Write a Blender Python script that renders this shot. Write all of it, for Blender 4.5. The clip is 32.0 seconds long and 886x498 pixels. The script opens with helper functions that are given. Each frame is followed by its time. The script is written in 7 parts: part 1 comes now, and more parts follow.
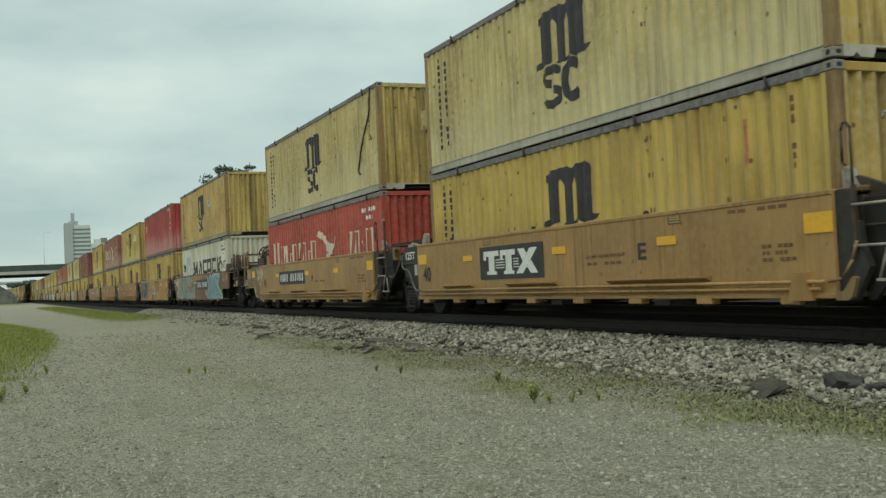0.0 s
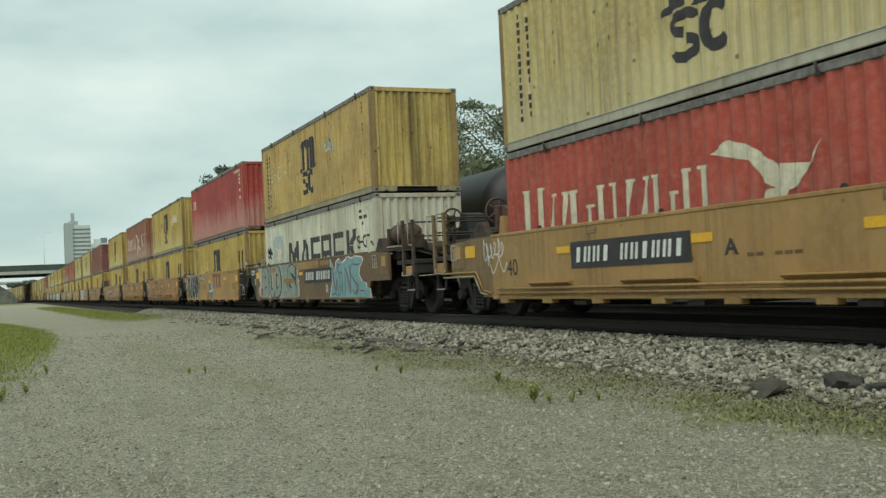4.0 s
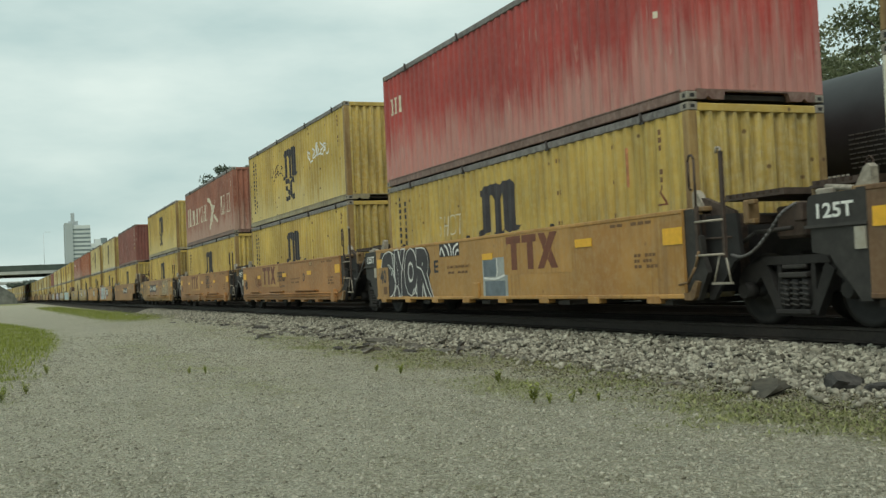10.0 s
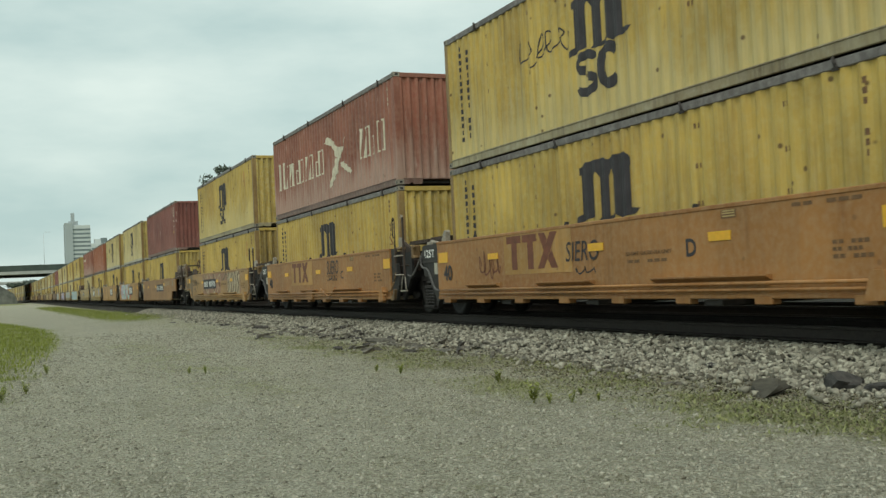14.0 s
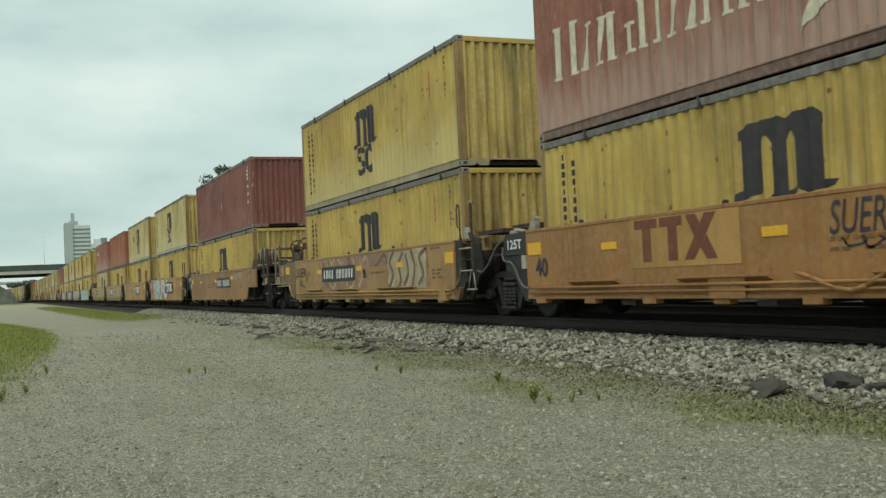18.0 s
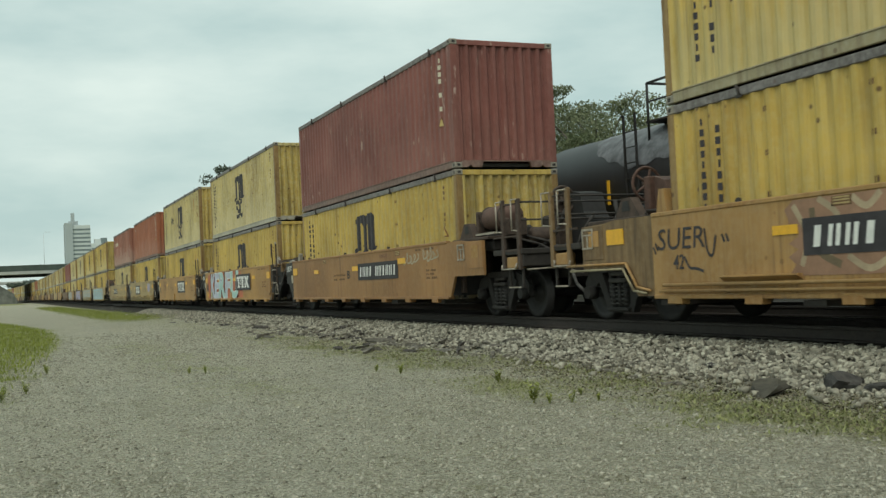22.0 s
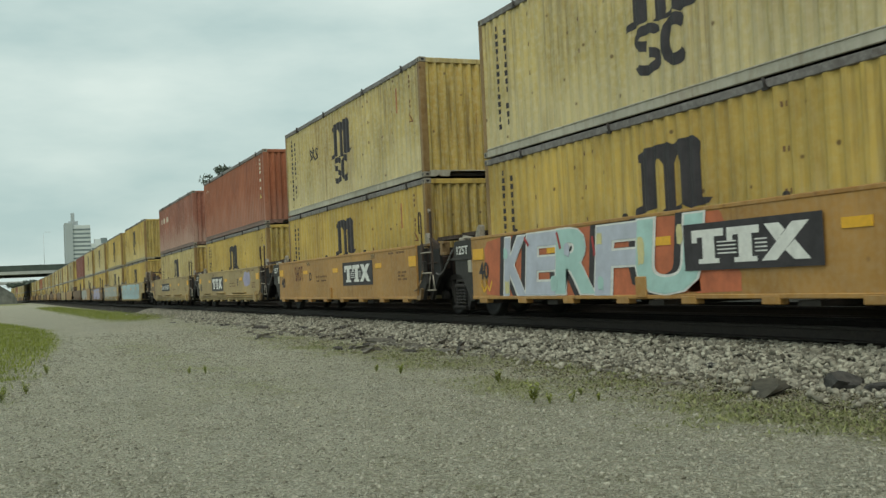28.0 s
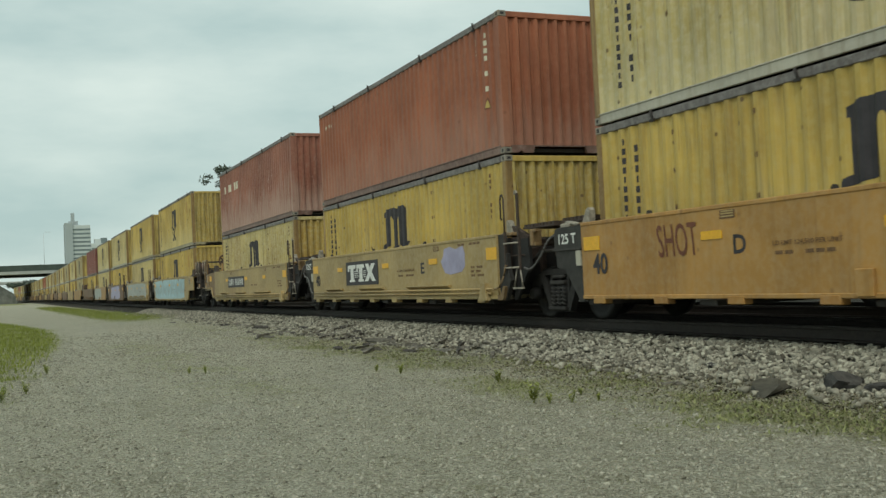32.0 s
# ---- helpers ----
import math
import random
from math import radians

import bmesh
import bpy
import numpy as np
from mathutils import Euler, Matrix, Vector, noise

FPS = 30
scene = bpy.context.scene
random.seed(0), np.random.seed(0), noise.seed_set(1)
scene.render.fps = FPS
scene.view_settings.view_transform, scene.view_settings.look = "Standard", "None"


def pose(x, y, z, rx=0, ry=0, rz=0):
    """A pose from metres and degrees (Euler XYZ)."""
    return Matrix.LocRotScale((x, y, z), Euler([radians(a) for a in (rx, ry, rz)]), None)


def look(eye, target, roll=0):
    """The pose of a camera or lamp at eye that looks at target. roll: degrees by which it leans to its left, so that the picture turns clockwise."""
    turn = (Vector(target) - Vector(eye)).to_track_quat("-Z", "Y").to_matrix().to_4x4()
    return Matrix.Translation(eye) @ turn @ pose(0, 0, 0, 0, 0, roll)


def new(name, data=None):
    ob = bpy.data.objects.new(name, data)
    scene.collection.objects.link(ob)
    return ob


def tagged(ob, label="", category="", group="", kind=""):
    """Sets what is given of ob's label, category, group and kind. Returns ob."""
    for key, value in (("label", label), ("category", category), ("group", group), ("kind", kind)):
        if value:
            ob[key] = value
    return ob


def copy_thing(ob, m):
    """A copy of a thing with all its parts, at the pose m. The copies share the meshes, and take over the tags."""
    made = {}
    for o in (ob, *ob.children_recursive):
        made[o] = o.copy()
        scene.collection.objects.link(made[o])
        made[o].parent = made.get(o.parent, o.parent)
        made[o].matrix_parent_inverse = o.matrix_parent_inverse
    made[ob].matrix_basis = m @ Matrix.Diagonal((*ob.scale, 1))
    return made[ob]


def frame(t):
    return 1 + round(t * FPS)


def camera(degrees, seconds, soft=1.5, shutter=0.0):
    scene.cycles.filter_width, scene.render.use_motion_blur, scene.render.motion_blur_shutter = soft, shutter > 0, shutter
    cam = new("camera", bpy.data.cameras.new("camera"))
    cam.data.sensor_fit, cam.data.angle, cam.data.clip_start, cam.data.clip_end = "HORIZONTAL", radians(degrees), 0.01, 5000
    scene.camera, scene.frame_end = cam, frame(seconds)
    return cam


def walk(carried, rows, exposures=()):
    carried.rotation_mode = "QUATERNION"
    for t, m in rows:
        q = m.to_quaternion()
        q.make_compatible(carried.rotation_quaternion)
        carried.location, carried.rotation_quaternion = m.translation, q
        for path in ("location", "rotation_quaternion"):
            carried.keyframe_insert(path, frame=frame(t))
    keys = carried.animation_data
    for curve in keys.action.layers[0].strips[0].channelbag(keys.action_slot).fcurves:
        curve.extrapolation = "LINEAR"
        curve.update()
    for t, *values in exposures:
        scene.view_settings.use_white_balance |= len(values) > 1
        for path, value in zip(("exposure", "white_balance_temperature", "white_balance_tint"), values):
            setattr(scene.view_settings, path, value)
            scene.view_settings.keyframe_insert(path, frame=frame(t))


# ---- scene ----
CAM_H = 0.787
TRACK_X = 9.972          # centre line of the near track
TRACK2_X = 14.1           # centre line of the siding behind
GROUND_Z = -0.5           # rail top is zero
CURVE_Y, CURVE_R = 220.0, 5500.0
UNITS = 38

cam = camera(46.525, 32.0, soft=1.4, shutter=0.2)
CAM_POSE = Matrix.Translation((0, 0, CAM_H)) @ pose(0, 0, 0, 0, 0, -23.036) @ pose(0, 0, 0, 90 + 1.7045, 0, 0) @ pose(0, 0, 0, 0, 0, -2.678)
walk(cam, [(0.0, CAM_POSE), (32.0, CAM_POSE)], exposures=[(0.0, -0.05, 6600, 6.0), (2.2, -0.03, 6600, 6.0), (3.0, 0.13, 6600, 6.0), (6.0, 0.1, 6630, 6.5), (14.0, 0.11, 6630, 6.5), (25.0, 0.11, 6630, 6.5), (28.0, 0.02, 6610, 6.5), (32.0, 0.0, 6610, 6.5)])

# ---- world and light ----
SUN_EL, SUN_AZ = 55.0, 215.0
world = bpy.data.worlds.new("overcast_sky")
scene.world = world
world.use_nodes = True
wn, wl = world.node_tree.nodes, world.node_tree.links
wn.clear()
w_out = wn.new("ShaderNodeOutputWorld")
w_bg = wn.new("ShaderNodeBackground")
w_sky = wn.new("ShaderNodeTexSky")
w_sky.sky_type = "NISHITA"
w_sky.sun_disc = False
w_sky.sun_elevation = radians(SUN_EL)
w_sky.sun_rotation = radians(SUN_AZ)
w_sky.dust_density = 4.0
w_co = wn.new("ShaderNodeTexCoord")
w_map = wn.new("ShaderNodeMapping")
w_map.inputs["Scale"].default_value = (1.0, 1.0, 3.2)
w_noise = wn.new("ShaderNodeTexNoise")
w_noise.inputs["Scale"].default_value = 2.7
w_noise.inputs["Detail"].default_value = 6.0
w_noise.inputs["Roughness"].default_value = 0.52
w_ramp = wn.new("ShaderNodeValToRGB")
w_ramp.color_ramp.elements[0].position = 0.36
w_ramp.color_ramp.elements[0].color = (4.75, 6.25, 6.2, 1)
w_ramp.color_ramp.elements[1].position = 0.66
w_ramp.color_ramp.elements[1].color = (7.8, 8.9, 8.45, 1)
w_mix = wn.new("ShaderNodeMix")
w_mix.data_type = "RGBA"
w_mix.inputs[0].default_value = 0.9
w_bg.inputs["Strength"].default_value = 0.1
wl.new(w_co.outputs["Generated"], w_map.inputs["Vector"])
wl.new(w_map.outputs["Vector"], w_noise.inputs["Vector"])
wl.new(w_noise.outputs["Fac"], w_ramp.inputs["Fac"])
wl.new(w_sky.outputs["Color"], w_mix.inputs[6])
wl.new(w_ramp.outputs["Color"], w_mix.inputs[7])
wl.new(w_mix.outputs[2], w_bg.inputs["Color"])
wl.new(w_bg.outputs["Background"], w_out.inputs["Surface"])
sun_data = bpy.data.lights.new("sun", "SUN")
sun_data.energy = 1.35
sun_data.angle = radians(40)
sun_data.color = (1.0, 0.97, 0.9)
sun = new("sun", sun_data)
_a, _e = radians(SUN_AZ), radians(SUN_EL)
sun.matrix_world = look((0, 0, 60), (-math.sin(_a) * math.cos(_e) * 50, -math.cos(_a) * math.cos(_e) * 50, 60 - math.sin(_e) * 50))


# ---- materials ----
def nodes_of(name):
    m = bpy.data.materials.new(name)
    m.use_nodes = True
    nt = m.node_tree
    nt.nodes.clear()
    out = nt.nodes.new("ShaderNodeOutputMaterial")
    b = nt.nodes.new("ShaderNodeBsdfPrincipled")
    nt.links.new(b.outputs["BSDF"], out.inputs["Surface"])
    return m, nt, b


def tex(nt, kind, scale, vec, detail=4.0, rough=0.55):
    n = nt.nodes.new(kind)
    n.inputs["Scale"].default_value = scale
    if kind == "ShaderNodeTexNoise":
        n.inputs["Detail"].default_value = detail
        n.inputs["Roughness"].default_value = rough
    nt.links.new(vec, n.inputs["Vector"])
    return n


def ramp(nt, val, p0, p1, c0=(0, 0, 0, 1), c1=(1, 1, 1, 1)):
    r = nt.nodes.new("ShaderNodeValToRGB")
    e = r.color_ramp.elements
    e[0].position, e[0].color, e[1].position, e[1].color = p0, c0, p1, c1
    nt.links.new(val, r.inputs["Fac"])
    return r.outputs["Color"]


def mixc(nt, fac, a, b, mode="MIX"):
    m = nt.nodes.new("ShaderNodeMix")
    m.data_type, m.blend_type = "RGBA", mode
    for sock, v in ((m.inputs[0], fac), (m.inputs[6], a), (m.inputs[7], b)):
        if isinstance(v, (int, float)):
            sock.default_value = v
        elif isinstance(v, tuple):
            sock.default_value = (*v[:3], 1)
        else:
            nt.links.new(v, sock)
    return m.outputs[2]


def math_node(nt, op, a, b):
    m = nt.nodes.new("ShaderNodeMath")
    m.operation = op
    for sock, v in ((m.inputs[0], a), (m.inputs[1], b)):
        if isinstance(v, (int, float)):
            sock.default_value = v
        else:
            nt.links.new(v, sock)
    return m.outputs[0]


def object_coords(nt, stretch=(1, 1, 1), shift=True, source="Object"):
    co = nt.nodes.new("ShaderNodeTexCoord")
    mp = nt.nodes.new("ShaderNodeMapping")
    mp.inputs["Scale"].default_value = stretch
    nt.links.new(co.outputs[source], mp.inputs["Vector"])
    if not shift:
        return mp.outputs["Vector"]
    info = nt.nodes.new("ShaderNodeObjectInfo")
    add = nt.nodes.new("ShaderNodeVectorMath")
    add.operation = "MULTIPLY_ADD"
    comb = nt.nodes.new("ShaderNodeCombineXYZ")
    for i in range(3):
        nt.links.new(info.outputs["Random"], comb.inputs[i])
    add.inputs[1].default_value = (37, 53, 71)
    nt.links.new(comb.outputs[0], add.inputs[0])
    nt.links.new(mp.outputs["Vector"], add.inputs[2])
    return add.outputs[0]


def bump(nt, b, height, strength=0.3, dist=0.01):
    n = nt.nodes.new("ShaderNodeBump")
    n.inputs["Strength"].default_value = strength
    n.inputs["Distance"].default_value = dist
    nt.links.new(height, n.inputs["Height"])
    nt.links.new(n.outputs["Normal"], b.inputs["Normal"])


def paint(name, colour, dirt=(0.10, 0.07, 0.04), amount=0.5, rust=0.35, fade=(0.6, 0.6, 0.55), faded=0.25, rough=0.55, chalk=0.0, soot=0.0, bands=0.0, chalk_tone=(0.44, 0.31, 0.25), drip=0.75, run=1.0, scratch=0.0):
    """Weathered paint: broad tone, faded patches, streaks that run down, small rust spots."""
    m, nt, b = nodes_of(name)
    v = object_coords(nt)
    vs = object_coords(nt, (2.2, 2.2, 0.22))
    broad = tex(nt, "ShaderNodeTexNoise", 0.55, v, 3)
    streak = tex(nt, "ShaderNodeTexNoise", 3.0, vs, 5, 0.6)
    fine = tex(nt, "ShaderNodeTexNoise", 9.0, v, 6, 0.65)
    spots = tex(nt, "ShaderNodeTexVoronoi", 2.6, v)
    dark = tuple(c * 0.66 for c in colour)
    col = mixc(nt, ramp(nt, broad.outputs["Fac"], 0.35, 0.68), dark, colour)
    wash = tex(nt, "ShaderNodeTexNoise", 0.34, object_coords(nt, (1, 1, 0.35)), 4, 0.6)
    brown = tuple(c * k for c, k in zip(colour, (0.58, 0.48, 0.42)))
    col = mixc(nt, math_node(nt, "MULTIPLY", ramp(nt, wash.outputs["Fac"], 0.5, 0.68), 0.35 + 0.4 * amount), col, brown)
    col = mixc(nt, math_node(nt, "MULTIPLY", ramp(nt, fine.outputs["Fac"], 0.42, 0.7), faded), col, fade)
    col = mixc(nt, math_node(nt, "MULTIPLY", ramp(nt, streak.outputs["Fac"], 0.5, 0.72), amount * run), col, dirt)
    drips = tex(nt, "ShaderNodeTexNoise", 7.0, object_coords(nt, (2.4, 2.4, 0.12)), 4, 0.7)
    col = mixc(nt, math_node(nt, "MULTIPLY", ramp(nt, drips.outputs["Fac"], 0.60, 0.70), rust * drip), col, (0.15, 0.075, 0.03))
    if chalk:
        sep = nt.nodes.new("ShaderNodeSeparateXYZ")
        nt.links.new(object_coords(nt, shift=False), sep.inputs[0])
        low = math_node(nt, "ADD", math_node(nt, "MULTIPLY", sep.outputs["Z"], -0.55), math_node(nt, "MULTIPLY", streak.outputs["Fac"], 1.5))
        low = math_node(nt, "ADD", low, math_node(nt, "MULTIPLY", broad.outputs["Fac"], 0.9))
        col = mixc(nt, math_node(nt, "MULTIPLY", ramp(nt, low, 0.45, 1.35), chalk), col, chalk_tone)
    if soot:
        # run-off in bundles of narrow streaks
        runs = tex(nt, "ShaderNodeTexNoise", 5.0, object_coords(nt, (2.6, 2.6, 0.07)), 5, 0.7)
        where = tex(nt, "ShaderNodeTexNoise", 0.8, object_coords(nt, (1, 1, 0.4)), 3)
        both = math_node(nt, "MULTIPLY", ramp(nt, runs.outputs["Fac"], 0.46, 0.66), ramp(nt, where.outputs["Fac"], 0.47, 0.62))
        col = mixc(nt, math_node(nt, "MULTIPLY", both, soot), col, tuple(c * 0.55 for c in dirt))
    if bands:
        wide = tex(nt, "ShaderNodeTexNoise", 1.15, object_coords(nt, (2.6, 2.6, 0.06)), 3, 0.5)
        col = mixc(nt, math_node(nt, "MULTIPLY", ramp(nt, wide.outputs["Fac"], 0.55, 0.66), bands), col, (0.045, 0.032, 0.02))
    if scratch:
        # pale scraped flakes that run down
        flakes = tex(nt, "ShaderNodeTexNoise", 6.5, object_coords(nt, (1.6, 1.6, 0.28)), 3, 0.6)
        area = tex(nt, "ShaderNodeTexNoise", 0.7, v, 3)
        where = math_node(nt, "MULTIPLY", ramp(nt, flakes.outputs["Fac"], 0.62, 0.70), ramp(nt, area.outputs["Fac"], 0.42, 0.6))
        col = mixc(nt, math_node(nt, "MULTIPLY", where, scratch), col, (0.52, 0.40, 0.34))
    near = ramp(nt, spots.outputs["Distance"], 0.06, 0.11, (1, 1, 1, 1), (0, 0, 0, 1))
    col = mixc(nt, math_node(nt, "MULTIPLY", near, rust), col, (0.09, 0.045, 0.02))
    nt.links.new(col, b.inputs["Base Color"])
    b.inputs["Roughness"].default_value = rough
    b.inputs["Specular IOR Level"].default_value = 0.35
    bump(nt, b, fine.outputs["Fac"], 0.25, 0.006)
    return m


def plain(name, colour, rough=0.7, metal=0.0, scale=6.0, vary=0.35, bumpy=0.3):
    m, nt, b = nodes_of(name)
    v = object_coords(nt)
    n1 = tex(nt, "ShaderNodeTexNoise", scale, v, 6, 0.65)
    n2 = tex(nt, "ShaderNodeTexNoise", scale * 0.12, v, 3)
    lo = tuple(c * (1 - vary) for c in colour)
    hi = tuple(min(1, c * (1 + vary)) for c in colour)
    col = mixc(nt, ramp(nt, n1.outputs["Fac"], 0.3, 0.72), lo, hi)
    col = mixc(nt, math_node(nt, "MULTIPLY", ramp(nt, n2.outputs["Fac"], 0.4, 0.7), 0.35), col, lo)
    nt.links.new(col, b.inputs["Base Color"])
    b.inputs["Roughness"].default_value = rough
    b.inputs["Metallic"].default_value = metal
    bump(nt, b, n1.outputs["Fac"], bumpy, 0.01)
    return m


YELLOW = paint("yellow_container_paint", (0.60, 0.418, 0.098), dirt=(0.18, 0.11, 0.04), amount=0.36, rust=0.85, fade=(0.57, 0.52, 0.28), soot=0.42, drip=0.45, chalk=0.5, chalk_tone=(0.60, 0.525, 0.28))
YELLOW_PALE = paint("pale_yellow_container_paint", (0.60, 0.475, 0.18), dirt=(0.2, 0.13, 0.06), amount=0.5, rust=0.75, fade=(0.66, 0.62, 0.46), faded=0.42, soot=0.55, chalk=0.4, chalk_tone=(0.62, 0.56, 0.36))
# yellow of the far units, greyed in the colour to stand for distance haze
HAZE_YELLOW = paint("haze_muted_yellow_container_paint", (0.44, 0.36, 0.17), dirt=(0.2, 0.14, 0.08), amount=0.4, rust=0.6, fade=(0.5, 0.46, 0.34), faded=0.45, soot=0.3)
OCHRE = paint("ochre_container_paint", (0.62, 0.415, 0.115), dirt=(0.18, 0.09, 0.035), amount=0.6, rust=0.8, soot=0.55)
YELLOW_END = paint("sooty_yellow_end_paint", (0.58, 0.42, 0.11), dirt=(0.05, 0.036, 0.02), amount=0.6, rust=0.8, fade=(0.6, 0.55, 0.36), faded=0.4, soot=0.45, bands=0.5)
YELLOW_POST = paint("grimy_brown_yellow_post_paint", (0.33, 0.21, 0.075), dirt=(0.10, 0.05, 0.025), amount=0.8, rust=0.9, fade=(0.45, 0.36, 0.2), soot=0.6)
YELLOW_RAIL = paint("dull_yellow_rail_paint", (0.38, 0.325, 0.19), dirt=(0.12, 0.08, 0.045), amount=0.6, rust=0.6, fade=(0.5, 0.47, 0.38), faded=0.35, soot=0.5)
CASTING = plain("worn_casting_paint", (0.25, 0.225, 0.18), 0.65, 0.0, 14, 0.35)
WHITE = paint("white_container_paint", (0.70, 0.70, 0.60), dirt=(0.36, 0.27, 0.10), amount=0.7, rust=0.45, fade=(0.60, 0.53, 0.33), faded=0.5, soot=0.5)
RED = paint("faded_red_container_paint", (0.42, 0.06, 0.05), chalk=0.6, scratch=0.4, chalk_tone=(0.50, 0.31, 0.265), dirt=(0.16, 0.05, 0.04), fade=(0.5, 0.25, 0.22), faded=0.15, amount=0.45, rust=0.2)
BRIGHT_RED = paint("bright_red_container_paint", (0.46, 0.075, 0.05), chalk=0.35, dirt=(0.22, 0.06, 0.04), fade=(0.55, 0.26, 0.2), faded=0.32, amount=0.3, rust=0.2)
MAROON = paint("maroon_container_paint", (0.235, 0.083, 0.066), scratch=0.8, chalk=0.15, chalk_tone=(0.36, 0.2, 0.16), dirt=(0.33, 0.19, 0.16), fade=(0.36, 0.17, 0.14), faded=0.18, amount=0.22, rust=0.25)
ORANGE = paint("rust_orange_container_paint", (0.36, 0.12, 0.058), chalk=0.25, dirt=(0.16, 0.06, 0.035), fade=(0.45, 0.2, 0.12), faded=0.25, amount=0.45, rust=0.35)
BRICK = paint("brick_red_container_paint", (0.33, 0.125, 0.082), chalk=0.7, scratch=0.5, dirt=(0.14, 0.06, 0.04), fade=(0.42, 0.24, 0.17), faded=0.35, amount=0.5, rust=0.3)
CAR_TAN = paint("tan_yellow_car_paint", (0.49, 0.262, 0.07), dirt=(0.2, 0.11, 0.05), fade=(0.46, 0.34, 0.19), faded=0.38, amount=0.6, rust=0.35, soot=0.35, drip=0.12, run=0.45)
CAR_ORANGE = paint("ochre_orange_car_paint", (0.395, 0.182, 0.054), dirt=(0.17, 0.085, 0.04), fade=(0.42, 0.29, 0.16), faded=0.42, amount=0.6, rust=0.4, soot=0.35, drip=0.12, run=0.45)
CAR_BROWN = paint("dirty_brown_car_paint", (0.175, 0.098, 0.048), dirt=(0.075, 0.045, 0.028), fade=(0.27, 0.19, 0.115), faded=0.35, amount=0.65, rust=0.35, soot=0.5, drip=0.12, run=0.45)
CAR_GRIME = paint("grimy_car_end_paint", (0.24, 0.15, 0.066), dirt=(0.07, 0.045, 0.025), fade=(0.3, 0.22, 0.13), faded=0.4, amount=0.65, rust=0.5, soot=0.6)
CAR_RUST = paint("rusty_orange_brown_car_paint", (0.355, 0.182, 0.064), dirt=(0.13, 0.065, 0.03), fade=(0.36, 0.23, 0.12), faded=0.35, amount=0.6, rust=0.45, soot=0.5, drip=0.12, run=0.45)
CAR_DULL = paint("dirty_tan_car_paint", (0.425, 0.245, 0.085), dirt=(0.15, 0.075, 0.03), fade=(0.42, 0.30, 0.16), faded=0.4, amount=0.6, rust=0.45, soot=0.5, drip=0.12, run=0.45)
CAR_PALE = paint("weathered_buff_car_paint", (0.42, 0.30, 0.12), dirt=(0.16, 0.10, 0.05), fade=(0.5, 0.42, 0.28), faded=0.4, amount=0.45, rust=0.3, drip=0.12, run=0.45)
RAILGREY = paint("worn_grey_rail_paint", (0.165, 0.15, 0.142), dirt=(0.05, 0.043, 0.038), fade=(0.36, 0.34, 0.32), faded=0.5, amount=0.5, rust=0.4)
REDRAIL = paint("grimy_red_brown_rail_paint", (0.20, 0.115, 0.09), dirt=(0.09, 0.06, 0.045), fade=(0.38, 0.28, 0.24), faded=0.45, amount=0.6, rust=0.5)
LIGHTRAIL = paint("chalky_rail_paint", (0.48, 0.45, 0.36), dirt=(0.2, 0.15, 0.09), fade=(0.6, 0.58, 0.52), faded=0.3, amount=0.5, rust=0.3)
DARKSTEEL = plain("grimy_dark_steel", (0.031, 0.026, 0.022), 0.75, 0.0, 8)
TRUCKSTEEL = plain("black_brake_dust_steel", (0.026, 0.0235, 0.0215), 0.85, 0.0, 9)
BLACKSTEEL = plain("black_oily_steel", (0.018, 0.0165, 0.0155), 0.7, 0.0, 9)
BROWNSTEEL = plain("rusty_brown_steel", (0.062, 0.042, 0.031), 0.8, 0.0, 8, 0.5)
PALESTEEL = plain("pale_handrail_paint", (0.30, 0.27, 0.215), 0.65, 0.0, 14, 0.45)
GREYPLATE = plain("dark_grey_plate_paint", (0.030, 0.0275, 0.024), 0.7, 0.0, 7, 0.45)
SPRINGSTEEL = plain("dusty_spring_steel", (0.045, 0.041, 0.037), 0.75, 0.0, 9)
BRIGHTSTEEL = plain("worn_bright_steel", (0.16, 0.13, 0.11), 0.5, 0.6, 10)
RUSTRAIL = plain("rusty_rail_steel", (0.038, 0.030, 0.025), 0.75, 0.0, 12)
REFLECT = plain("yellow_reflector_sheet", (0.75, 0.40, 0.02), 0.45, 0.0, 14, 0.12, 0.05)
INK = plain("black_marking_paint", (0.033, 0.028, 0.032), 0.6, 0.0, 5, 0.5)
INKBROWN = plain("brown_marking_paint", (0.16, 0.05, 0.022), 0.6, 0.0, 7, 0.3)
CREAM = plain("cream_marking_paint", (0.60, 0.55, 0.42), 0.6, 0.0, 7, 0.25)
WHITEMARK = plain("white_marking_paint", (0.72, 0.72, 0.68), 0.6, 0.0, 8, 0.15)
STENCIL = plain("faded_stencil_paint", (0.16, 0.085, 0.035), 0.7, 0.0, 20, 0.4)
WOOD = plain("tarred_sleeper_wood", (0.05, 0.043, 0.036), 0.9, 0.0, 7, 0.5, 0.6)
OLDWOOD = plain("weathered_grey_brown_timber", (0.13, 0.118, 0.095), 0.9, 0.0, 9, 0.6, 0.7)
CONCRETE = plain("bridge_concrete", (0.40, 0.41, 0.38), 0.85, 0.0, 0.6, 0.2)
GIRDER = plain("dark_green_girder_paint", (0.055, 0.075, 0.062), 0.7, 0.0, 0.4, 0.3)
TOWERWHITE = plain("pale_tower_cladding", (0.52, 0.56, 0.56), 0.7, 0.0, 0.05, 0.06)
TOWERGREY = plain("grey_tower_wall", (0.34, 0.38, 0.39), 0.7, 0.0, 0.05, 0.08)
TOWERGLASS = plain("dark_window_bands", (0.16, 0.20, 0.21), 0.35, 0.0, 0.08, 0.2)
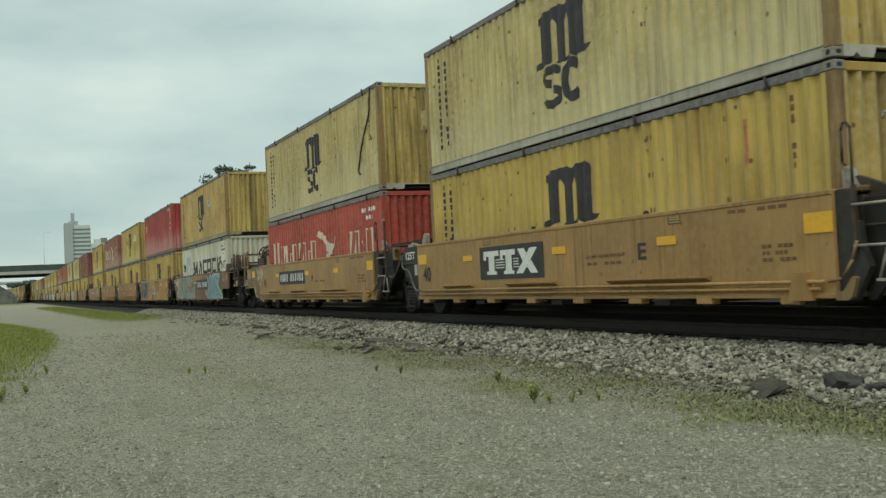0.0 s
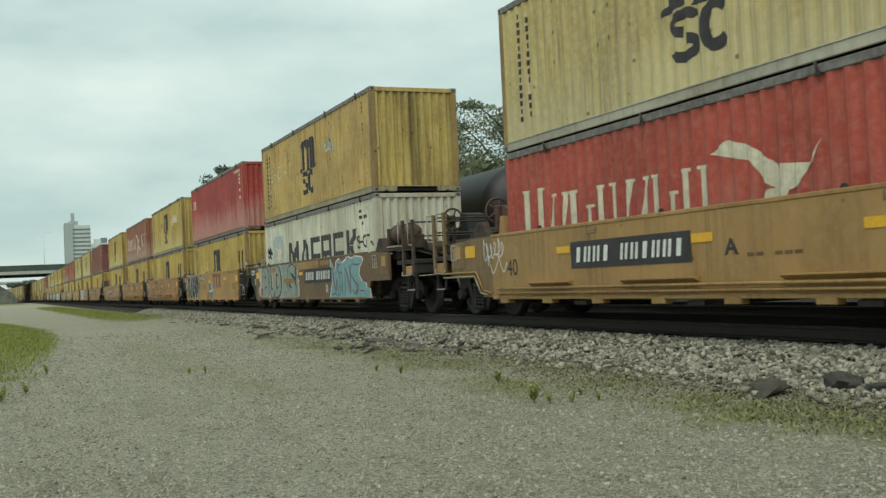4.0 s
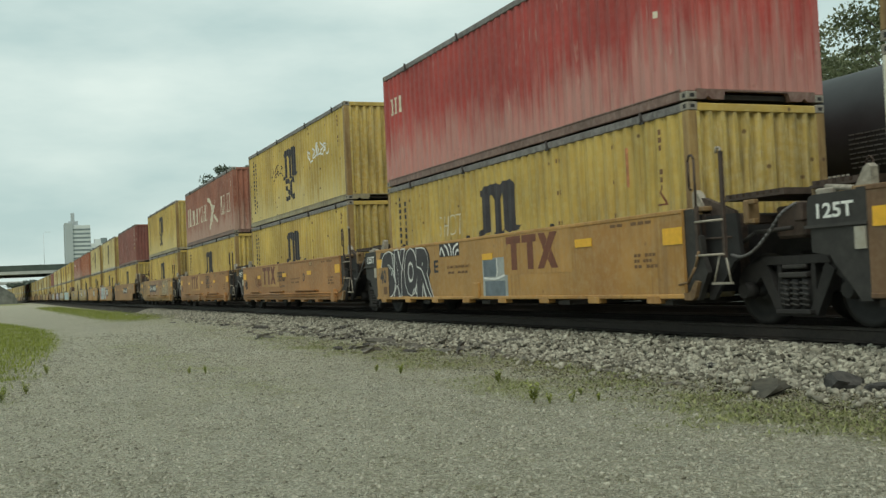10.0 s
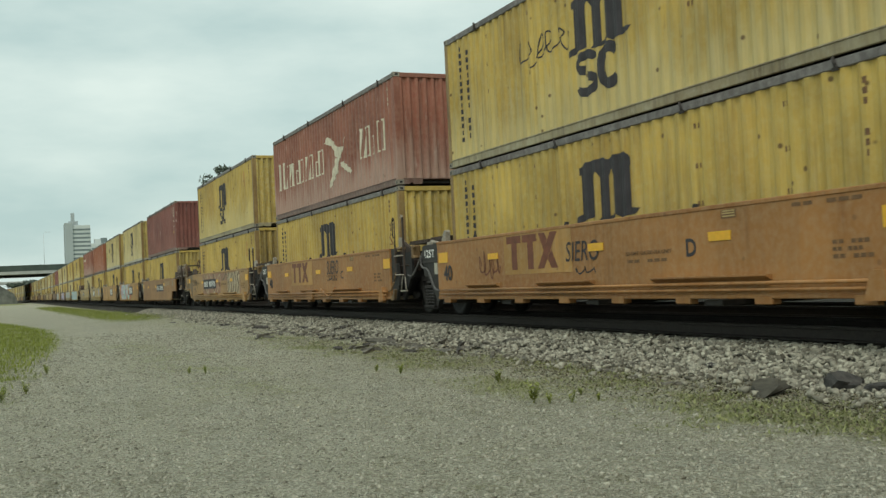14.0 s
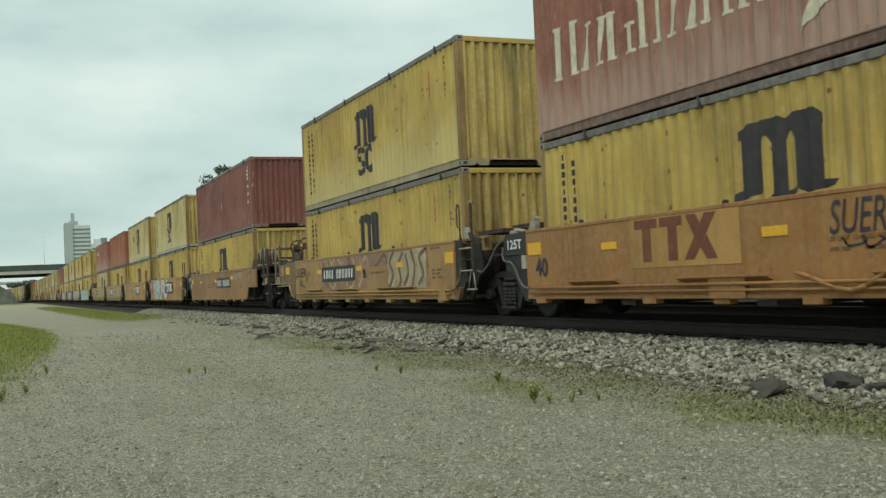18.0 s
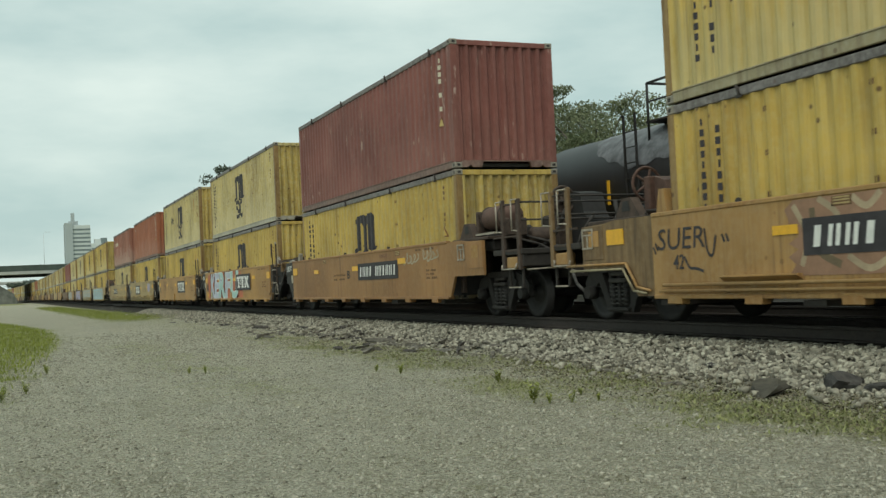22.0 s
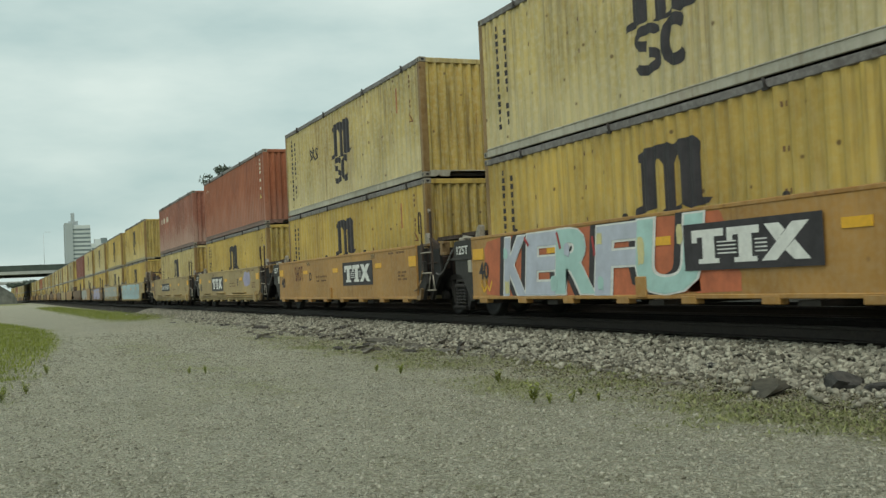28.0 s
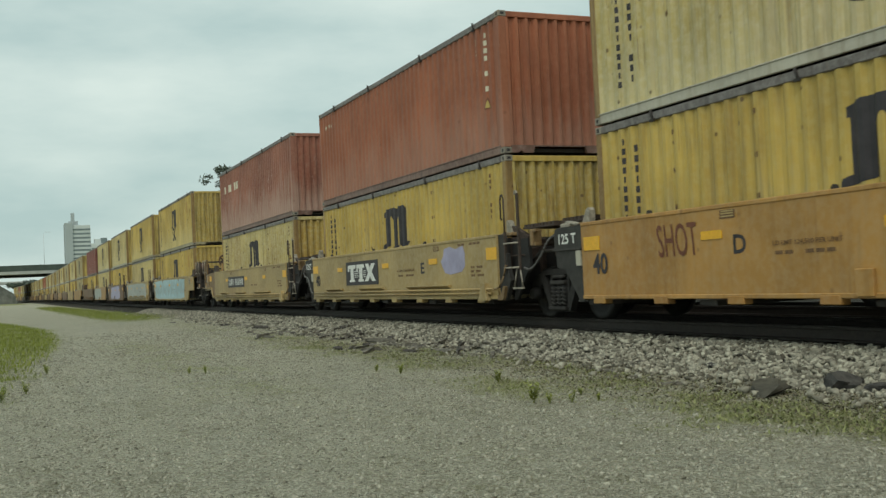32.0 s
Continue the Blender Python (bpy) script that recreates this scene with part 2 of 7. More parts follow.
TANKBLACK = plain("black_tank_paint", (0.016, 0.016, 0.017), 0.5, 0.0, 1.2, 0.5, 0.1)
TANKGREY = plain("scuffed_grey_tank_paint", (0.115, 0.12, 0.128), 0.55, 0.0, 3.2, 0.75, 0.1)


# ---- mesh building ----
class Shape:
    """Gathers vertices and faces for one mesh."""

    def __init__(self):
        self.v, self.f, self.s = [], [], []
        self.weld = False

    def add(self, verts, faces, smooth=False):
        n = len(self.v)
        self.v += [tuple(p) for p in verts]
        self.f += [tuple(i + n for i in q) for q in faces]
        self.s += [smooth] * len(faces)
        return self

    def box(self, x0, x1, y0, y1, z0, z1, c=0.0):
        """A box; c cuts its long edges back."""
        if c <= 0:
            v = [(x, y, z) for x in (x0, x1) for y in (y0, y1) for z in (z0, z1)]
            return self.add(v, [(0, 1, 3, 2), (4, 6, 7, 5), (0, 4, 5, 1), (2, 3, 7, 6), (0, 2, 6, 4), (1, 5, 7, 3)])
        sx, sy, sz = (x0, x1), (y0, y1), (z0, z1)
        v, idx = [], {}
        for i in range(2):
            for j in range(2):
                for k in range(2):
                    dx, dy, dz = (c if i == 0 else -c), (c if j == 0 else -c), (c if k == 0 else -c)
                    p = (sx[i], sy[j], sz[k])
                    for ax in range(3):
                        q = [p[0] + dx, p[1] + dy, p[2] + dz]
                        q[ax] = p[ax]
                        idx[(i, j, k, ax)] = len(v)
                        v.append(tuple(q))
        f = []
        ring = [(0, 0), (1, 0), (1, 1), (0, 1)]
        for e in range(2):
            f.append([idx[(e, a, b, 0)] for a, b in (ring if e else ring[::-1])])
            f.append([idx[(a, e, b, 1)] for a, b in (ring[::-1] if e else ring)])
            f.append([idx[(a, b, e, 2)] for a, b in (ring if e else ring[::-1])])
        for a in range(2):
            for b in range(2):
                f.append([idx[(0, a, b, 1)], idx[(1, a, b, 1)], idx[(1, a, b, 2)], idx[(0, a, b, 2)]])
                f.append([idx[(a, 0, b, 0)], idx[(a, 1, b, 0)], idx[(a, 1, b, 2)], idx[(a, 0, b, 2)]])
                f.append([idx[(a, b, 0, 0)], idx[(a, b, 1, 0)], idx[(a, b, 1, 1)], idx[(a, b, 0, 1)]])
        for i in range(2):
            for j in range(2):
                for k in range(2):
                    f.append([idx[(i, j, k, 0)], idx[(i, j, k, 1)], idx[(i, j, k, 2)]])
        return self.add(v, f)

    def prism(self, poly, a0, a1, axis=0):
        """A polygon drawn out from a0 to a1 along an axis; poly gives the other two coordinates in order."""
        n, v = len(poly), []
        for a in (a0, a1):
            for p, q in poly:
                v.append((a, p, q) if axis == 0 else (p, a, q) if axis == 1 else (p, q, a))
        f = [tuple(range(n))[::-1], tuple(range(n, 2 * n))]
        f += [(i, (i + 1) % n, n + (i + 1) % n, n + i) for i in range(n)]
        return self.add(v, f)

    def rod(self, p, q, r, n=8, r2=None):
        p, q = Vector(p), Vector(q)
        d = (q - p).normalized()
        a = d.orthogonal().normalized()
        b = d.cross(a)
        r2 = r if r2 is None else r2
        v = [p + (a * math.cos(2 * math.pi * i / n) + b * math.sin(2 * math.pi * i / n)) * r for i in range(n)]
        v += [q + (a * math.cos(2 * math.pi * i / n) + b * math.sin(2 * math.pi * i / n)) * r2 for i in range(n)]
        k = len(self.f)
        self.add(v, [(i, (i + 1) % n, n + (i + 1) % n, n + i) for i in range(n)], True)
        base = len(self.v) - 2 * n
        self.f += [tuple(base + i for i in range(n))[::-1], tuple(base + n + i for i in range(n))]
        self.s += [False, False]
        return self

    def tube(self, pts, r, n=7):
        for p, q in zip(pts[:-1], pts[1:]):
            self.rod(p, q, r, n)
        return self

    def lathe(self, profile, axis, centre, n=20):
        """Turns a profile of (distance along axis, radius) about an axis through centre."""
        v = []
        for d, r in profile:
            for i in range(n):
                c, s = math.cos(2 * math.pi * i / n) * r, math.sin(2 * math.pi * i / n) * r
                p = (d, c, s) if axis == 0 else (c, d, s) if axis == 1 else (c, s, d)
                v.append((p[0] + centre[0], p[1] + centre[1], p[2] + centre[2]))
        f = [(k * n + i, k * n + (i + 1) % n, (k + 1) * n + (i + 1) % n, (k + 1) * n + i) for k in range(len(profile) - 1) for i in range(n)]
        self.add(v, f, True)
        base = len(self.v) - n * len(profile)
        self.f += [tuple(base + i for i in range(n))[::-1], tuple(base + n * (len(profile) - 1) + i for i in range(n))]
        self.s += [False, False]
        return self

    def ring(self, centre, radius, r, n=18, m=6):
        """A closed hoop in the plane across y."""
        v = []
        for i in range(n):
            a = 2 * math.pi * i / n
            for j in range(m):
                b = 2 * math.pi * j / m
                d = radius + r * math.cos(b)
                v.append((centre[0] + d * math.cos(a), centre[1] + r * math.sin(b), centre[2] + d * math.sin(a)))
        return self.add(v, [(i * m + j, i * m + (j + 1) % m, ((i + 1) % n) * m + (j + 1) % m, ((i + 1) % n) * m + j) for i in range(n) for j in range(m)], True)

    def mesh(self, name, material):
        me = bpy.data.meshes.new(name)
        me.from_pydata(self.v, [], self.f)
        me.polygons.foreach_set("use_smooth", self.s)
        if material:
            me.materials.append(material)
        bm = bmesh.new()
        bm.from_mesh(me)
        if self.weld:
            bmesh.ops.remove_doubles(bm, verts=bm.verts, dist=0.0004)
        bmesh.ops.recalc_face_normals(bm, faces=bm.faces)
        bm.to_mesh(me)
        bm.free()
        return me


MESHES = {}


def kept_mesh(key, make, material):
    """One mesh for all alike parts."""
    full = (key, material.name)
    if full not in MESHES:
        s = Shape()
        make(s)
        MESHES[full] = s.mesh(str(key), material)
    return MESHES[full]


def part(name, shape, material, parent, label="", key=None):
    """One mesh object under a thing or a part. shape: a Shape, or a function that fills one."""
    if callable(shape):
        me = kept_mesh(key or name, shape, material)
    else:
        me = shape.mesh(name, material)
    ob = new(name, me)
    ob.parent = parent
    if label:
        ob["label"] = label
    return ob


def thing(name, label, category, group="", kind=""):
    return tagged(new(name), label, category, group, kind)


TEXTS = {}


def text_outline(words, bold=0.0):
    """Flat letters of the built-in font, fitted to a unit square, as vertices and faces."""
    name = (words, bold)
    if name not in TEXTS:
        cu = bpy.data.curves.new("letters", "FONT")
        cu.body = words
        cu.resolution_u = 3
        cu.offset = bold
        ob = bpy.data.objects.new("letters", cu)
        scene.collection.objects.link(ob)
        bpy.context.view_layer.update()
        me = bpy.data.meshes.new_from_object(ob.evaluated_get(bpy.context.evaluated_depsgraph_get()))
        v = [tuple(p.co) for p in me.vertices]
        f = [tuple(p.vertices) for p in me.polygons]
        bpy.data.objects.remove(ob)
        bpy.data.curves.remove(cu)
        bpy.data.meshes.remove(me)
        x0, x1 = min(p[0] for p in v), max(p[0] for p in v)
        y0, y1 = min(p[1] for p in v), max(p[1] for p in v)
        TEXTS[name] = ([((p[0] - x0) / (x1 - x0), (p[1] - y0) / (y1 - y0)) for p in v], f)
    return TEXTS[name]


def letters(parent, words, y_left, y_right, z0, z1, x, material, name="lettering", lean=0.0, label="", bold=0.0):
    """Letters on a side that faces -x: they read from high y to low y."""
    v, f = text_outline(words, bold)
    s = Shape()
    w = y_left - y_right
    s.add([(x, y_left - p * w - lean * q * (z1 - z0), z0 + q * (z1 - z0)) for p, q in v], f)
    ob = part(name, s, material, parent, label)
    return ob


def patch(parent, name, poly, x, material, label="", thick=0.003):
    """A thin painted or stuck-on piece on a side that faces -x; poly in (y, z)."""
    s = Shape().prism(poly, x, x + thick)
    return part(name, s, material, parent, label)


def rect(y0, y1, z0, z1):
    return [(y0, z0), (y1, z0), (y1, z1), (y0, z1)]


# ---- the way of the train ----
SPEED = (4.79206, 0.03313, 0.35712, -0.71854, 0.43529)


def gone(t):
    """Metres that the train has gone by t seconds."""
    u = t / 32.0
    return SPEED[0] * t + 32 * sum(SPEED[k] * u ** (k + 1) / (k + 1) for k in range(1, 5))


def on_track(s, z=0.0):
    """The pose at s metres along the near track."""
    if s <= CURVE_Y:
        return pose(TRACK_X, s, z)
    a = (s - CURVE_Y) / CURVE_R
    return pose(TRACK_X - CURVE_R * (1 - math.cos(a)), CURVE_Y + CURVE_R * math.sin(a), z, 0, 0, math.degrees(a))


# where the near end of each unit's containers stands at the start
STARTS = [8.97, 24.383, 44.125, 59.75, 75.171, 90.496, 106.066, 125.77, 141.296, 156.66, 172.112, 187.711]
while len(STARTS) < UNITS:
    STARTS.append(STARTS[-1] + (19.8 if (len(STARTS) - 2) % 5 == 0 else 15.49))


# ---- ground ----
def blend(a, b, x):
    x = min(1.0, max(0.0, (x - a) / (b - a)))
    return x * x * (3 - 2 * x)


def track_shift(y):
    """How far the tracks lie to the left of their straight line at y."""
    return 0.0 if y <= CURVE_Y else (y - CURVE_Y) ** 2 / (2 * CURVE_R)


def ground_height(x, y):
    """The bed of both tracks stands above the gravel road and the far field."""
    x = x + track_shift(y)
    up = blend(7.55, 8.7, x) * (1 - blend(TRACK2_X + 1.5, TRACK2_X + 3.2, x))
    n = noise.noise(Vector((x * 0.35, y * 0.35, 0)))
    z = GROUND_Z + 0.27 * up + 0.025 * n * (1 - up)
    heap = blend(6.3, 7.0, x) * (1 - blend(7.9, 8.4, x)) * blend(11, 15, y) * (1 - blend(60, 80, y))
    z += heap * (0.03 + 0.06 * noise.noise(Vector((x * 2.2, y * 1.1, 2))) + 0.04 * noise.noise(Vector((x * 5.0, y * 3.0, 8))))
    z -= 0.035 * math.exp(-((x - 1.3 - 0.01 * y) ** 2) / 0.5) * blend(0, 6, y)
    return z


def greenness(x, y):
    """How much grass grows at a place: the patch beside the road, the strip at the foot of the ballast, the field behind."""
    n = 0.5 + 0.5 * noise.noise(Vector((x * 0.9, y * 0.5, 3))) + 0.35 * noise.noise(Vector((x * 3.1, y * 2.2, 7)))
    edge = 1.55 if y > 33 else 1.55 - (33 - y) * 0.075
    if y > 45:
        edge = 1.55 - (y - 45) * 0.1
    left = blend(edge + 0.35, edge - 0.5, x + 0.5 * (n - 0.5)) if y > 11 else 0.0
    clump = blend(0.5, 0.75, 0.5 + 0.9 * noise.noise(Vector((x * 1.5, y * 0.9, 11))))
    left *= (0.36 + 0.5 * clump) * blend(11, 14, y) + (0.3 - 0.25 * clump) * blend(17, 22, y) + (0.2 - 0.1 * clump) * blend(24, 28, y)
    lo = 4.6 + max(0.0, (7 - y) * 0.3) + 0.25 * blend(12, 20, y)
    hi = 7.45 - 0.4 * blend(14, 20, y)
    strip = blend(lo - 0.5, lo + 1.3, x + 0.5 * (n - 0.5)) * (1 - blend(hi - 0.5, hi + 0.25, x)) * (1 - 0.5 * blend(22, 32, y)) * 0.66
    middle = 0.34 * math.exp(-((x - 2.9) ** 2) / 0.8) * blend(10, 14, y) * (1 - blend(26, 34, y))
    far = 0.0
    if 45 < y < 175:
        mid = 6.1 - (y - 55) * 0.012
        far = blend(45, 58, y) * (1 - blend(140, 175, y)) * blend(2.3, 0.9, abs(x - mid) + 0.9 * (n - 0.5))
    field = blend(TRACK2_X + 16, TRACK2_X + 19, x) + blend(240, 280, y) * (1 - blend(4, 6, x + track_shift(y))) + blend(-12, -20, x)
    return max(left * (0.55 + 0.6 * n), strip * max(0.0, min(1.0, 1.3 * n)), middle * 2 * n, far * (0.5 + 0.6 * n), min(1.0, field))


def ground_material():
    m, nt, b = nodes_of("gravel_and_grass_ground")
    v = object_coords(nt, shift=False)
    g1 = tex(nt, "ShaderNodeTexNoise", 0.45, v, 6, 0.65)
    ruts = tex(nt, "ShaderNodeTexNoise", 0.9, object_coords(nt, (1.5, 0.22, 1), shift=False), 5, 0.65)
    damp = tex(nt, "ShaderNodeTexNoise", 1.7, object_coords(nt, (1.0, 0.5, 1), shift=False), 6, 0.7)
    g2 = tex(nt, "ShaderNodeTexNoise", 11.0, v, 8, 0.8)
    vo = tex(nt, "ShaderNodeTexVoronoi", 34.0, v)
    vo2 = tex(nt, "ShaderNodeTexVoronoi", 15.0, v)
    crumbs = tex(nt, "ShaderNodeTexVoronoi", 70.0, v)
    stone = mixc(nt, ramp(nt, vo.outputs["Color"], 0.1, 0.9), (0.28, 0.268, 0.205), (0.70, 0.68, 0.56))
    soil = mixc(nt, ramp(nt, g2.outputs["Fac"], 0.36, 0.66), (0.33, 0.317, 0.232), (0.66, 0.643, 0.515))
    col = mixc(nt, 0.5, soil, stone)
    col = mixc(nt, 0.3, col, mixc(nt, ramp(nt, crumbs.outputs["Color"], 0.1, 0.9), (0.2, 0.19, 0.145), (0.76, 0.74, 0.63)))
    col = mixc(nt, math_node(nt, "MULTIPLY", ramp(nt, g1.outputs["Fac"], 0.46, 0.6), 0.6), col, (0.27, 0.262, 0.16))
    col = mixc(nt, math_node(nt, "MULTIPLY", ramp(nt, ruts.outputs["Fac"], 0.5, 0.66), 0.45), col, (0.55, 0.535, 0.475))
    col = mixc(nt, math_node(nt, "MULTIPLY", ramp(nt, damp.outputs["Fac"], 0.5, 0.6), 0.55), col, (0.22, 0.21, 0.155))
    pale = math_node(nt, "MULTIPLY", ramp(nt, vo2.outputs["Distance"], 0.16, 0.26, (1, 1, 1, 1), (0, 0, 0, 1)), ramp(nt, vo2.outputs["Color"], 0.45, 0.55))
    col = mixc(nt, math_node(nt, "MULTIPLY", pale, 0.5), col, (0.66, 0.65, 0.575))
    cool = tex(nt, "ShaderNodeTexNoise", 0.8, object_coords(nt, (1.0, 0.45, 1), shift=False), 5, 0.6)
    col = mixc(nt, math_node(nt, "MULTIPLY", ramp(nt, cool.outputs["Fac"], 0.52, 0.66), 0.5), col, (0.33, 0.335, 0.31))
    lumps = tex(nt, "ShaderNodeTexNoise", 4.5, object_coords(nt, (1.0, 0.4, 1), shift=False), 6, 0.75)
    col = mixc(nt, math_node(nt, "MULTIPLY", ramp(nt, lumps.outputs["Fac"], 0.5, 0.68), 0.45), col, (0.2, 0.19, 0.135))
    col = mixc(nt, math_node(nt, "MULTIPLY", ramp(nt, lumps.outputs["Fac"], 0.46, 0.32), 0.4), col, (0.72, 0.70, 0.60))
    # fine dark and pale blotches imitate the small shadows among the stones
    grit = tex(nt, "ShaderNodeTexNoise", 15.0, object_coords(nt, (1.0, 0.75, 1), shift=False), 3, 0.7)
    col = mixc(nt, math_node(nt, "MULTIPLY", ramp(nt, grit.outputs["Fac"], 0.53, 0.63), 0.5), col, (0.17, 0.162, 0.118))
    col = mixc(nt, math_node(nt, "MULTIPLY", ramp(nt, grit.outputs["Fac"], 0.46, 0.36), 0.42), col, (0.74, 0.72, 0.62))
    gaps = ramp(nt, vo.outputs["Distance"], 0.42, 0.68)
    col = mixc(nt, math_node(nt, "MULTIPLY", gaps, 0.5), col, (0.17, 0.162, 0.12))
    col = mixc(nt, 1.0, col, (1.0, 0.985, 0.915), "MULTIPLY")
    # dark track bed; behind the siding the same colour stands in for shade
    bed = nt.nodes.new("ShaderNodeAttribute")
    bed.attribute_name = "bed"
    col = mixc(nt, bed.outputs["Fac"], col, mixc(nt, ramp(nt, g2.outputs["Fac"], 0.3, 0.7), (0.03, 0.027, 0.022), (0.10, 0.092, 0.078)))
    at = nt.nodes.new("ShaderNodeAttribute")
    at.attribute_name = "green"
    gn = tex(nt, "ShaderNodeTexNoise", 7.0, v, 8, 0.8)
    grass = mixc(nt, ramp(nt, gn.outputs["Fac"], 0.35, 0.68), (0.16, 0.175, 0.055), (0.34, 0.35, 0.13))
    soft = math_node(nt, "ADD", at.outputs["Fac"], math_node(nt, "MULTIPLY", math_node(nt, "SUBTRACT", gn.outputs["Fac"], 0.5), 2.2))
    col = mixc(nt, math_node(nt, "MULTIPLY", ramp(nt, soft, 0.12, 0.8), 0.85), col, grass)
    nt.links.new(col, b.inputs["Base Color"])
    b.inputs["Roughness"].default_value = 0.95
    b.inputs["Specular IOR Level"].default_value = 0.2
    bump(nt, b, math_node(nt, "ADD", math_node(nt, "MULTIPLY", vo.outputs["Distance"], -1.2), math_node(nt, "MULTIPLY", g2.outputs["Fac"], 1.6)), 1.0, 0.06)
    return m


def graded(stops):
    out = []
    for a, b, d in stops:
        k = max(1, round((b - a) / d))
        out += [a + (b - a) * i / k for i in range(k)]
    return out + [stops[-1][1]]


def build_ground():
    xs = graded([(-2500, -300, 300), (-300, -40, 26), (-40, -8, 3), (-8, 2, 0.5), (2, 10, 0.22), (10, 20, 0.6), (20, 60, 5), (60, 300, 30), (300, 2500, 300)])
    ys = graded([(-400, -40, 45), (-40, 0, 4), (0, 4, 1), (4, 24, 0.25), (24, 70, 0.7), (70, 220, 3), (220, 700, 12), (700, 4000, 150)])
    nx, ny = len(xs), len(ys)
    v = [(x, y, ground_height(x, y)) for y in ys for x in xs]
    f = [(j * nx + i, j * nx + i + 1, (j + 1) * nx + i + 1, (j + 1) * nx + i) for j in range(ny - 1) for i in range(nx - 1)]
    me = bpy.data.meshes.new("ground")
    me.from_pydata(v, [], f)
    me.polygons.foreach_set("use_smooth", [True] * len(f))
    at = me.attributes.new("green", "FLOAT", "POINT")
    at.data.foreach_set("value", [greenness(p[0], p[1]) for p in v])
    # bed reaches past the siding, painting the shade behind the tank cars
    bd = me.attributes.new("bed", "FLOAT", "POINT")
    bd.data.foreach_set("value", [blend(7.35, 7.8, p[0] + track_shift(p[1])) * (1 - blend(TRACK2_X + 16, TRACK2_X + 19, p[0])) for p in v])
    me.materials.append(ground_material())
    return tagged(new("ground", me), "grey gravel yard road with patches of weedy grass", "ground", kind="structure")


ground = build_ground()

# ---- stones, made as one sheet of loose pieces ----
# a cut block of eight corners, split into triangles
ROCK_V = np.array([(-1, -1, -0.8), (1, -1, -0.8), (1, 1, -0.8), (-1, 1, -0.8), (-0.7, -0.6, 0.8), (0.8, -0.7, 0.7), (0.6, 0.8, 0.9), (-0.8, 0.7, 0.7)]) * 0.8
ROCK_F = np.array([(0, 2, 1), (0, 3, 2), (4, 5, 6), (4, 6, 7), (0, 1, 5), (0, 5, 4), (1, 2, 6), (1, 6, 5), (2, 3, 7), (2, 7, 6), (3, 0, 4), (3, 4, 7)])


def stone_material(name, lo, hi):
    m, nt, b = nodes_of(name)
    geo = nt.nodes.new("ShaderNodeNewGeometry")
    v = object_coords(nt)
    n = tex(nt, "ShaderNodeTexNoise", 18.0, v, 5, 0.7)
    info = nt.nodes.new("ShaderNodeObjectInfo")
    mixed = math_node(nt, "FRACT", math_node(nt, "ADD", geo.outputs["Random Per Island"], info.outputs["Random"]), 0.0)
    col = mixc(nt, mixed, lo, hi)
    col = mixc(nt, math_node(nt, "MULTIPLY", ramp(nt, n.outputs["Fac"], 0.4, 0.7), 0.35), col, tuple(c * 0.6 for c in lo))
    nt.links.new(col, b.inputs["Base Color"])
    b.inputs["Roughness"].default_value = 0.9
    bump(nt, b, n.outputs["Fac"], 0.4, 0.01)
    return m


BALLAST = stone_material("grey_ballast_stone", (0.10, 0.091, 0.068), (0.48, 0.456, 0.36))
DARKBALLAST = stone_material("dark_ballast_stone", (0.035, 0.031, 0.027), (0.11, 0.098, 0.086))
PEBBLE = stone_material("pale_road_gravel", (0.17, 0.161, 0.118), (0.41, 0.393, 0.31))
rng = np.random.default_rng(5)


def stones(name, places, sizes, material, label, category):
    """places: n rows of x, y, z."""
    n = len(places)
    shapes = [ROCK_V + (rng.random((8, 3)) - 0.5) * 0.9 for _ in range(14)]
    pick = rng.integers(0, 14, n)
    base = np.stack(shapes)[pick]
    ang = rng.random(n) * 6.283
    tilt = (rng.random(n) - 0.5) * 2.6
    c, s, ct, st = np.cos(ang), np.sin(ang), np.cos(tilt), np.sin(tilt)
    sc = np.stack([0.7 + 0.7 * rng.random(n), 0.7 + 0.5 * rng.random(n), 0.5 + 0.4 * rng.random(n)], -1) * sizes[:, None]
    b = base * sc[:, None, :]
    x, y, z = b[..., 0], b[..., 1] * ct[:, None] - b[..., 2] * st[:, None], b[..., 1] * st[:, None] + b[..., 2] * ct[:, None]
    v = np.stack([x * c[:, None] - y * s[:, None], x * s[:, None] + y * c[:, None], z], -1) + places[:, None, :]
    f = (ROCK_F[None] + 8 * np.arange(n)[:, None, None]).reshape(-1, 3)
    me = bpy.data.meshes.new(name)
    me.vertices.add(n * 8)
    me.vertices.foreach_set("co", v.astype(np.float32).ravel())
    me.loops.add(len(f) * 3)
    me.loops.foreach_set("vertex_index", f.astype(np.int32).ravel())
    me.polygons.add(len(f))
    me.polygons.foreach_set("loop_start", np.arange(0, len(f) * 3, 3, dtype=np.int32))
    me.update(calc_edges=True)
    me.materials.append(material)
    return tagged(new(name, me), label, category, kind="stuff")


def scatter(n, x0, x1, near, far, lift=0.0, power=2.0):
    """Places on the ground, thicker near the road's end where the camera stands."""
    u = rng.random(n)
    ys = near + (far - near) * u ** power
    xs = x0 + (x1 - x0) * rng.random(n)
    return np.array([(x, y, ground_height(x, y) + lift) for x, y in zip(xs, ys)])


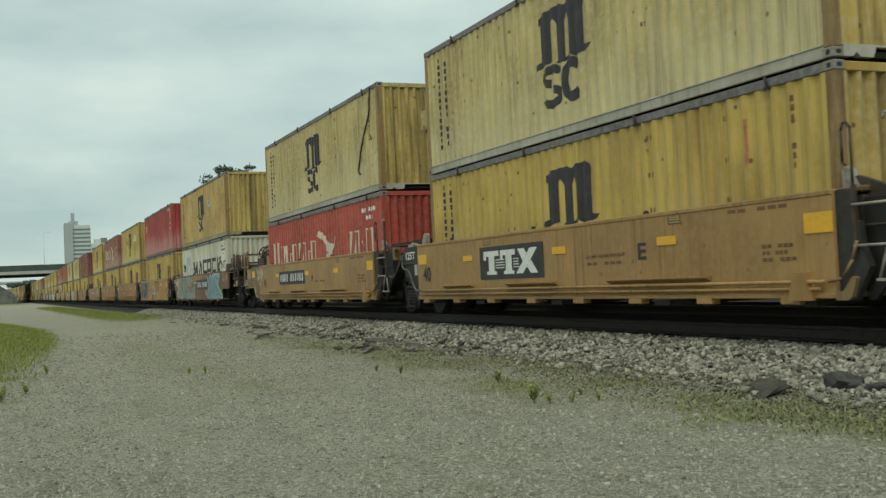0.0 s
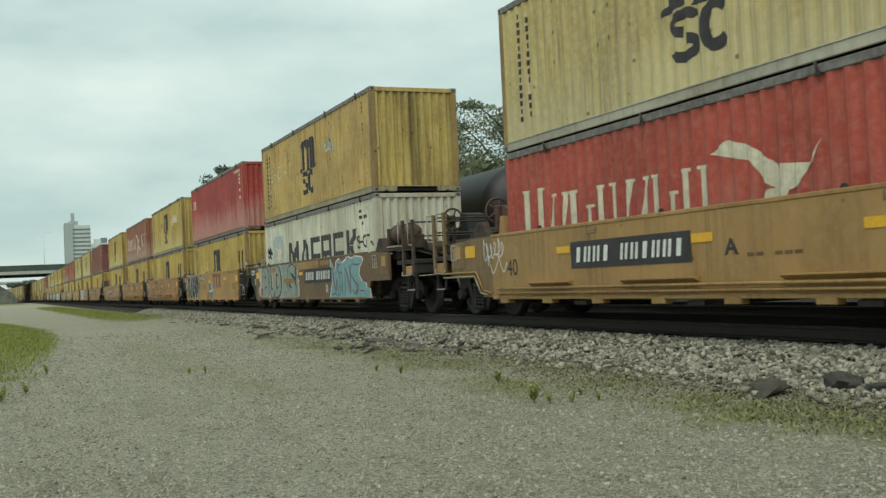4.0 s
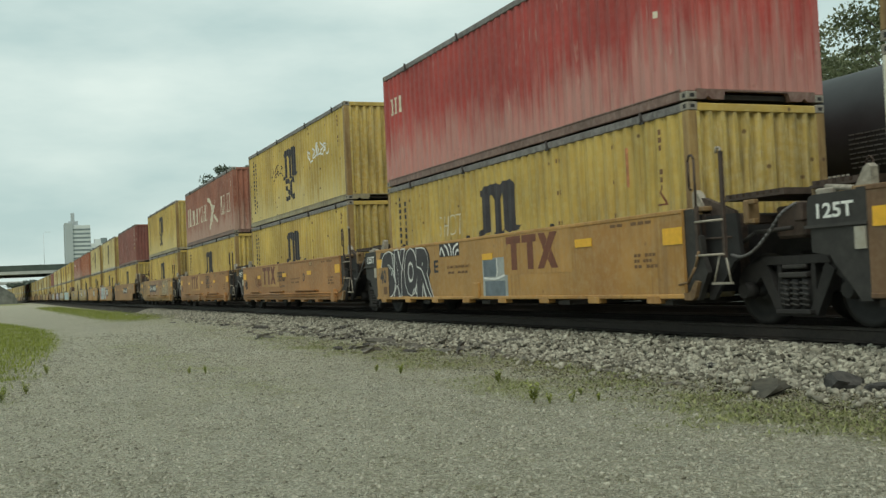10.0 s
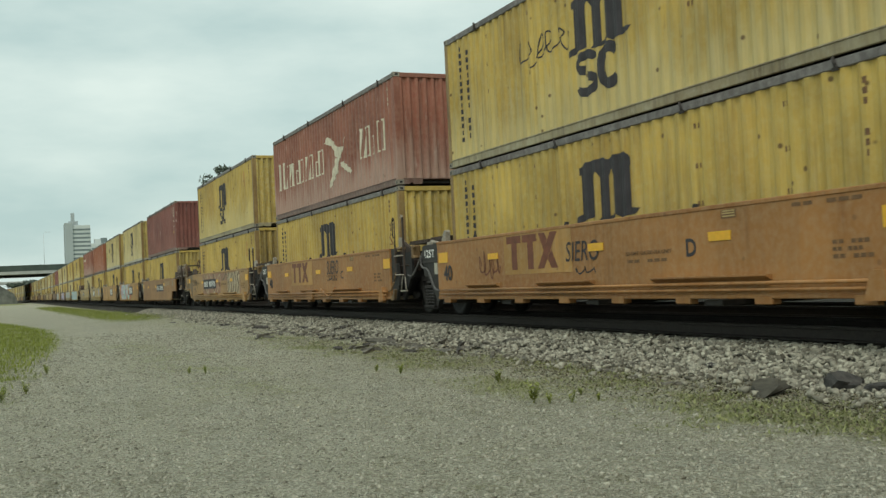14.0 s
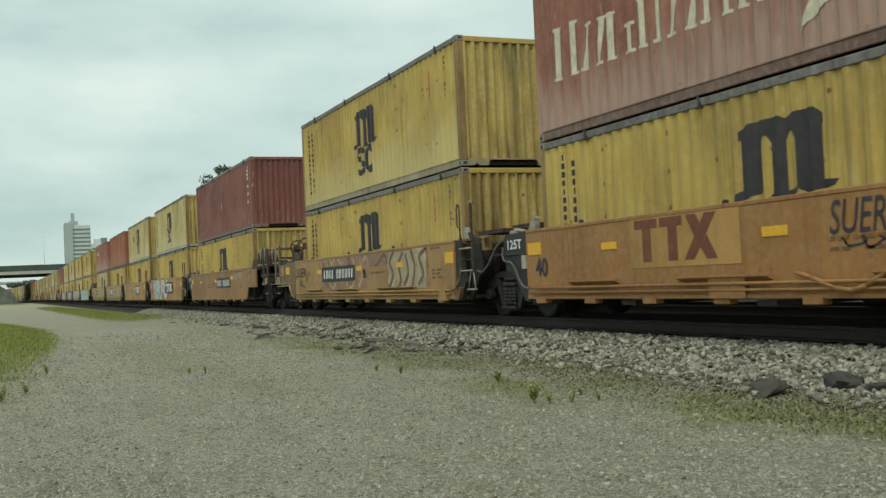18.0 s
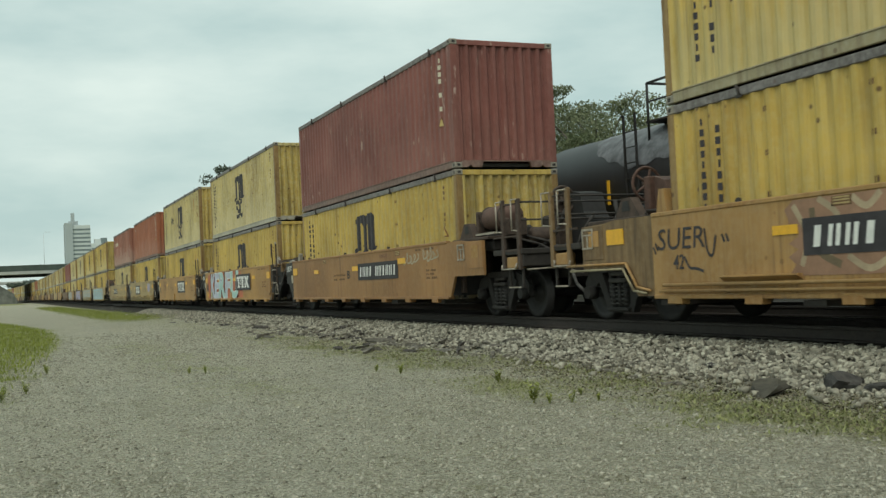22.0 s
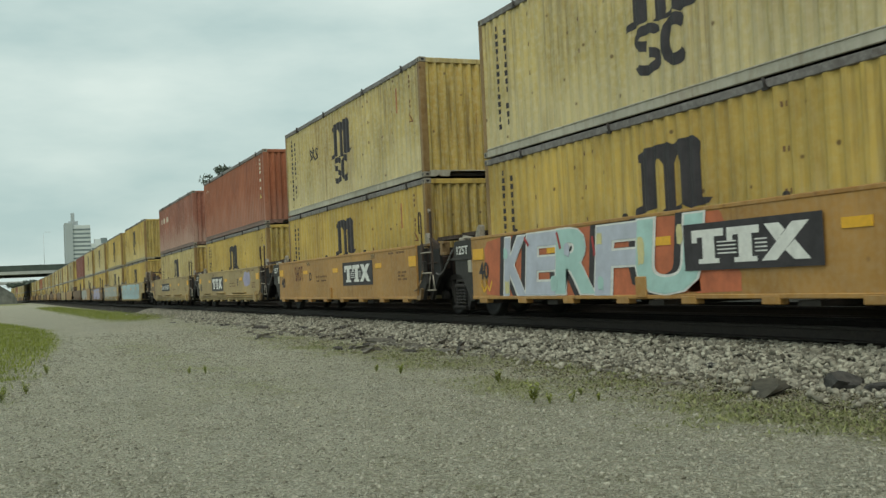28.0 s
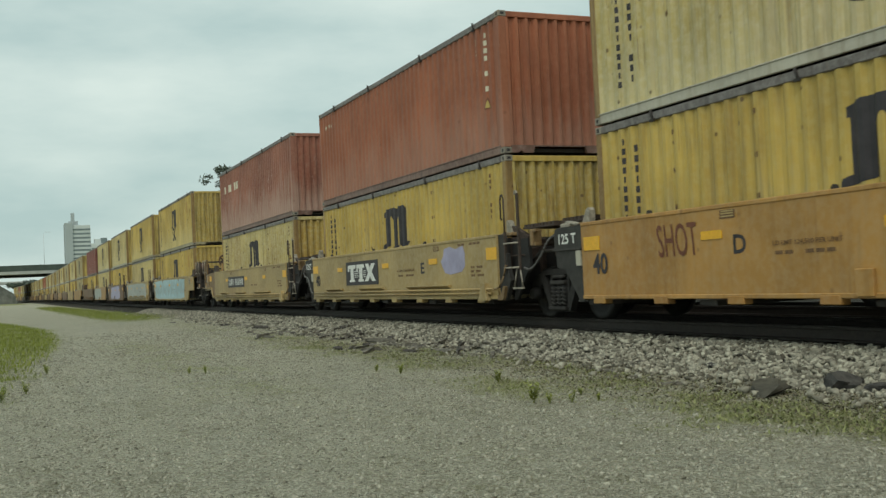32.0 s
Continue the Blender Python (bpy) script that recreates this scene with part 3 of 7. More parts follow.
# the bed: pale stones on the shoulder, dark ones between and beside the rails
_p = scatter(46000, 6.7, 8.9, 5.5, 70, 0.008, 1.8)
_foot = np.array([7.45 + 0.5 * noise.noise(Vector((y * 0.8, 0, 9))) + 0.25 * noise.noise(Vector((y * 3.1, 0, 5))) for _, y, _ in _p])
_keep = rng.random(len(_p)) < 0.05 + 0.95 * np.clip((_p[:, 0] - _foot + 0.1) / 0.35, 0, 1)
_p = _p[_keep]
_p[:, 2] += 0.03 * rng.random(len(_p)) ** 2
stones("ballast_stones", _p, 0.017 + 0.036 * rng.random(len(_p)) ** 1.3, BALLAST, "pale grey crushed stone ballast on the track shoulder", "ballast")
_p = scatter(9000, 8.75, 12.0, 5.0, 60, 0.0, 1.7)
stones("oily_ballast_stones", _p, 0.03 + 0.025 * rng.random(len(_p)), DARKBALLAST, "dark ballast stones between the rails", "ballast")
_p = scatter(125000, -2.5, 7.9, 3.6, 38, -0.002, 2.1)
_p = _p[np.array([greenness(x, y) for x, y, _ in _p]) < 0.15 + 0.5 * rng.random(len(_p))]
_p = _p[rng.random(len(_p)) > np.clip((_p[:, 1] - 20) / 18, 0, 1)]
stones("road_gravel", _p, (0.005 + 0.017 * rng.random(len(_p)) ** 2.5) * (1 + 0.04 * np.maximum(0, _p[:, 1] - 14)), PEBBLE, "small pale gravel strewn over the yard road", "gravel")


def loose_stones(count):
    """Ballast stones that lie singly on the near shoulder."""
    base = [Shape().add((ROCK_V + (rng.random((8, 3)) - 0.5) * 0.9) * 0.034, ROCK_F.tolist()).mesh("stone", BALLAST) for _ in range(10)]
    for i in range(count):
        x, y = 7.5 + 1.2 * rng.random(), 7.0 + 6.0 * rng.random()
        ob = new("stone", base[i % 10])
        ob.parent = ground
        ob.matrix_basis = pose(x, y, ground_height(x, y) + 0.035, *(rng.random(3) * 180 - 90))


loose_stones(150)


def single_stone(label, x, y, size, material, flat=0.6, seed=0, turn=0.0, tilt=0.0):
    """A broken lump with flat faces and sharp edges."""
    bm = bmesh.new()
    bmesh.ops.create_icosphere(bm, subdivisions=3, radius=1)
    r = random.Random(seed)
    cuts = [(Vector((r.gauss(0, 1), r.gauss(0, 1), r.gauss(0, 1))).normalized(), r.uniform(0.38, 0.7)) for _ in range(18)]
    for vt in bm.verts:
        for n, d in cuts:
            over = vt.co.dot(n) - d
            if over > 0:
                vt.co -= n * over
        k = 1 + 0.16 * noise.noise(vt.co * 2.3 + Vector((seed, 0, 0)))
        vt.co = Vector((vt.co.x * size * k, vt.co.y * size * 1.45 * k, vt.co.z * size * flat * k))
    me = bpy.data.meshes.new("rock")
    bm.to_mesh(me)
    bm.free()
    me.materials.append(material)
    ob = tagged(new("rock", me), label, "rock")
    ob.matrix_world = pose(x, y, ground_height(x, y) + size * flat * 0.45, tilt, 0, turn)
    return ob


DARKROCK = plain("dark_weathered_rock", (0.06, 0.057, 0.052), 0.9, 0.0, 9, 0.6, 0.8)
BROWNROCK = plain("brown_mottled_rock", (0.065, 0.06, 0.045), 0.9, 0.0, 9, 0.6, 0.8)
single_stone("dark grey lump of rock at the foot of the ballast", 7.66, 7.95, 0.26, DARKROCK, 0.62, 1, 20)
single_stone("brown tilted slab of rock lying in the weeds", 6.95, 8.22, 0.3, BROWNROCK, 0.34, 2, -62, 8)
single_stone("small dark rock beside the ballast", 7.68, 7.5, 0.18, DARKROCK, 0.6, 3, 60)
single_stone("small dark rock among the ballast stones", 7.9, 10.35, 0.1, DARKROCK, 0.55, 4, 10)


# ---- grass ----
def grass_material(name, lo, hi):
    m, nt, b = nodes_of(name)
    geo = nt.nodes.new("ShaderNodeNewGeometry")
    col = mixc(nt, geo.outputs["Random Per Island"], lo, hi)
    nt.links.new(col, b.inputs["Base Color"])
    b.inputs["Roughness"].default_value = 0.8
    b.inputs["Specular IOR Level"].default_value = 0.15
    return m


GRASS = grass_material("green_grass_blades", (0.125, 0.155, 0.03), (0.30, 0.33, 0.08))
WEED = grass_material("yellow_green_weed_blades", (0.155, 0.17, 0.07), (0.285, 0.295, 0.135))
LITTER = grass_material("dead_grass_and_twig_litter", (0.05, 0.043, 0.028), (0.20, 0.175, 0.115))


def blades(name, places, heights, label, spread=1.2, material=None):
    n = len(places)
    a = rng.random(n) * 6.283
    w = 0.004 + 0.008 * rng.random(n)
    lean = (rng.random((n, 2)) - 0.5) * heights[:, None] * spread
    d = np.stack([np.cos(a) * w, np.sin(a) * w, np.zeros(n)], -1)
    mid = places + np.stack([lean[:, 0] * 0.35, lean[:, 1] * 0.35, heights * 0.6], -1)
    tip = places + np.stack([lean[:, 0], lean[:, 1], heights], -1)
    v = np.stack([places - d, places + d, mid + d * 0.8, mid - d * 0.8, tip], 1).reshape(-1, 3)
    k = np.arange(n)[:, None] * 5
    f = [tuple(q) for q in (k + np.array([0, 1, 2, 3])).tolist()] + [tuple(q) for q in (k + np.array([3, 2, 4])).tolist()]
    me = bpy.data.meshes.new(name)
    me.from_pydata(v.tolist(), [], f)
    me.materials.append(material or GRASS)
    return tagged(new(name, me), label, "grass", kind="stuff")


def grass_places(n, x0, x1, y0, y1, power=1.5):
    p = scatter(n, x0, x1, y0, y1, -0.005, power)
    g = np.array([greenness(x, y) for x, y, _ in p])
    return p[g > 0.2 + 0.6 * rng.random(len(p)) ** 0.8]


_p = grass_places(85000, -6, 1.9, 12, 75, 1.3)
blades("verge_grass", _p, 0.03 + 0.08 * rng.random(len(_p)), "short green grass on the verge beside the road")
_p = grass_places(75000, 4.0, 7.9, 5.0, 34, 1.6)
blades("trackside_weeds", _p, 0.012 + 0.034 * rng.random(len(_p)) ** 1.5, "short yellow-green weeds at the foot of the ballast", 2.6, WEED)
_p = scatter(16000, 5.2, 7.8, 5.0, 24, 0.0, 1.6)
_p = _p[rng.random(len(_p)) < np.clip(1.25 - abs(_p[:, 0] - 6.9) / 1.1, 0.0, 1.0)]
blades("dead_litter", _p, 0.01 + 0.02 * rng.random(len(_p)), "dead stalks and twigs among the weeds", 7.0, LITTER)
_p = grass_places(16000, 3.5, 8.3, 50, 150, 1.3)
blades("strip_grass", _p, 0.05 + 0.16 * rng.random(len(_p)), "green grass strip between the road and the track")


def weed_tuft(x, y, size, seed):
    """A single upright weed with leaves along its stems."""
    r = random.Random(seed)
    root = thing("weed", "dark green upright weed growing in the gravel", "weed", "weeds beside the track")
    root.matrix_world = pose(x, y, ground_height(x, y) - 0.005)
    stems, leaves = Shape(), Shape()
    for _ in range(7):
        a, l = r.uniform(0, 6.283), size * r.uniform(0.6, 1.0)
        top = Vector((math.cos(a) * l * 0.3, math.sin(a) * l * 0.3, l))
        stems.rod((0, 0, 0), top, 0.004, 5, 0.002)
        for k in range(9):
            p = top * (0.25 + 0.75 * k / 9)
            b = r.uniform(0, 6.283)
            q = Vector((math.cos(b), math.sin(b), 0.5)) * size * 0.24
            s = Vector((-math.sin(b), math.cos(b), 0)) * size * 0.06
            leaves.add([p, p + q * 0.5 + s, p + q, p + q * 0.5 - s], [(0, 1, 2, 3)])
    part("stem", stems, GRASS, root)
    part("foliage", leaves, GRASS, root)


for i, (x, y, h) in enumerate([(4.9, 9.35, 0.24), (5.0, 9.2, 0.12), (5.2, 9.1, 0.13), (5.5, 11.4, 0.17), (5.45, 9.0, 0.1), (5.05, 13.6, 0.16), (4.9, 14.2, 0.13), (2.6, 16.5, 0.12), (2.8, 16.2, 0.14), (0.2, 15.0, 0.2), (-0.1, 14.2, 0.22), (5.6, 9.6, 0.1), (0.6, 19.0, 0.2)]):
    weed_tuft(x, y, h, i)


# ---- the tracks ----
def rail_line(name, x, y0, y1, label):
    """A rail of real section along a track, rusty with a worn head."""
    prof = [(-0.07, -0.18), (0.07, -0.18), (0.07, -0.165), (0.012, -0.15), (0.012, -0.045), (0.036, -0.035), (0.036, -0.006), (0.03, 0.0), (-0.03, 0.0), (-0.036, -0.006), (-0.036, -0.035), (-0.012, -0.045), (-0.012, -0.15), (-0.07, -0.165)]
    root = thing(name, label, "rail", "rails of the tracks")
    ys = [y0, CURVE_Y] + list(np.arange(CURVE_Y + 20, y1 + 1, 20))
    s, n = Shape(), len(prof)
    v = [(x - track_shift(y) + p, y, q) for y in ys for p, q in prof]
    f = [(k * n + i, k * n + (i + 1) % n, (k + 1) * n + (i + 1) % n, (k + 1) * n + i) for k in range(len(ys) - 1) for i in range(n)]
    s.add(v, f)
    part("rail_body", s, RUSTRAIL, root)
    h = Shape()
    v = [(x - track_shift(y) + p, y, 0.003) for y in ys for p in (-0.026, 0.026)]
    h.add(v, [(2 * k, 2 * k + 1, 2 * k + 3, 2 * k + 2) for k in range(len(ys) - 1)])
    part("running_surface", h, BRIGHTSTEEL, root, "worn bright top of the rail")
    return root


for tx in (TRACK_X, TRACK2_X):
    for side in (-0.753, 0.753):
        rail_line("rail", tx + side, -40.0, 720.0, "dark rusty steel rail with a worn top on wooden sleepers")


def sleepers(tx, y0, y1):
    me = Shape().box(-1.3, 1.3, -0.115, 0.115, -0.16, 0.0, 0.012).mesh("sleeper", WOOD)
    y = y0
    while y < y1:
        ob = tagged(new("sleeper", me), "tarred wooden sleeper bedded in the ballast", "sleeper", "sleepers of the track")
        ob.matrix_world = pose(tx + random.uniform(-0.03, 0.03) - track_shift(y), y, -0.185 + random.uniform(-0.008, 0.008), 0, 0, random.uniform(-1, 1))
        y += 0.53


sleepers(TRACK_X, 2.0, 55.0)
sleepers(TRACK2_X, 8.0, 30.0)


# ---- containers ----
CL, CW, CH = 12.192, 1.219, 2.735       # length, half width, height


def corrugation(length, pitch, depth):
    """Points (along, inwards) of a folded sheet."""
    n = round(length / pitch)
    p = length / n
    pts = []
    for i in range(n):
        a = i * p
        pts += [(a, 0), (a + p * 0.26, 0), (a + p * 0.5, depth), (a + p * 0.76, depth)]
    return pts + [(length, 0)]


def side_sheet(sx):
    def make(s):
        pts = corrugation(CL - 0.3, 0.28, 0.036)
        v = [(sx * (CW - 0.01 - d), 0.15 + a, z) for z in (0.15, CH - 0.11) for a, d in pts]
        n = len(pts)
        s.add(v, [(i, i + 1, n + i + 1, n + i) for i in range(n - 1)])
    return make


def end_sheet(at_far):
    def make(s):
        pts = corrugation(2 * CW - 0.3, 0.215, 0.06)
        v = [(-CW + 0.15 + a, (CL - 0.012 - d) if at_far else 0.012 + d, z) for z in (0.15, CH - 0.12) for a, d in pts]
        n = len(pts)
        s.add(v, [(i, i + 1, n + i + 1, n + i) for i in range(n - 1)])
    return make


def build_container(mat, rail_mat, low_mat, label, end_mat, post_mat, fine=True):
    root = thing("shipping_container", label, "shipping container", "containers on the train")
    for sx in (-1, 1):
        part("side_panel", side_sheet(sx), mat, root, key=("side_panel", sx))
        part("top_rail", lambda s: s.box(*sorted((sx * (CW - 0.06), sx * CW)), 0.15, CL - 0.15, CH - 0.125, CH - 0.005, 0.012), rail_mat, root, "dark worn top rail", key=("top_rail", sx))
        part("bottom_rail", lambda s: s.box(*sorted((sx * (CW - 0.05), sx * CW)), 0.15, CL - 0.15, 0.0, 0.15, 0.01).box(*sorted((sx * (CW - 0.03), sx * (CW + 0.012))), 0.15, CL - 0.15, 0.143, 0.165, 0.004), low_mat, root, key=("bottom_rail", sx))
        for y0 in (0.0, CL - 0.15):
            part("corner_post", lambda s: s.box(*sorted((sx * (CW - 0.15), sx * CW)), y0, y0 + 0.15, 0.118, CH - 0.118, 0.01), post_mat, root, key=("post", sx, y0))
            for z0 in (0.0, CH - 0.118):
                def cast(s):
                    x0, x1 = sorted((sx * (CW - 0.165), sx * (CW + 0.004)))
                    ya, yb = (y0 - 0.004, y0 + 0.174) if y0 == 0 else (y0 - 0.024, y0 + 0.154)
                    s.box(x0, x1, ya, yb, z0, z0 + 0.118, 0.01)
                if not fine and sx > 0:
                    continue
                c = part("corner_casting", cast, CASTING, root, "worn steel corner casting", key=("cast", sx, y0, z0))
                yh = y0 - 0.006 if y0 == 0 else y0 + 0.156
                # thin black plates on the casting stand in for the holes' shaded inside
                def hole(s):
                    xo = sx * (CW + 0.005)
                    s.box(*sorted((xo, xo - sx * 0.003)), y0 + 0.045, y0 + 0.105, z0 + 0.03, z0 + 0.088)
                    s.box(*sorted((sx * (CW - 0.045), sx * (CW - 0.115))), yh, yh + 0.003, z0 + 0.035, z0 + 0.085)
                if fine:
                    part("lifting_hole", hole, BLACKSTEEL, c, key=("hole", sx, y0, z0))
    for far in (False, True):
        y0, y1 = (CL - 0.09, CL - 0.002) if far else (0.002, 0.09)
        part("end_panel", end_sheet(far), end_mat, root, key=("end_panel", far))
        part("end_header", lambda s: s.box(-CW + 0.16, CW - 0.16, y0, y1, CH - 0.125, CH - 0.012, 0.01), mat, root, key=("header", far))
        part("end_sill", lambda s: s.prism([(-CW + 0.16, 0.01), (-CW + 0.3, 0.01), (-CW + 0.36, 0.06), (-CW + 0.42, 0.01), (-CW + 0.62, 0.01), (-CW + 0.66, 0.13), (CW - 0.66, 0.13), (CW - 0.62, 0.01), (CW - 0.42, 0.01), (CW - 0.36, 0.06), (CW - 0.3, 0.01), (CW - 0.16, 0.01), (CW - 0.16, 0.155), (-CW + 0.16, 0.155)], y0, y1, 1), low_mat, root, key=("sill", far))

    def roof(s):
        pts = corrugation(CL - 0.2, 0.26, 0.02)
        v = [(x, 0.1 + a, CH - 0.02 - d) for x in (-CW + 0.05, CW - 0.05) for a, d in pts]
        n = len(pts)
        s.add(v, [(i, i + 1, n + i + 1, n + i) for i in range(n - 1)])
    part("roof", roof, rail_mat, root, key="roof")
    part("underframe", lambda s: s.box(-CW + 0.06, CW - 0.06, 0.1, CL - 0.1, 0.03, 0.1), DARKSTEEL, root, key="underframe")
    for y in (1.1, 4.0, 7.6, 10.6) if fine else ():
        part("lashing_hook", lambda s: s.rod((-CW - 0.012, y, CH - 0.13), (-CW - 0.012, y + 0.05, CH + 0.015), 0.022, 6).box(-CW - 0.03, -CW, y - 0.04, y + 0.06, CH - 0.15, CH - 0.11), DARKSTEEL, root, key=("hook", y))
    return root


def container_label(word):
    return word + " weathered corrugated steel container stacked on a railway well car"


PAINTS = {"Y": (YELLOW, "yellow"), "P": (YELLOW_PALE, "pale yellow"), "D": (HAZE_YELLOW, "haze-muted yellow"), "O": (OCHRE, "ochre yellow"), "W": (WHITE, "dirty white"), "R": (RED, "faded red"), "H": (BRIGHT_RED, "bright red"), "M": (MAROON, "maroon"), "N": (ORANGE, "rust-orange"), "B": (BRICK, "faded brick-red")}
#           upper, lower, car paint, end style of the car
# far units: D and the duller car paints put distance haze into the colour
TRAIN = ["P Y CAR_DULL m", "P H CAR_DULL f", "O W CAR_BROWN n", "R Y CAR_TAN m", "Y Y CAR_ORANGE m", "B Y CAR_ORANGE m", "Y Y CAR_DULL f", "M Y CAR_RUST n", "P Y CAR_TAN m", "P Y CAR_TAN m", "N Y CAR_PALE m", "B P CAR_PALE f",
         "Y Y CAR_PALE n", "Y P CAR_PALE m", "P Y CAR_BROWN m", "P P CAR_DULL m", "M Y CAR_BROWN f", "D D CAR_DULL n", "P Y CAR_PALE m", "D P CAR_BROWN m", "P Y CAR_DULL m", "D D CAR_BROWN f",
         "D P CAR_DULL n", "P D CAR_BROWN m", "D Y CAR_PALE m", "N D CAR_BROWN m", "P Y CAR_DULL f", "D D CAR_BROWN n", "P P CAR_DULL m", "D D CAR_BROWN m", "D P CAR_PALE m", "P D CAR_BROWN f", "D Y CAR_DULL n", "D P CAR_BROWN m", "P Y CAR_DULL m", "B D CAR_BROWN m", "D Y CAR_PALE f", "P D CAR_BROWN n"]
CAR_PAINTS = {"CAR_ORANGE": (CAR_ORANGE, "ochre-orange"), "CAR_TAN": (CAR_TAN, "tan-yellow"), "CAR_BROWN": (CAR_BROWN, "dirty brown"), "CAR_DULL": (CAR_DULL, "dirty tan"), "CAR_RUST": (CAR_RUST, "rusty orange-brown"), "CAR_PALE": (CAR_PALE, "weathered buff")}
LOW_Z, HIGH_Z = 0.36, 3.127

protos = {}


def container_of(code, fine):
    mat, word = PAINTS[code]
    if (code, fine) not in protos:
        protos[code, fine] = build_container(mat, RAILGREY, (YELLOW_RAIL if code in "YO" else LIGHTRAIL) if code in "YPOWD" else REDRAIL, container_label(word), YELLOW_END if code in "YPOD" else mat, YELLOW_POST if code in "YPOD" else mat, fine)
        return protos[code, fine]
    return copy_thing(protos[code, fine], Matrix.Identity(4))


# ---- well cars ----
SX = 1.62
STEELHOSE = plain("dull_grey_hose", (0.11, 0.105, 0.10), 0.7, 0.0, 12, 0.4)
GRAB = plain("pale_grab_iron_paint", (0.34, 0.30, 0.24), 0.6, 0.0, 16, 0.45)
BRAKERED = plain("rusty_brake_wheel", (0.10, 0.055, 0.04), 0.8, 0.0, 9)


def truck(car, y, spun):
    """A two-axle truck under the car at y, with turning wheelsets."""
    t = part("truck", lambda s: s.box(-0.95, 0.95, -0.2, 0.2, 0.42, 0.72, 0.02).box(-1.02, 1.02, -0.14, 0.14, 0.5, 0.66, 0.02), TRUCKSTEEL, car, "grimy cast-steel railway truck", key="bolster")
    t.location = (0, y, 0)
    for sx in (-1, 1):
        def frame_bars(s):
            x0, x1 = sx * 0.98, sx * 1.1
            for i, poly in enumerate(([(-0.6, 0.78), (0.6, 0.78), (0.54, 0.885), (-0.54, 0.885)], [(-0.66, 0.7), (-0.52, 0.8), (-0.24, 0.24), (-0.34, 0.15)], [(0.66, 0.7), (0.52, 0.8), (0.24, 0.24), (0.34, 0.15)],
                                      [(-0.34, 0.14), (0.34, 0.14), (0.29, 0.25), (-0.29, 0.25)], [(-0.33, 0.24), (-0.26, 0.24), (-0.26, 0.8), (-0.33, 0.8)], [(0.33, 0.24), (0.26, 0.24), (0.26, 0.8), (0.33, 0.8)])):
                s.prism(poly, *sorted((x0, x1 - sx * 0.004 * i)))
        part("side_frame", frame_bars, TRUCKSTEEL, t, key=("side_frame", sx))
        for e in (-1, 1):
            part("frame_arm", lambda s: s.prism([(e * 0.56, 0.87), (e * 0.98, 0.76), (e * 1.1, 0.62), (e * 1.08, 0.42), (e * 0.98, 0.56), (e * 0.76, 0.56), (e * 0.62, 0.66)], *sorted((sx * 0.97, sx * 1.06))), TRUCKSTEEL, t, key=("frame_arm", sx, e))
        part("spring_nest", lambda s: [s.rod((sx * 1.06, d, 0.23), (sx * 1.06, d, 0.6), 0.07, 8) for d in (-0.17, 0.0, 0.17)], BLACKSTEEL, t, key=("springs", sx))
        part("spring_coil", lambda s: [s.rod((sx * 1.12, d - 0.075, z), (sx * 1.12, d + 0.075, z + 0.025), 0.016, 5) for d in (-0.17, 0.0, 0.17) for z in (0.27, 0.335, 0.40, 0.465, 0.53)], SPRINGSTEEL, t, key=("coils", sx))
        part("spring_seat", lambda s: s.box(*sorted((sx * 1.04, sx * 1.17)), -0.3, 0.3, 0.17, 0.225, 0.01), TRUCKSTEEL, t, key=("seat", sx))
        part("bolster_end", lambda s: s.box(*sorted((sx * 1.04, sx * 1.15)), -0.25, 0.25, 0.61, 0.68, 0.015).box(*sorted((sx * 1.04, sx * 1.13)), -0.2, 0.2, 0.72, 0.775, 0.015), SPRINGSTEEL, t, key=("bolster_end", sx))
        for d in (-0.9, 0.9):
            part("bearing_cap", lambda s: s.rod((sx * 1.0, d, 0.46), (sx * 1.16, d, 0.46), 0.12, 12, 0.1), TRUCKSTEEL, t, key=("cap", sx, d))
    made = []
    for d in (-0.9, 0.9):
        def wheels(s):
            s.rod((-0.95, 0, 0), (0.95, 0, 0), 0.085, 10)
            for sx in (-1, 1):
                prof = [(0.68, 0.13), (0.66, 0.15), (0.68, 0.36), (0.675, 0.48), (0.70, 0.485), (0.715, 0.46), (0.81, 0.455), (0.815, 0.37), (0.77, 0.34), (0.76, 0.17), (0.83, 0.14), (0.83, 0.09)]
                s.lathe([(sx * a, r) for a, r in prof], 0, (0, 0, 0), 28)
        w = part("wheelset", wheels, BLACKSTEEL, t, "dark steel wheels on an axle", key="wheelset")
        w.location = (0, d, 0.458)
        made.append(w)
    if spun:
        SPUN.extend(made)
    return t


SPUN = []


def smooth_xyz(pts, k=4):
    """A flowing line through points in space."""
    out = []
    for i in range(len(pts) - 1):
        p = [Vector(pts[min(len(pts) - 1, max(0, i + d))]) for d in (-1, 0, 1, 2)]
        for j in range(k):
            t = j / k
            out.append(0.5 * (2 * p[1] + (p[2] - p[0]) * t + (2 * p[0] - 5 * p[1] + 4 * p[2] - p[3]) * t * t + (3 * p[1] - p[0] - 3 * p[2] + p[3]) * t ** 3))
    return out + [Vector(pts[-1])]


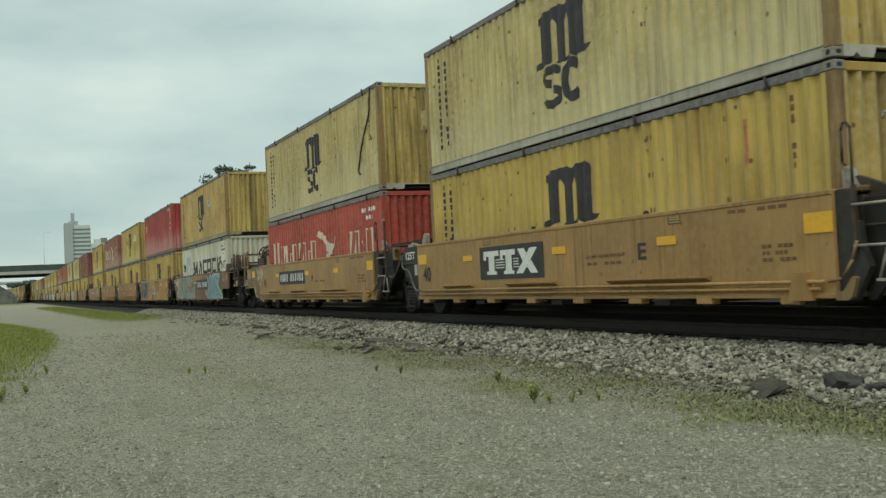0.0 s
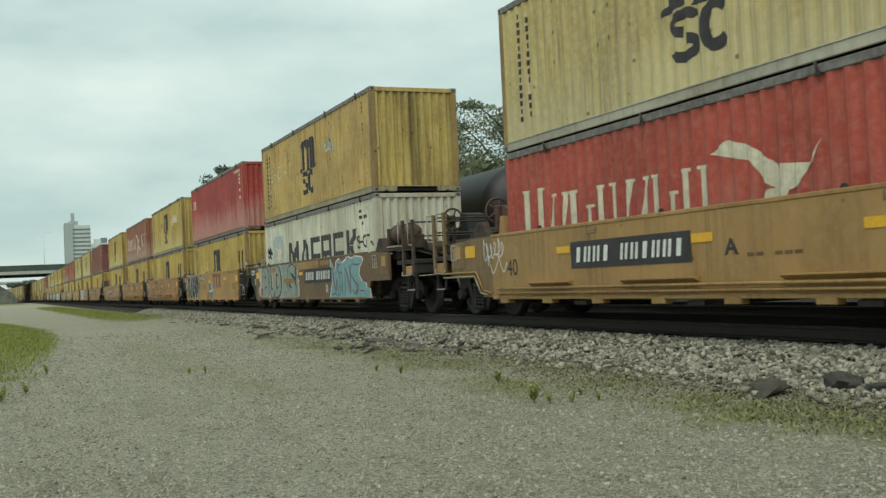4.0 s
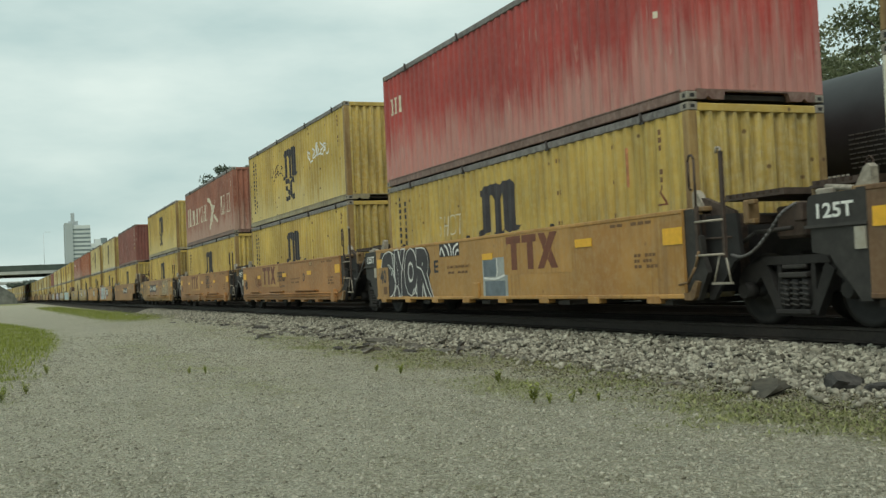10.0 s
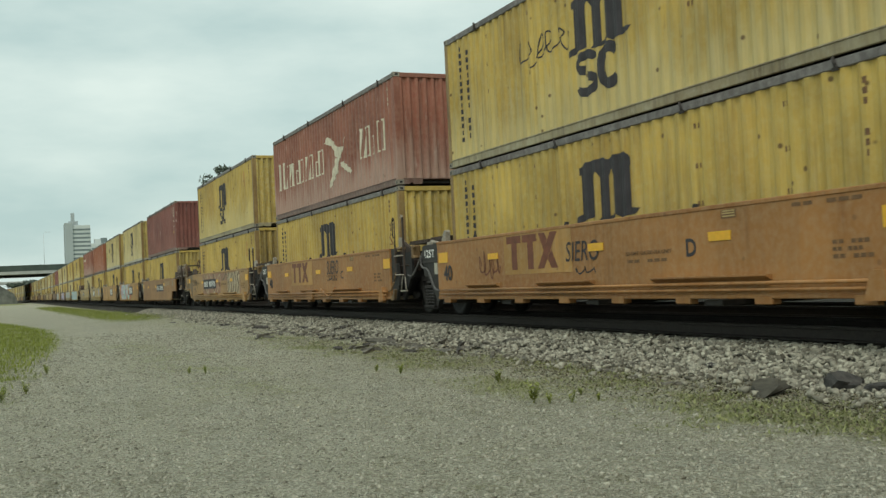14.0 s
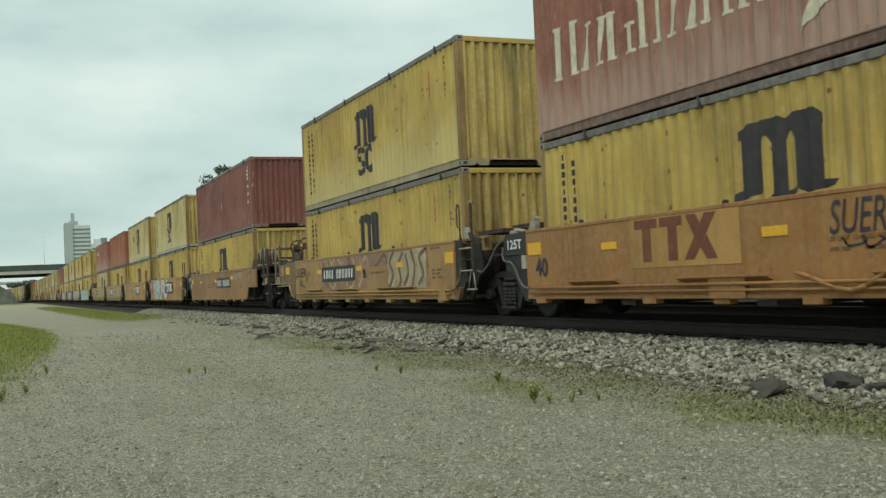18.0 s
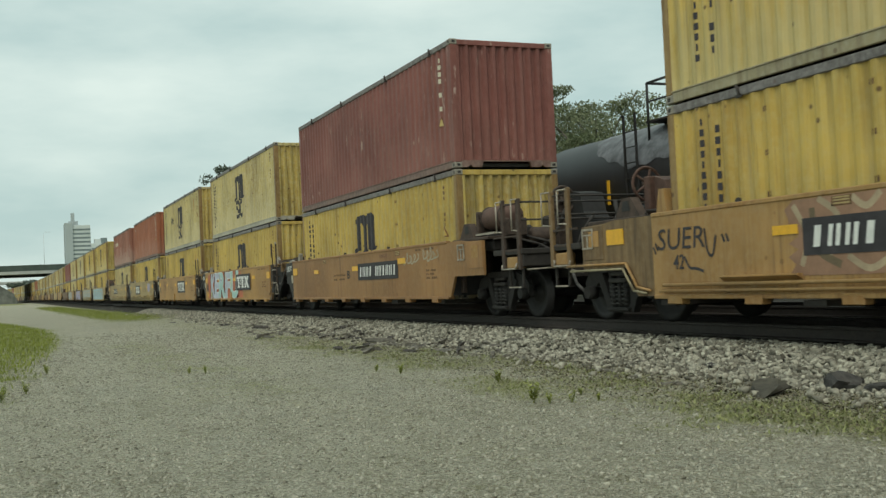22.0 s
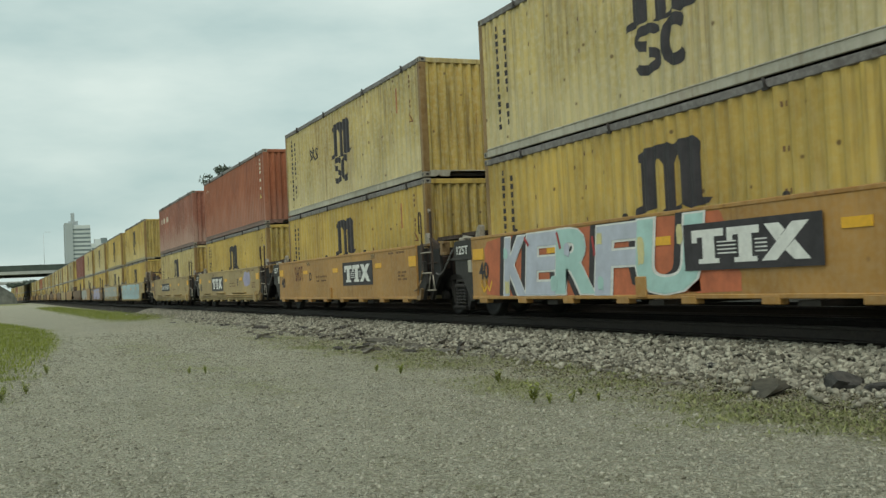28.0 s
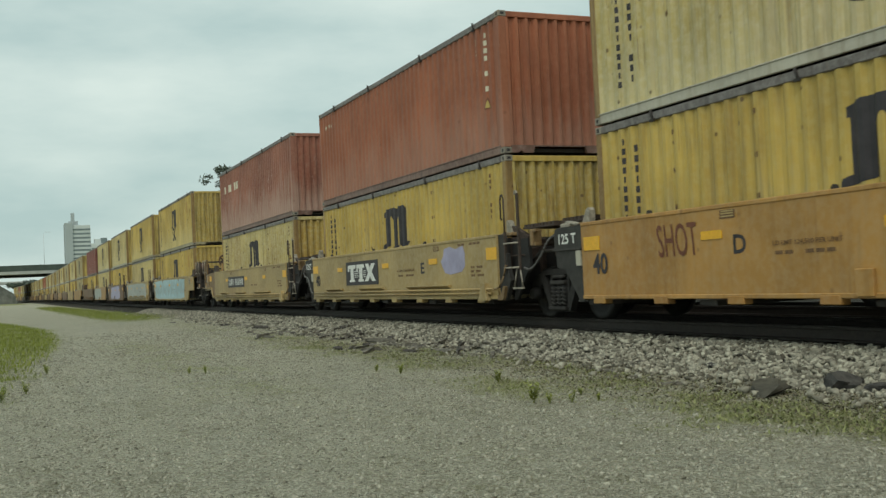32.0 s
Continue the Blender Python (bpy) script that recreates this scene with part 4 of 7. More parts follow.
def build_car(mat, style, word, piped, fine=True):
    """One unit: well sides, floor, end platforms. style m: jointed at both ends; n, f: a coupler at the near or far end."""
    root = thing("well_car", word + " steel railway well car carrying two stacked containers", "railway wagon", "well cars of the train")
    y_lo, y_hi = -0.27, 12.13
    for sx in (-1, 1):
        inner, outer = sx * (SX - 0.05), sx * SX

        def plate(s):
            s.prism([(y_lo, 0.41), (y_lo, 1.55), (y_hi, 1.55), (y_hi, 0.41)], *sorted((inner, outer)))
        part("well_side", plate, mat, root, key=("plate", sx))
        part("top_chord", lambda s: s.box(*sorted((sx * (SX - 0.09), sx * (SX + 0.012))), y_lo, y_hi, 1.52, 1.58, 0.01), mat, root, key=("chord", sx))
        part("bottom_chord", lambda s: s.box(*sorted((sx * (SX - 0.14), sx * (SX + 0.02))), y_lo, y_hi, 0.38, 0.44, 0.01), mat, root, key=("low_chord", sx))
        for i in range(8 if sx < 0 else 0):
            y = 0.45 + i * 1.6
            if fine:
                part("bottom_tab", lambda s: s.box(*sorted((sx * (SX - 0.12), sx * (SX + 0.026))), -0.16, 0.16, 0.31, 0.42, 0.01), mat, root, key=("tab", sx)).location = (0, y, 0)
        if piped:
            part("side_pipe", lambda s: s.tube([(sx * (SX + 0.06), y_lo + 0.1, 0.57), (sx * (SX + 0.06), y_hi - 0.3, 0.57)], 0.024).tube([(sx * (SX + 0.05), y_lo + 0.2, 0.49), (sx * (SX + 0.05), y_hi - 0.2, 0.49)], 0.02), mat, root, key=("pipe", sx))
            for ya, yb in ((1.9, 4.3), (5.9, 7.7), (9.2, 10.6)):
                part("side_ledge", lambda s: s.prism([(SX * sx, 0.60), (sx * (SX + 0.09), 0.655), (sx * (SX + 0.09), 0.675), (SX * sx, 0.675)], ya, yb, 1), mat, root, key=("ledge", sx, ya))
            part("side_gusset", lambda s: s.prism([(0.05, 0.36), (0.4, 0.36), (0.3, 0.68), (0.12, 0.68)], *sorted((sx * SX, sx * (SX + 0.1)))), mat, root, key=("gusset", sx))
        elif style != "n":
            part("side_gusset", lambda s: s.box(*sorted((sx * SX, sx * (SX + 0.05))), 6.2, 6.45, 0.40, 0.70, 0.01), mat, root, key=("stop", sx))
    for y in (3.35, 6.75, 10.3) if fine else ():
        part("chord_hook", lambda s: s.prism([(-0.05, 1.575), (0.05, 1.575), (0.04, 1.605), (0.012, 1.635), (-0.025, 1.625), (-0.03, 1.6)], -SX + 0.02, -SX + 0.07), DARKSTEEL, root, key="chord_hook").location = (0, y, 0)
    for y in (0.3, 3.1, 6.1, 9.1, 11.9):
        part("floor_beam", lambda s: s.box(-SX + 0.06, SX - 0.06, -0.18, 0.18, 0.29, 0.358), DARKSTEEL, root, key="floor_beam").location = (0, y, 0)
    if piped and style != "f":
        part("plate_pipe", lambda s: s.tube(smooth_xyz([(-1.635, 13.0, 1.32), (-1.645, 13.02, 1.16), (-1.65, 12.92, 1.07), (-1.65, 12.7, 1.04), (-1.65, 12.55, 0.94), (-1.65, 12.4, 0.74), (-1.67, 12.2, 0.6), (-SX - 0.06, 11.95, 0.57)]), 0.022), STEELHOSE, root, "dull grey air pipe", key="plate_pipe")
    # near end
    near_end(root, mat, style, fine)
    far_end(root, mat, style, fine)
    return root


def guide(car, y, flip, fine):
    """Pale tapered casting that steers a container's corner into the well."""
    for sx in (-1, 1):
        g = part("corner_guide", lambda s: s.prism([(y, 1.56), (y + flip * 0.26, 1.56), (y + flip * 0.2, 1.66), (y + flip * 0.11, 1.8), (y + flip * 0.04, 1.84), (y, 1.8)], *sorted((sx * 1.22, sx * 1.33))), PALESTEEL, car, "pale steel container guide", key=("guide", y, sx))
        if fine:
            part("guide_foot", lambda s: s.box(*sorted((sx * 1.16, sx * 1.44)), *sorted((y - flip * 0.06, y + flip * 0.38)), 1.53, 1.6, 0.015), CAR_GRIME, g, key=("guide_foot", y, sx))


def end_ladder(car, sx):
    """The ladder at a jointed end: stiles with hooked tops, three rungs and a hanging step."""
    x = sx * 1.57
    lad = part("ladder", lambda s: s.box(x - 0.02, x + 0.02, -0.56, -0.51, 0.9, 1.6).box(x - 0.02, x + 0.02, -1.11, -1.06, 0.9, 2.26), BROWNSTEEL, car, "rusty steel ladder with pale worn rungs", key=("end_ladder", sx))
    part("grab_iron", lambda s: s.tube([(x, -0.53, 1.58), (x, -0.53, 2.22), (x, -0.49, 2.28), (x, -0.43, 2.28), (x, -0.40, 2.2), (x, -0.40, 1.86), (x, -0.44, 1.82)], 0.016), BROWNSTEEL, car, key=("ladder_grab", sx))
    part("grab_iron", lambda s: s.tube([(x, -1.085, 2.2), (x, -1.08, 2.3), (x, -1.01, 2.31), (x, -0.99, 2.24)], 0.018), GRAB, car, key=("ladder_hook", sx))
    for z, out in ((0.945, 0.03), (1.16, -0.1), (1.385, 0.03)):
        part("rung", lambda s: s.rod((x + sx * out, -0.53, z), (x + sx * out, -1.09, z), 0.016, 6), GRAB if out > 0 else BROWNSTEEL, lad, key=("end_rung", sx, z))
    part("step", lambda s: s.tube([(x, -0.96, 0.92), (x, -0.83, 0.575)], 0.013).tube([(x, -1.09, 0.92), (x, -1.17, 0.575)], 0.015).box(x - 0.025, x + 0.025, -1.19, -0.81, 0.56, 0.59), PALESTEEL, car, key=("end_step", sx))


def near_end(car, mat, style, fine):
    if style != "n":
        guide(car, -0.14, -1, fine)
    part("end_bulkhead", lambda s: s.box(-SX + 0.05, SX - 0.05, -0.4, -0.28, 0.45, 1.5), BLACKSTEEL, car, key="bulkhead_n")
    for x in (-1.35, -0.75, 0.75, 1.35) if fine else ():
        part("bulkhead_rib", lambda s: s.box(-0.05, 0.05, -0.5, -0.4, 0.5, 1.5, 0.01), BROWNSTEEL, car, key="rib_n").location = (x, 0, 0)
    if style == "n":
        coupler_end(car, mat, lambda u: -u, lambda sx: sx)
        return
    for sx in (-1, 1):
        part("end_plate", lambda s: s.prism([(-0.275, 0.36), (-0.275, 1.565), (-0.44, 1.565), (-0.5, 1.5), (-0.52, 1.22), (-0.6, 1.2), (-0.62, 0.95), (-0.72, 0.72), (-0.5, 0.36)], *sorted((sx * 1.5, sx * 1.58))), GREYPLATE, car, "dark grey end plate", key=("end_plate_n", sx))
        part("step_plate", lambda s: s.prism([(-0.52, 1.46), (-1.14, 1.46), (-1.2, 0.9), (-1.06, 0.84), (-0.62, 0.36), (-0.52, 0.36)], *sorted((sx * 1.36, sx * 1.42))), BLACKSTEEL, car, key=("step_plate", sx))
        part("post_bracket", lambda s: s.box(*sorted((sx * 1.3, sx * 1.5)), -1.46, -1.36, 1.3, 1.6, 0.02).box(*sorted((sx * 1.42, sx * 1.5)), -1.58, -1.48, 1.3, 1.36, 0.01).box(*sorted((sx * 1.42, sx * 1.5)), -1.58, -1.48, 1.54, 1.6, 0.01), CAR_GRIME, car, key=("post_bracket", sx))
        part("end_lip", lambda s: s.prism([(-0.27, 0.36), (-0.27, 0.46), (-0.38, 0.46), (-0.52, 0.62), (-0.58, 0.60), (-0.50, 0.40), (-0.44, 0.36)], *sorted((sx * 1.5, sx * 1.64))), CAR_GRIME, car, key=("end_lip", sx))
        part("end_pipe", lambda s: s.tube([(sx * 1.66, -0.2, 0.57), (sx * 1.66, -0.4, 0.6), (sx * 1.62, -0.52, 0.8), (sx * 1.6, -0.58, 1.0)], 0.018), CAR_GRIME, car, key=("end_pipe", sx))
        part("stay_plate", lambda s: s.prism([(-0.3, 1.5), (-0.3, 1.72), (-0.36, 1.72), (-0.95, 1.5), (-0.95, 1.46), (-0.3, 1.46)], *sorted((sx * 1.22, sx * 1.3))), BROWNSTEEL, car, key=("stay", sx))
        part("brake_pipe", lambda s: s.tube([(sx * 1.2, -0.45, 1.0), (sx * 1.25, -0.9, 1.02), (sx * 1.25, -1.3, 1.2), (sx * 1.2, -1.9, 1.22)], 0.03), DARKSTEEL, car, key=("brake_pipe", sx))
        part("junction_box", lambda s: s.box(*sorted((sx * 1.1, sx * 1.38)), -0.98, -0.62, 1.02, 1.3, 0.02), BROWNSTEEL, car, key=("junction", sx))
    part("centre_sill", lambda s: s.box(-0.42, 0.42, -2.0, -0.3, 0.78, 1.25, 0.03).box(-0.6, 0.6, -1.9, -1.3, 0.9, 1.35, 0.05), DARKSTEEL, car, key="centre_sill_n")
    walkway(car, -1.9, -0.75, 1.66, "walkway_n")
    for sx in (-1, 1):
        end_ladder(car, sx)
    part("bracket", lambda s: s.box(-1.1, 1.1, -2.0, -1.5, 1.1, 1.5, 0.03).box(-1.32, -1.2, -2.2, -2.05, 1.28, 1.52, 0.02).box(-1.3, 1.3, -1.35, -1.25, 1.3, 1.42, 0.02), BROWNSTEEL, car, key="bracket_n")
    part("air_hose", lambda s: s.tube(smooth_xyz([(-1.5, -1.12, 0.93), (-1.52, -1.35, 0.9), (-1.53, -1.6, 0.98), (-1.53, -1.85, 1.16), (-1.5, -2.05, 1.38), (-1.35, -2.15, 1.5)]), 0.02), STEELHOSE, car, "grey rubber air hose", key="hose_n")


def walkway(car, y0, y1, z, key):
    """A grating: two bearers under a row of bars."""
    def make(s):
        n = int((y1 - y0) / 0.12)
        d = (y1 - y0) / n
        top = []
        for i in range(n):
            y = y0 + i * d
            top += [(y, z + 0.05), (y + d * 0.6, z + 0.05), (y + d * 0.6, z), (y + d, z)]
        s.prism([(y0, z - 0.03)] + top + [(y1, z - 0.03)], -1.3, 1.3)
    part("walkway", make, BROWNSTEEL, car, "rusty open walkway grating", key=key)


def far_end(car, mat, style, fine):
    if style != "f":
        guide(car, 12.33, 1, fine)
    part("end_bulkhead", lambda s: s.box(-SX + 0.05, SX - 0.05, 12.2, 12.32, 0.45, 1.57), DARKSTEEL, car, key="bulkhead_f")
    if style == "f":
        coupler_end(car, mat, lambda u: CL + u, lambda sx: sx)
        return
    for sx in (-1, 1):
        part("end_plate", lambda s: s.prism([(12.135, 0.35), (12.135, 1.55), (12.94, 1.545), (13.0, 1.52), (13.03, 1.45), (13.04, 1.2), (12.99, 1.17), (12.98, 0.9), (12.72, 0.86), (12.34, 0.42), (12.3, 0.35)], *sorted((sx * 1.52, sx * 1.6))), GREYPLATE, car, "dark grey end plate", key=("end_plate_f", sx))
        part("plate_lip", lambda s: s.box(*sorted((sx * 1.5, sx * 1.63))[:2], 12.13, 13.06, 1.17, 1.205), SPRINGSTEEL, car, key=("lip", sx))
    part("centre_sill", lambda s: s.box(-0.42, 0.42, 12.5, 14.0, 0.8, 1.25, 0.03), DARKSTEEL, car, key="centre_sill_f")
    walkway(car, 12.42, 13.3, 1.68, "walkway_f")
    for x in (-1.2, 1.2):
        for y in (12.75, 13.3):
            part("walkway_post", lambda s: s.box(-0.04, 0.04, -0.03, 0.03, 1.5, 1.68), CAR_GRIME, car, key="walkway_post").location = (x, y, 0)
    part("clamp", lambda s: s.box(-1.5, -1.35, 12.75, 13.0, 1.53, 1.62, 0.02).rod((-1.42, 12.5, 1.58), (-1.42, 12.9, 1.63), 0.035, 8), PALESTEEL, car, key="clamp_f")
    part("data_plate", lambda s: s.box(-1.625, -1.6, 12.17, 12.32, 0.91, 1.15), LIGHTRAIL, car, key="data_plate")


def coupler_end(car, mat, at, _):
    """The outer end of a set: raised side, truck opening, end posts with grab irons, platform, brake gear and coupler. at(u): y at u metres past the containers."""
    a = at(1.0) - at(0.0)
    far = a > 0
    ends = (2.5, 3.05) if far else (2.61, 3.23)
    stop = 1.84 if far else 2.0
    post_mat = CAR_GRIME if far else BROWNSTEEL
    end_mat = CAR_GRIME if far else mat
    u0 = -0.06 if far else 0.27

    def yy(*us):
        return sorted(at(u) for u in us)
    for sx in (-1, 1):
        poly = [(at(u0), 0.42), (at(0.36), 0.42), (at(0.62), 0.84), (at(stop), 0.84), (at(stop), 1.5), (at(1.2), 1.52), (at(0.9), 1.55), (at(u0), 1.55)]
        part("end_side", lambda s: s.prism(poly, *sorted((sx * (SX - 0.05), sx * SX))), end_mat, car, key=("end_side", sx, a))
        part("end_door", lambda s: s.box(*sorted((sx * SX, sx * (SX + 0.012))), *yy(stop - 0.62, stop - 0.03), 0.98, 1.5, 0.005), end_mat, car, key=("end_door", sx, a))
        if far:
            part("side_trim", lambda s: s.tube([(sx * (SX + 0.03), at(0.0), 0.5), (sx * (SX + 0.03), at(0.33), 0.55), (sx * (SX + 0.03), at(0.6), 0.9), (sx * (SX + 0.03), at(2.3), 0.9)], 0.02), mat, car, key=("trim", sx, a))
            part("side_trim", lambda s: s.tube([(sx * (SX + 0.03), at(0.1), 0.46), (sx * (SX + 0.03), at(0.42), 0.5), (sx * (SX + 0.03), at(0.68), 0.82), (sx * (SX + 0.03), at(2.2), 0.82)], 0.018), YELLOW_RAIL, car, key=("trim_low", sx, a))
        for i, u in enumerate(ends):
            part("end_post", lambda s: s.box(*sorted((sx * 1.44, sx * 1.5)), *yy(u - 0.055, u + 0.055), 0.9, 2.2 - 0.02 * i, 0.008), post_mat, car, key=("end_post", sx, a, i))
            v = u - 0.16 if not far else u + 0.24
            part("grab_iron", lambda s: s.tube([(sx * 1.5, at(u), 2.17), (sx * 1.53, at(v), 2.17), (sx * 1.53, at(v), 1.62), (sx * 1.5, at(u), 1.60)], 0.014), GRAB, car, "thin pale grab iron", key=("grab", sx, a, i))
        lo, hi = ends
        part("post_bar", lambda s: s.rod((sx * 1.47, at(lo), 2.1), (sx * 1.47, at(hi), 2.1), 0.014, 6), BROWNSTEEL, car, key=("post_bar", sx, a))
        part("corner_box", lambda s: s.box(*sorted((sx * 1.3, sx * 1.48)), *yy(lo + 0.1, hi - 0.08), 0.93, 1.14, 0.02), CAR_DULL, car, "dirty yellow corner box", key=("corner_box", sx, a))
        part("box_lip", lambda s: s.tube([(sx * 1.5, at(lo - 0.05), 1.0), (sx * 1.52, at(lo - 0.03), 0.92), (sx * 1.52, at(hi - 0.1), 0.92), (sx * 1.5, at(hi - 0.08), 1.02)], 0.016), GRAB, car, key=("box_lip", sx, a))
        part("step", lambda s: s.box(*sorted((sx * 1.4, sx * 1.44)), *yy(lo + 0.1, lo + 0.14), 0.58, 0.92).box(*sorted((sx * 1.4, sx * 1.44)), *yy(hi - 0.02, hi + 0.02), 0.58, 0.92).box(*sorted((sx * 1.36, sx * 1.46)), *yy(lo + 0.1, hi + 0.02), 0.57, 0.6), DARKSTEEL, car, key=("step", sx, a))
        part("tread", lambda s: s.box(*sorted((sx * 1.455, sx * 1.47)), *yy(lo + 0.13, hi - 0.02), 0.575, 0.6), GRAB, car, key=("tread", sx, a))
        part("container_clamp", lambda s: s.prism([(at(0.5), 1.58), (at(1.16), 1.58), (at(1.1), 1.7), (at(0.98), 1.88), (at(0.74), 1.88), (at(0.6), 1.7)], *sorted((sx * 1.28, sx * 1.42))), BROWNSTEEL, car, key=("clamp", sx, a))
        # the pocket is a black plate on the clamp, its inner shade as colour
        part("clamp_pocket", lambda s: s.prism([(at(0.76), 1.68), (at(0.98), 1.68), (at(0.94), 1.83), (at(0.8), 1.83)], *sorted((sx * 1.418, sx * 1.426))), BLACKSTEEL, car, key=("pocket", sx, a))
    part("end_platform", lambda s: s.box(-1.48, 1.48, *yy(2.15, hi + 0.1), 1.18, 1.28, 0.01), DARKSTEEL, car, key=("platform", a))
    part("platform_edge", lambda s: s.box(-1.49, -1.47, *yy(2.2, hi), 1.5, 1.53).box(-1.49, -1.47, *yy(lo, hi), 1.24, 1.27), BROWNSTEEL, car, key=("platform_edge", a))
    part("centre_sill", lambda s: s.box(-0.4, 0.4, *yy(0.3, 3.3), 0.72, 1.2, 0.02), DARKSTEEL, car, key=("sill_c", a))
    part("end_beam", lambda s: s.box(-1.45, 1.45, *yy(hi - 0.05, hi + 0.07), 0.95, 1.22, 0.02), DARKSTEEL, car, key=("end_beam", a))
    part("crossbar", lambda s: s.rod((-1.45, at(hi), 1.8), (1.45, at(hi), 1.8), 0.018).rod((-1.45, at(hi), 2.12), (1.45, at(hi), 2.12), 0.018), DARKSTEEL, car, key=("crossbar", a))
    if far:
        part("valve_cover", lambda s: s.prism([(at(0.35), 1.56), (at(0.4), 1.95), (at(0.55), 2.12), (at(0.8), 2.2), (at(1.0), 2.2), (at(1.05), 1.56)], -0.95, -0.2), BRAKERED, car, "rusty brown housing behind the brake wheel", key=("valve_cover", a))
        part("clamp_cone", lambda s: s.prism([(at(0.08), 1.58), (at(0.34), 1.58), (at(0.26), 1.95), (at(0.14), 1.95)], -1.25, -1.05), CAR_DULL, car, key=("clamp_cone", a))
    else:
        res = part("air_reservoir", lambda s: s.lathe([(-0.12, 0.06), (-0.06, 0.2), (0.05, 0.225), (0.95, 0.225), (1.06, 0.2), (1.12, 0.06)], 1, (-1.05, at(2.2), 1.95), 18), BRAKERED, car, "rusty brown air reservoir", key=("reservoir", a))
        for u in (1.25, 2.0):
            part("strap", lambda s: s.ring((-1.05, at(u), 1.95), 0.23, 0.013, 18, 5), DARKSTEEL, res, key=("strap", u))
        for ua, ub, top in ((1.05, 1.13, 2.1), (2.2, 2.3, 1.9)):
            part("reservoir_stand", lambda s: s.box(-1.3, -0.8, *yy(ua, ub), 1.56, top, 0.02), BROWNSTEEL, car, key=("reservoir_stand", a, ua))
        part("pale_ledge", lambda s: s.box(-1.36, -1.3, *yy(1.15, 2.0), 1.62, 1.66), GRAB, car, key=("pale_ledge", a))
    stack = part("brake_housing", lambda s: s.prism([(at(2.3), 1.2), (at(3.3), 1.2), (at(3.25), 1.7), (at(3.05), 1.95), (at(2.95), 2.3), (at(2.65), 2.35), (at(2.5), 1.95), (at(2.3), 1.75)], 0.0, 0.5) if not far else s.box(-0.3, 0.4, *yy(1.3, 2.4), 1.2, 1.75, 0.05), BLACKSTEEL, car, "dark brake gear housing", key=("stack", a))
    part("brake_cylinder", lambda s: s.lathe([(-0.5, 0.1), (-0.45, 0.17), (0.1, 0.17), (0.15, 0.12), (0.35, 0.12)], 0, (-0.2, at(2.2), 1.55), 14).rod((-0.9, at(2.05), 1.5), (0.4, at(2.35), 1.7), 0.03), BROWNSTEEL, stack, key=("brake_cylinder", a))
    part("chain_lever", lambda s: s.tube([(-0.3, at(2.9), 2.0), (-0.35, at(2.75), 1.7), (-0.45, at(2.6), 1.45), (-0.6, at(2.3), 1.3)], 0.035).tube([(0.1, at(3.3), 1.9), (-0.2, at(3.3), 1.55), (-0.3, at(3.25), 1.25)], 0.03), DARKSTEEL, stack, key=("chain_lever", a))
    part("valve_box", lambda s: s.box(-0.9, -0.3, *yy(0.8, 1.6), 1.3, 1.8, 0.04).box(0.2, 0.8, *yy(1.0, 2.1), 1.3, 2.0, 0.05).box(-1.35, -1.0, *yy(1.5, 1.9), 1.3, 1.52, 0.03), DARKSTEEL, car, key=("valves", a))
    part("deck_plate", lambda s: s.box(-1.5, 1.5, *yy(0.3, stop), 1.52, 1.58, 0.01), BROWNSTEEL, car, key=("deck", a))
    for i, (x, z) in enumerate(((-1.3, 1.62), (-1.1, 1.66), (-0.75, 1.6))):
        part("deck_pipe", lambda s: s.tube([(x, at(0.5), z), (x + 0.05, at(1.2), z + 0.02), (x + 0.25, at(2.0), z - 0.05), (x + 0.6, at(2.6), z - 0.25), (x + 0.6, at(3.1), z - 0.4)], 0.022 + 0.006 * i), DARKSTEEL, car, key=("deck_pipe", a, i))
    bx, bu = (-0.95, 0.98) if far else (-0.2, 2.65)
    bz = 2.1 if far else 2.2
    wheel_mat = BRAKERED if far else BROWNSTEEL
    ring = part("brake_wheel", lambda s: s.ring((bx, at(bu), bz), 0.25, 0.026, 22), wheel_mat, car, "round hand brake wheel with spokes", key=("brake_wheel", a))
    for k in range(5):
        part("spoke", lambda s: s.rod((bx, at(bu - 0.02), bz), (bx + 0.25 * math.cos(k * 1.2566), at(bu), bz + 0.25 * math.sin(k * 1.2566)), 0.022, 5), wheel_mat, ring, key=("spoke", a, k))
    part("hub", lambda s: s.rod((bx, at(bu - 0.06), bz), (bx, at(bu + 0.04), bz), 0.06, 10), wheel_mat, ring, key=("hub", a))
    part("brake_stand", lambda s: s.box(bx - 0.1, bx + 0.1, *yy(bu - 0.2, bu - 0.05), 1.2, bz + 0.1, 0.02), wheel_mat, car, key=("stand", a))
    part("side_plate", lambda s: s.box(-SX - 0.018, -SX - 0.012, *yy(stop - 0.5, stop - 0.22), 1.18, 1.42), CAR_TAN, car, key=("side_plate", a))
    f0 = 0.82 if not far else 1.5
    part("data_frame", lambda s: [s.box(-SX - 0.02, -SX, *yy(f0 + p, f0 + q), z0, z1) for p, q, z0, z1 in ((0, 0.32, 1.44, 1.47), (0, 0.32, 1.15, 1.18), (0, 0.03, 1.15, 1.47), (0.29, 0.32, 1.15, 1.47), (0.15, 0.18, 1.18, 1.38), (0, 0.32, 1.36, 1.38))], GRAB, car, "pale stencilled data frame", key=("data_frame", a))
